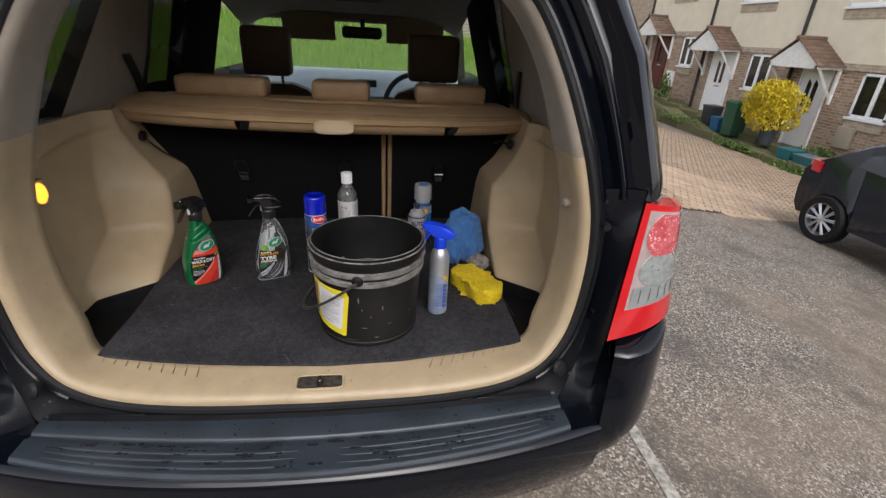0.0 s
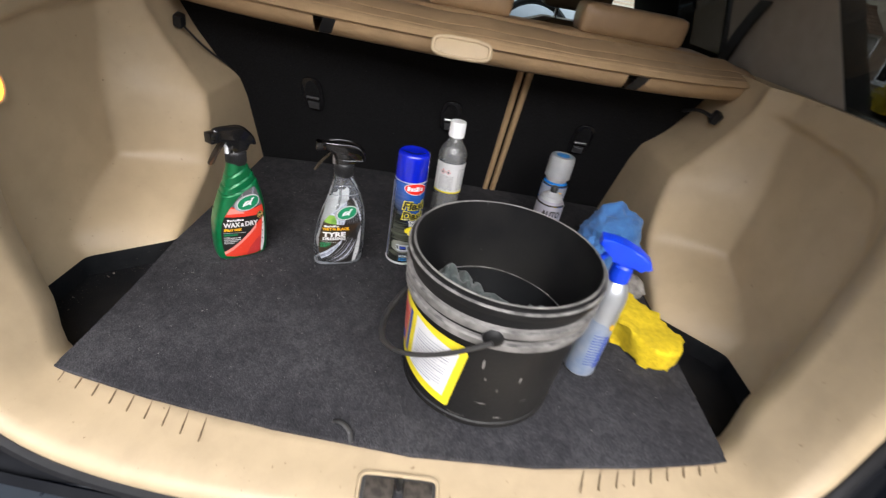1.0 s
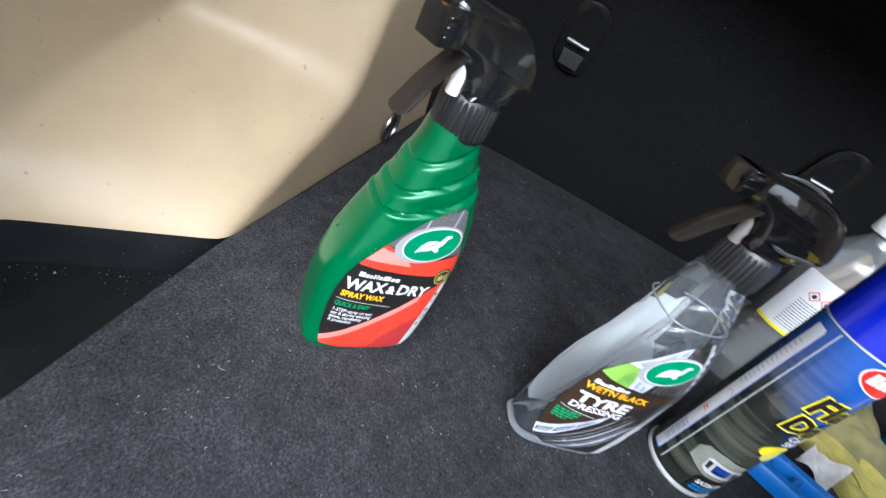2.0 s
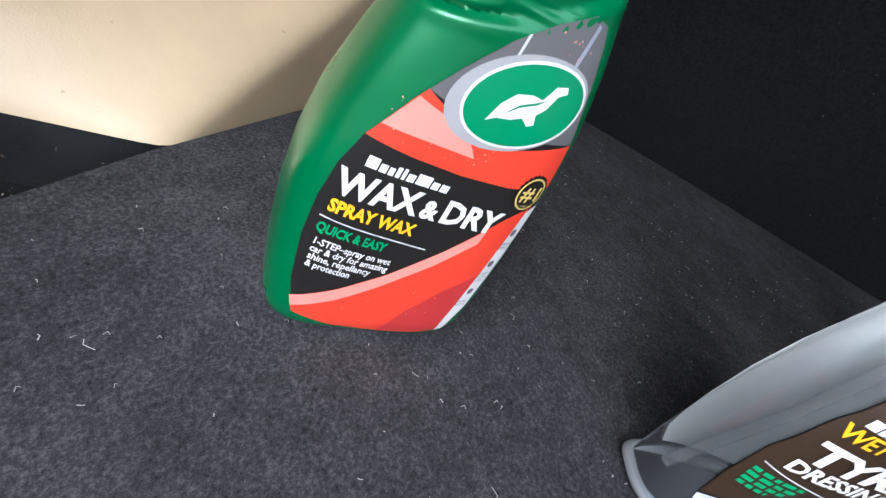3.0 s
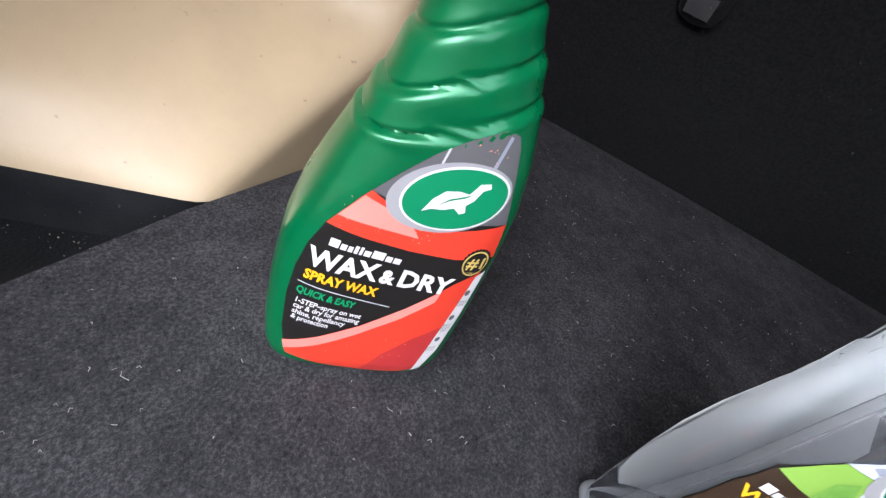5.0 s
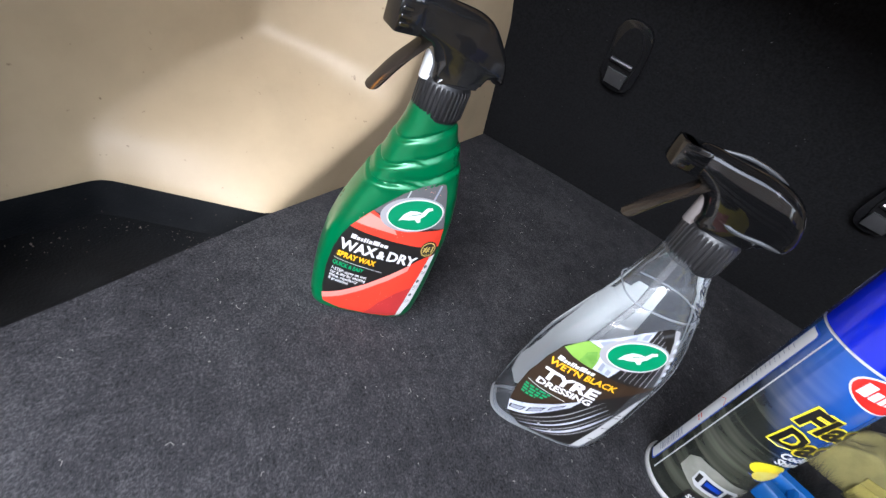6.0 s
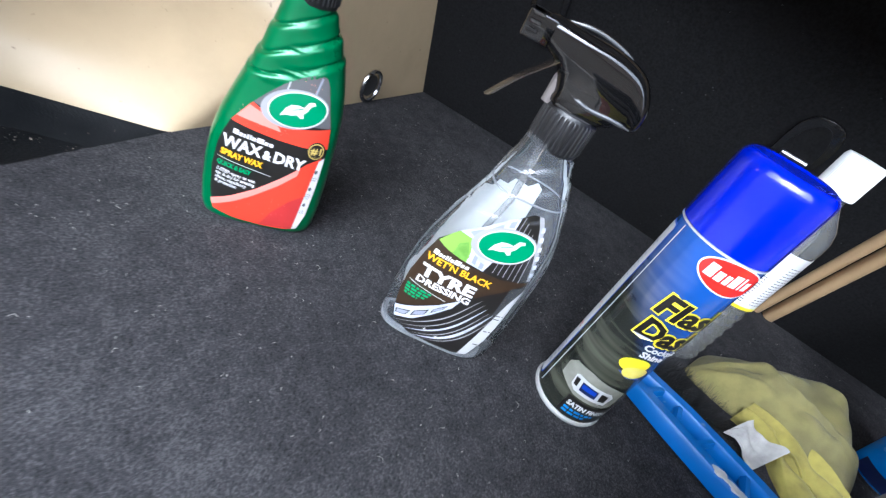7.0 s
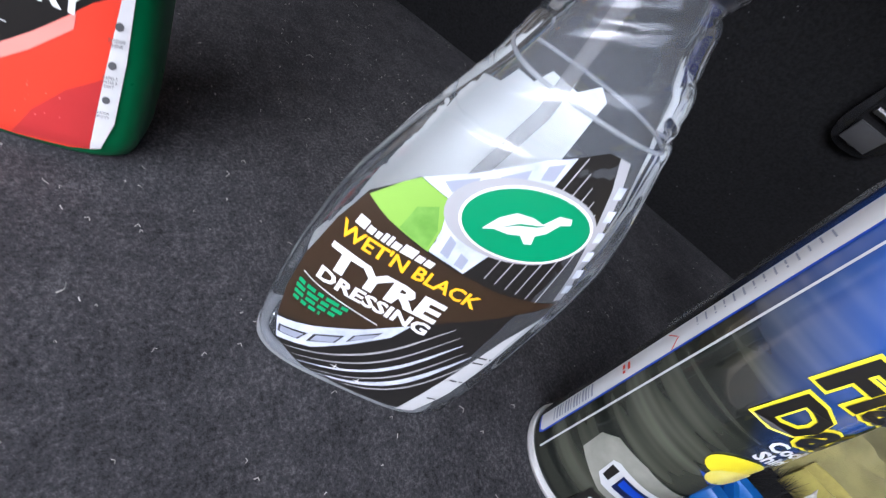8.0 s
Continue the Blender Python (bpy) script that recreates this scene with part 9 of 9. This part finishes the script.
def drape(a, r):
    """The cloth over its heap: pleats fan out from the pinched corner."""
    i = a * 71
    lo, hi = RIM[int(i)], RIM[min(int(i) + 1, 71)]
    ex, ey = lerp(lo[0], hi[0], i % 1), lerp(lo[1], hi[1], i % 1)
    x, y = 0.006 + (ex - 0.006) * r, 0.008 + (ey - 0.008) * r
    th = math.atan2(y + 0.024, x + 0.125)
    d = math.hypot(x + 0.125, y + 0.024)
    pleat = 0.5 + 0.5 * math.cos(th * 13 + 3.0 * noise.noise((x * 14, y * 14, 2.0)))
    hump = max(1 - r ** 2.4, 0.0) ** 0.8
    z = 0.046 * hump * (0.8 + 0.4 * noise.noise((x * 16 + 4, y * 16, 0.0))) + 0.009 * (pleat ** 2.2) * smooth(d / 0.05) * (1 - 0.75 * r ** 4) + 0.010 * hump * max(0.0, 1 - 5 * abs(noise.noise((x * 11 + 7, y * 11 - 3, 3.0))))
    z += 0.0025 * noise.noise((x * 60, y * 60, 5.0)) * hump
    return x, y, max(z, 0.0) + 0.004


bm = bmesh.new()
sheet(bm, drape, np.linspace(0, 1, 150), np.linspace(0.02, 1, 60), (0, 0, -0.0025))
part("drape", bm, OLIVE, olive, "grubby olive outer face", sharp=80)
NEAR = spline([(-0.052, -0.046), (-0.032, -0.050), (-0.016, -0.062), (-0.009, -0.086), (0.004, -0.112)], 60)
FAR = spline([(-0.044, -0.032), (0.000, -0.034), (0.032, -0.044), (0.060, -0.062), (0.080, -0.088)], 60)


def pleated(a, b):
    """The turned-back clean side: soft pleats that run along the strip."""
    i = min(int(round(a * 59)), 59)
    x, y = lerp(NEAR[i][0], FAR[i][0], b), lerp(NEAR[i][1], FAR[i][1], b)
    wander = 0.22 * noise.noise((a * 2.6, 0.0, 4.0)) + 0.08 * noise.noise((a * 7.0, b * 3.0, 8.0))
    wave = abs(math.sin(math.pi * (2.0 * (b + wander) + 0.12)))
    z = 0.003 + 0.017 * wave ** 0.7 * (1 - 0.45 * a) + 0.012 * b
    return x, y, z * smooth(b / 0.06 + 0.25)


bm = bmesh.new()
sheet(bm, pleated, np.linspace(0, 1, 60), np.linspace(0, 1, 50), (0, 0, -0.0025))
part("fold", bm, YELLOW_CLOTH, olive, "clean yellow turned-back folds", sharp=80)
bm = bmesh.new()
tube(bm, [(p[0], p[1], p[2] + 0.001) for p in (pleated(q, 0.40) for q in np.linspace(0.1, 1, 30))], 0.0016, 6)
part("hem", bm, YELLOW_CLOTH, olive, "stitched hem")
tag = thing("cloth_tag", "crumpled white fabric tag beside the yellow cloth", "tag", (0.120, 0.522, 0.0), 0)
bm = bmesh.new()
sheet(bm, lambda u, v: (-0.020 + 0.034 * u + 0.020 * v, -0.003 - 0.018 * u + 0.027 * v, 0.008 + 0.016 * v + 0.006 * math.sin(u * 5 + v * 3) + 0.003 * noise.noise((u * 4, v * 4, 1))), np.linspace(0, 1, 14), np.linspace(0, 1, 14), (0, 0, -0.0012))
part("fabric", bm, surface("worn_pad", (0.45, 0.44, 0.42), 0.9, second=(0.24, 0.235, 0.225), scale=50, bump=0.6, bscale=300), tag)
scourer = thing("sponge", "small yellow and blue scouring sponge", "sponge", (0.225, 0.405, 0.0), -30)
part("foam", box(bmesh.new(), (-0.035, -0.022, 0.0), (0.035, 0.022, 0.022), 0.004), SPONGE, scourer)
part("scouring_layer", box(bmesh.new(), (-0.036, -0.023, 0.0225), (0.036, 0.023, 0.030), 0.002), surface("blue_scourer", (0.10, 0.20, 0.26), 0.95, second=(0.06, 0.13, 0.18), scale=90, bump=1, bscale=400), scourer)
stick = thing("stylus", "thin black stick lying at the mat's edge", "stick", (0.528, 0.215, -0.030), 96)
part("shaft", tube(bmesh.new(), [(-0.07, 0, 0.004), (0.07, 0, 0.004)], 0.004, 8), DARK, stick)

# lint and crumbs on the mat
bm = bmesh.new()
rl = random.Random(11)
for i in range(620):
    x, y = rl.uniform(-0.5, 0.45), rl.uniform(-0.02, 0.85)
    if i % 3 == 0:
        x, y = rl.uniform(-0.5, -0.05), rl.uniform(0.18, 0.7)
    a, ln = rl.uniform(0, 6.3), rl.uniform(0.0004, 0.0013) * (2.8 if rl.random() < 0.10 else 1)
    p = [(x, y, 0.0012), (x + ln * math.cos(a), y + ln * math.sin(a), 0.0022), (x + 2 * ln * math.cos(a + 0.6), y + 2 * ln * math.sin(a + 0.6), 0.0012)]
    tube(bm, p, rl.uniform(0.00008, 0.00022), 3)
solid("lint", bm, surface("pale_lint", (0.32, 0.31, 0.29), 0.9, var=0.3), "pale lint and fibres on the boot mat", "lint", "stuff")

# crumbs and dust along the foot of the well's wall, stray hairs at the mat's corner
bm = bmesh.new()
rc = random.Random(23)
for i in range(300):
    y = rc.gauss(0.40, 0.11) if i % 2 else rc.uniform(0.15, 0.78)
    x = -(soft_wall(y, -0.03) - 0.004) + abs(rc.gauss(0, 0.016))
    if not 0.1 < y < 0.84 or x > -0.522:
        continue
    r = rc.uniform(0.0003, 0.0009) * (2.2 if rc.random() < 0.06 else 1)
    q = [Vector((x + r * a * rc.uniform(0.5, 1.4), y + r * b * rc.uniform(0.5, 1.4), -0.0475 + r * c * rc.uniform(0.6, 1.3))) for a, b, c in ((1, 0, 0), (-0.6, 0.8, 0), (-0.6, -0.8, 0), (0, 0, 1.2))]
    vs = [bm.verts.new(p) for p in q]
    for f in ((0, 1, 3), (1, 2, 3), (2, 0, 3), (0, 2, 1)):
        bm.faces.new([vs[j] for j in f])
solid("crumbs", bm, surface("pale_crumbs", (0.24, 0.20, 0.16), 0.9, var=0.5, scale=300), "pale crumbs and dust in the floor well", "crumbs", "stuff")
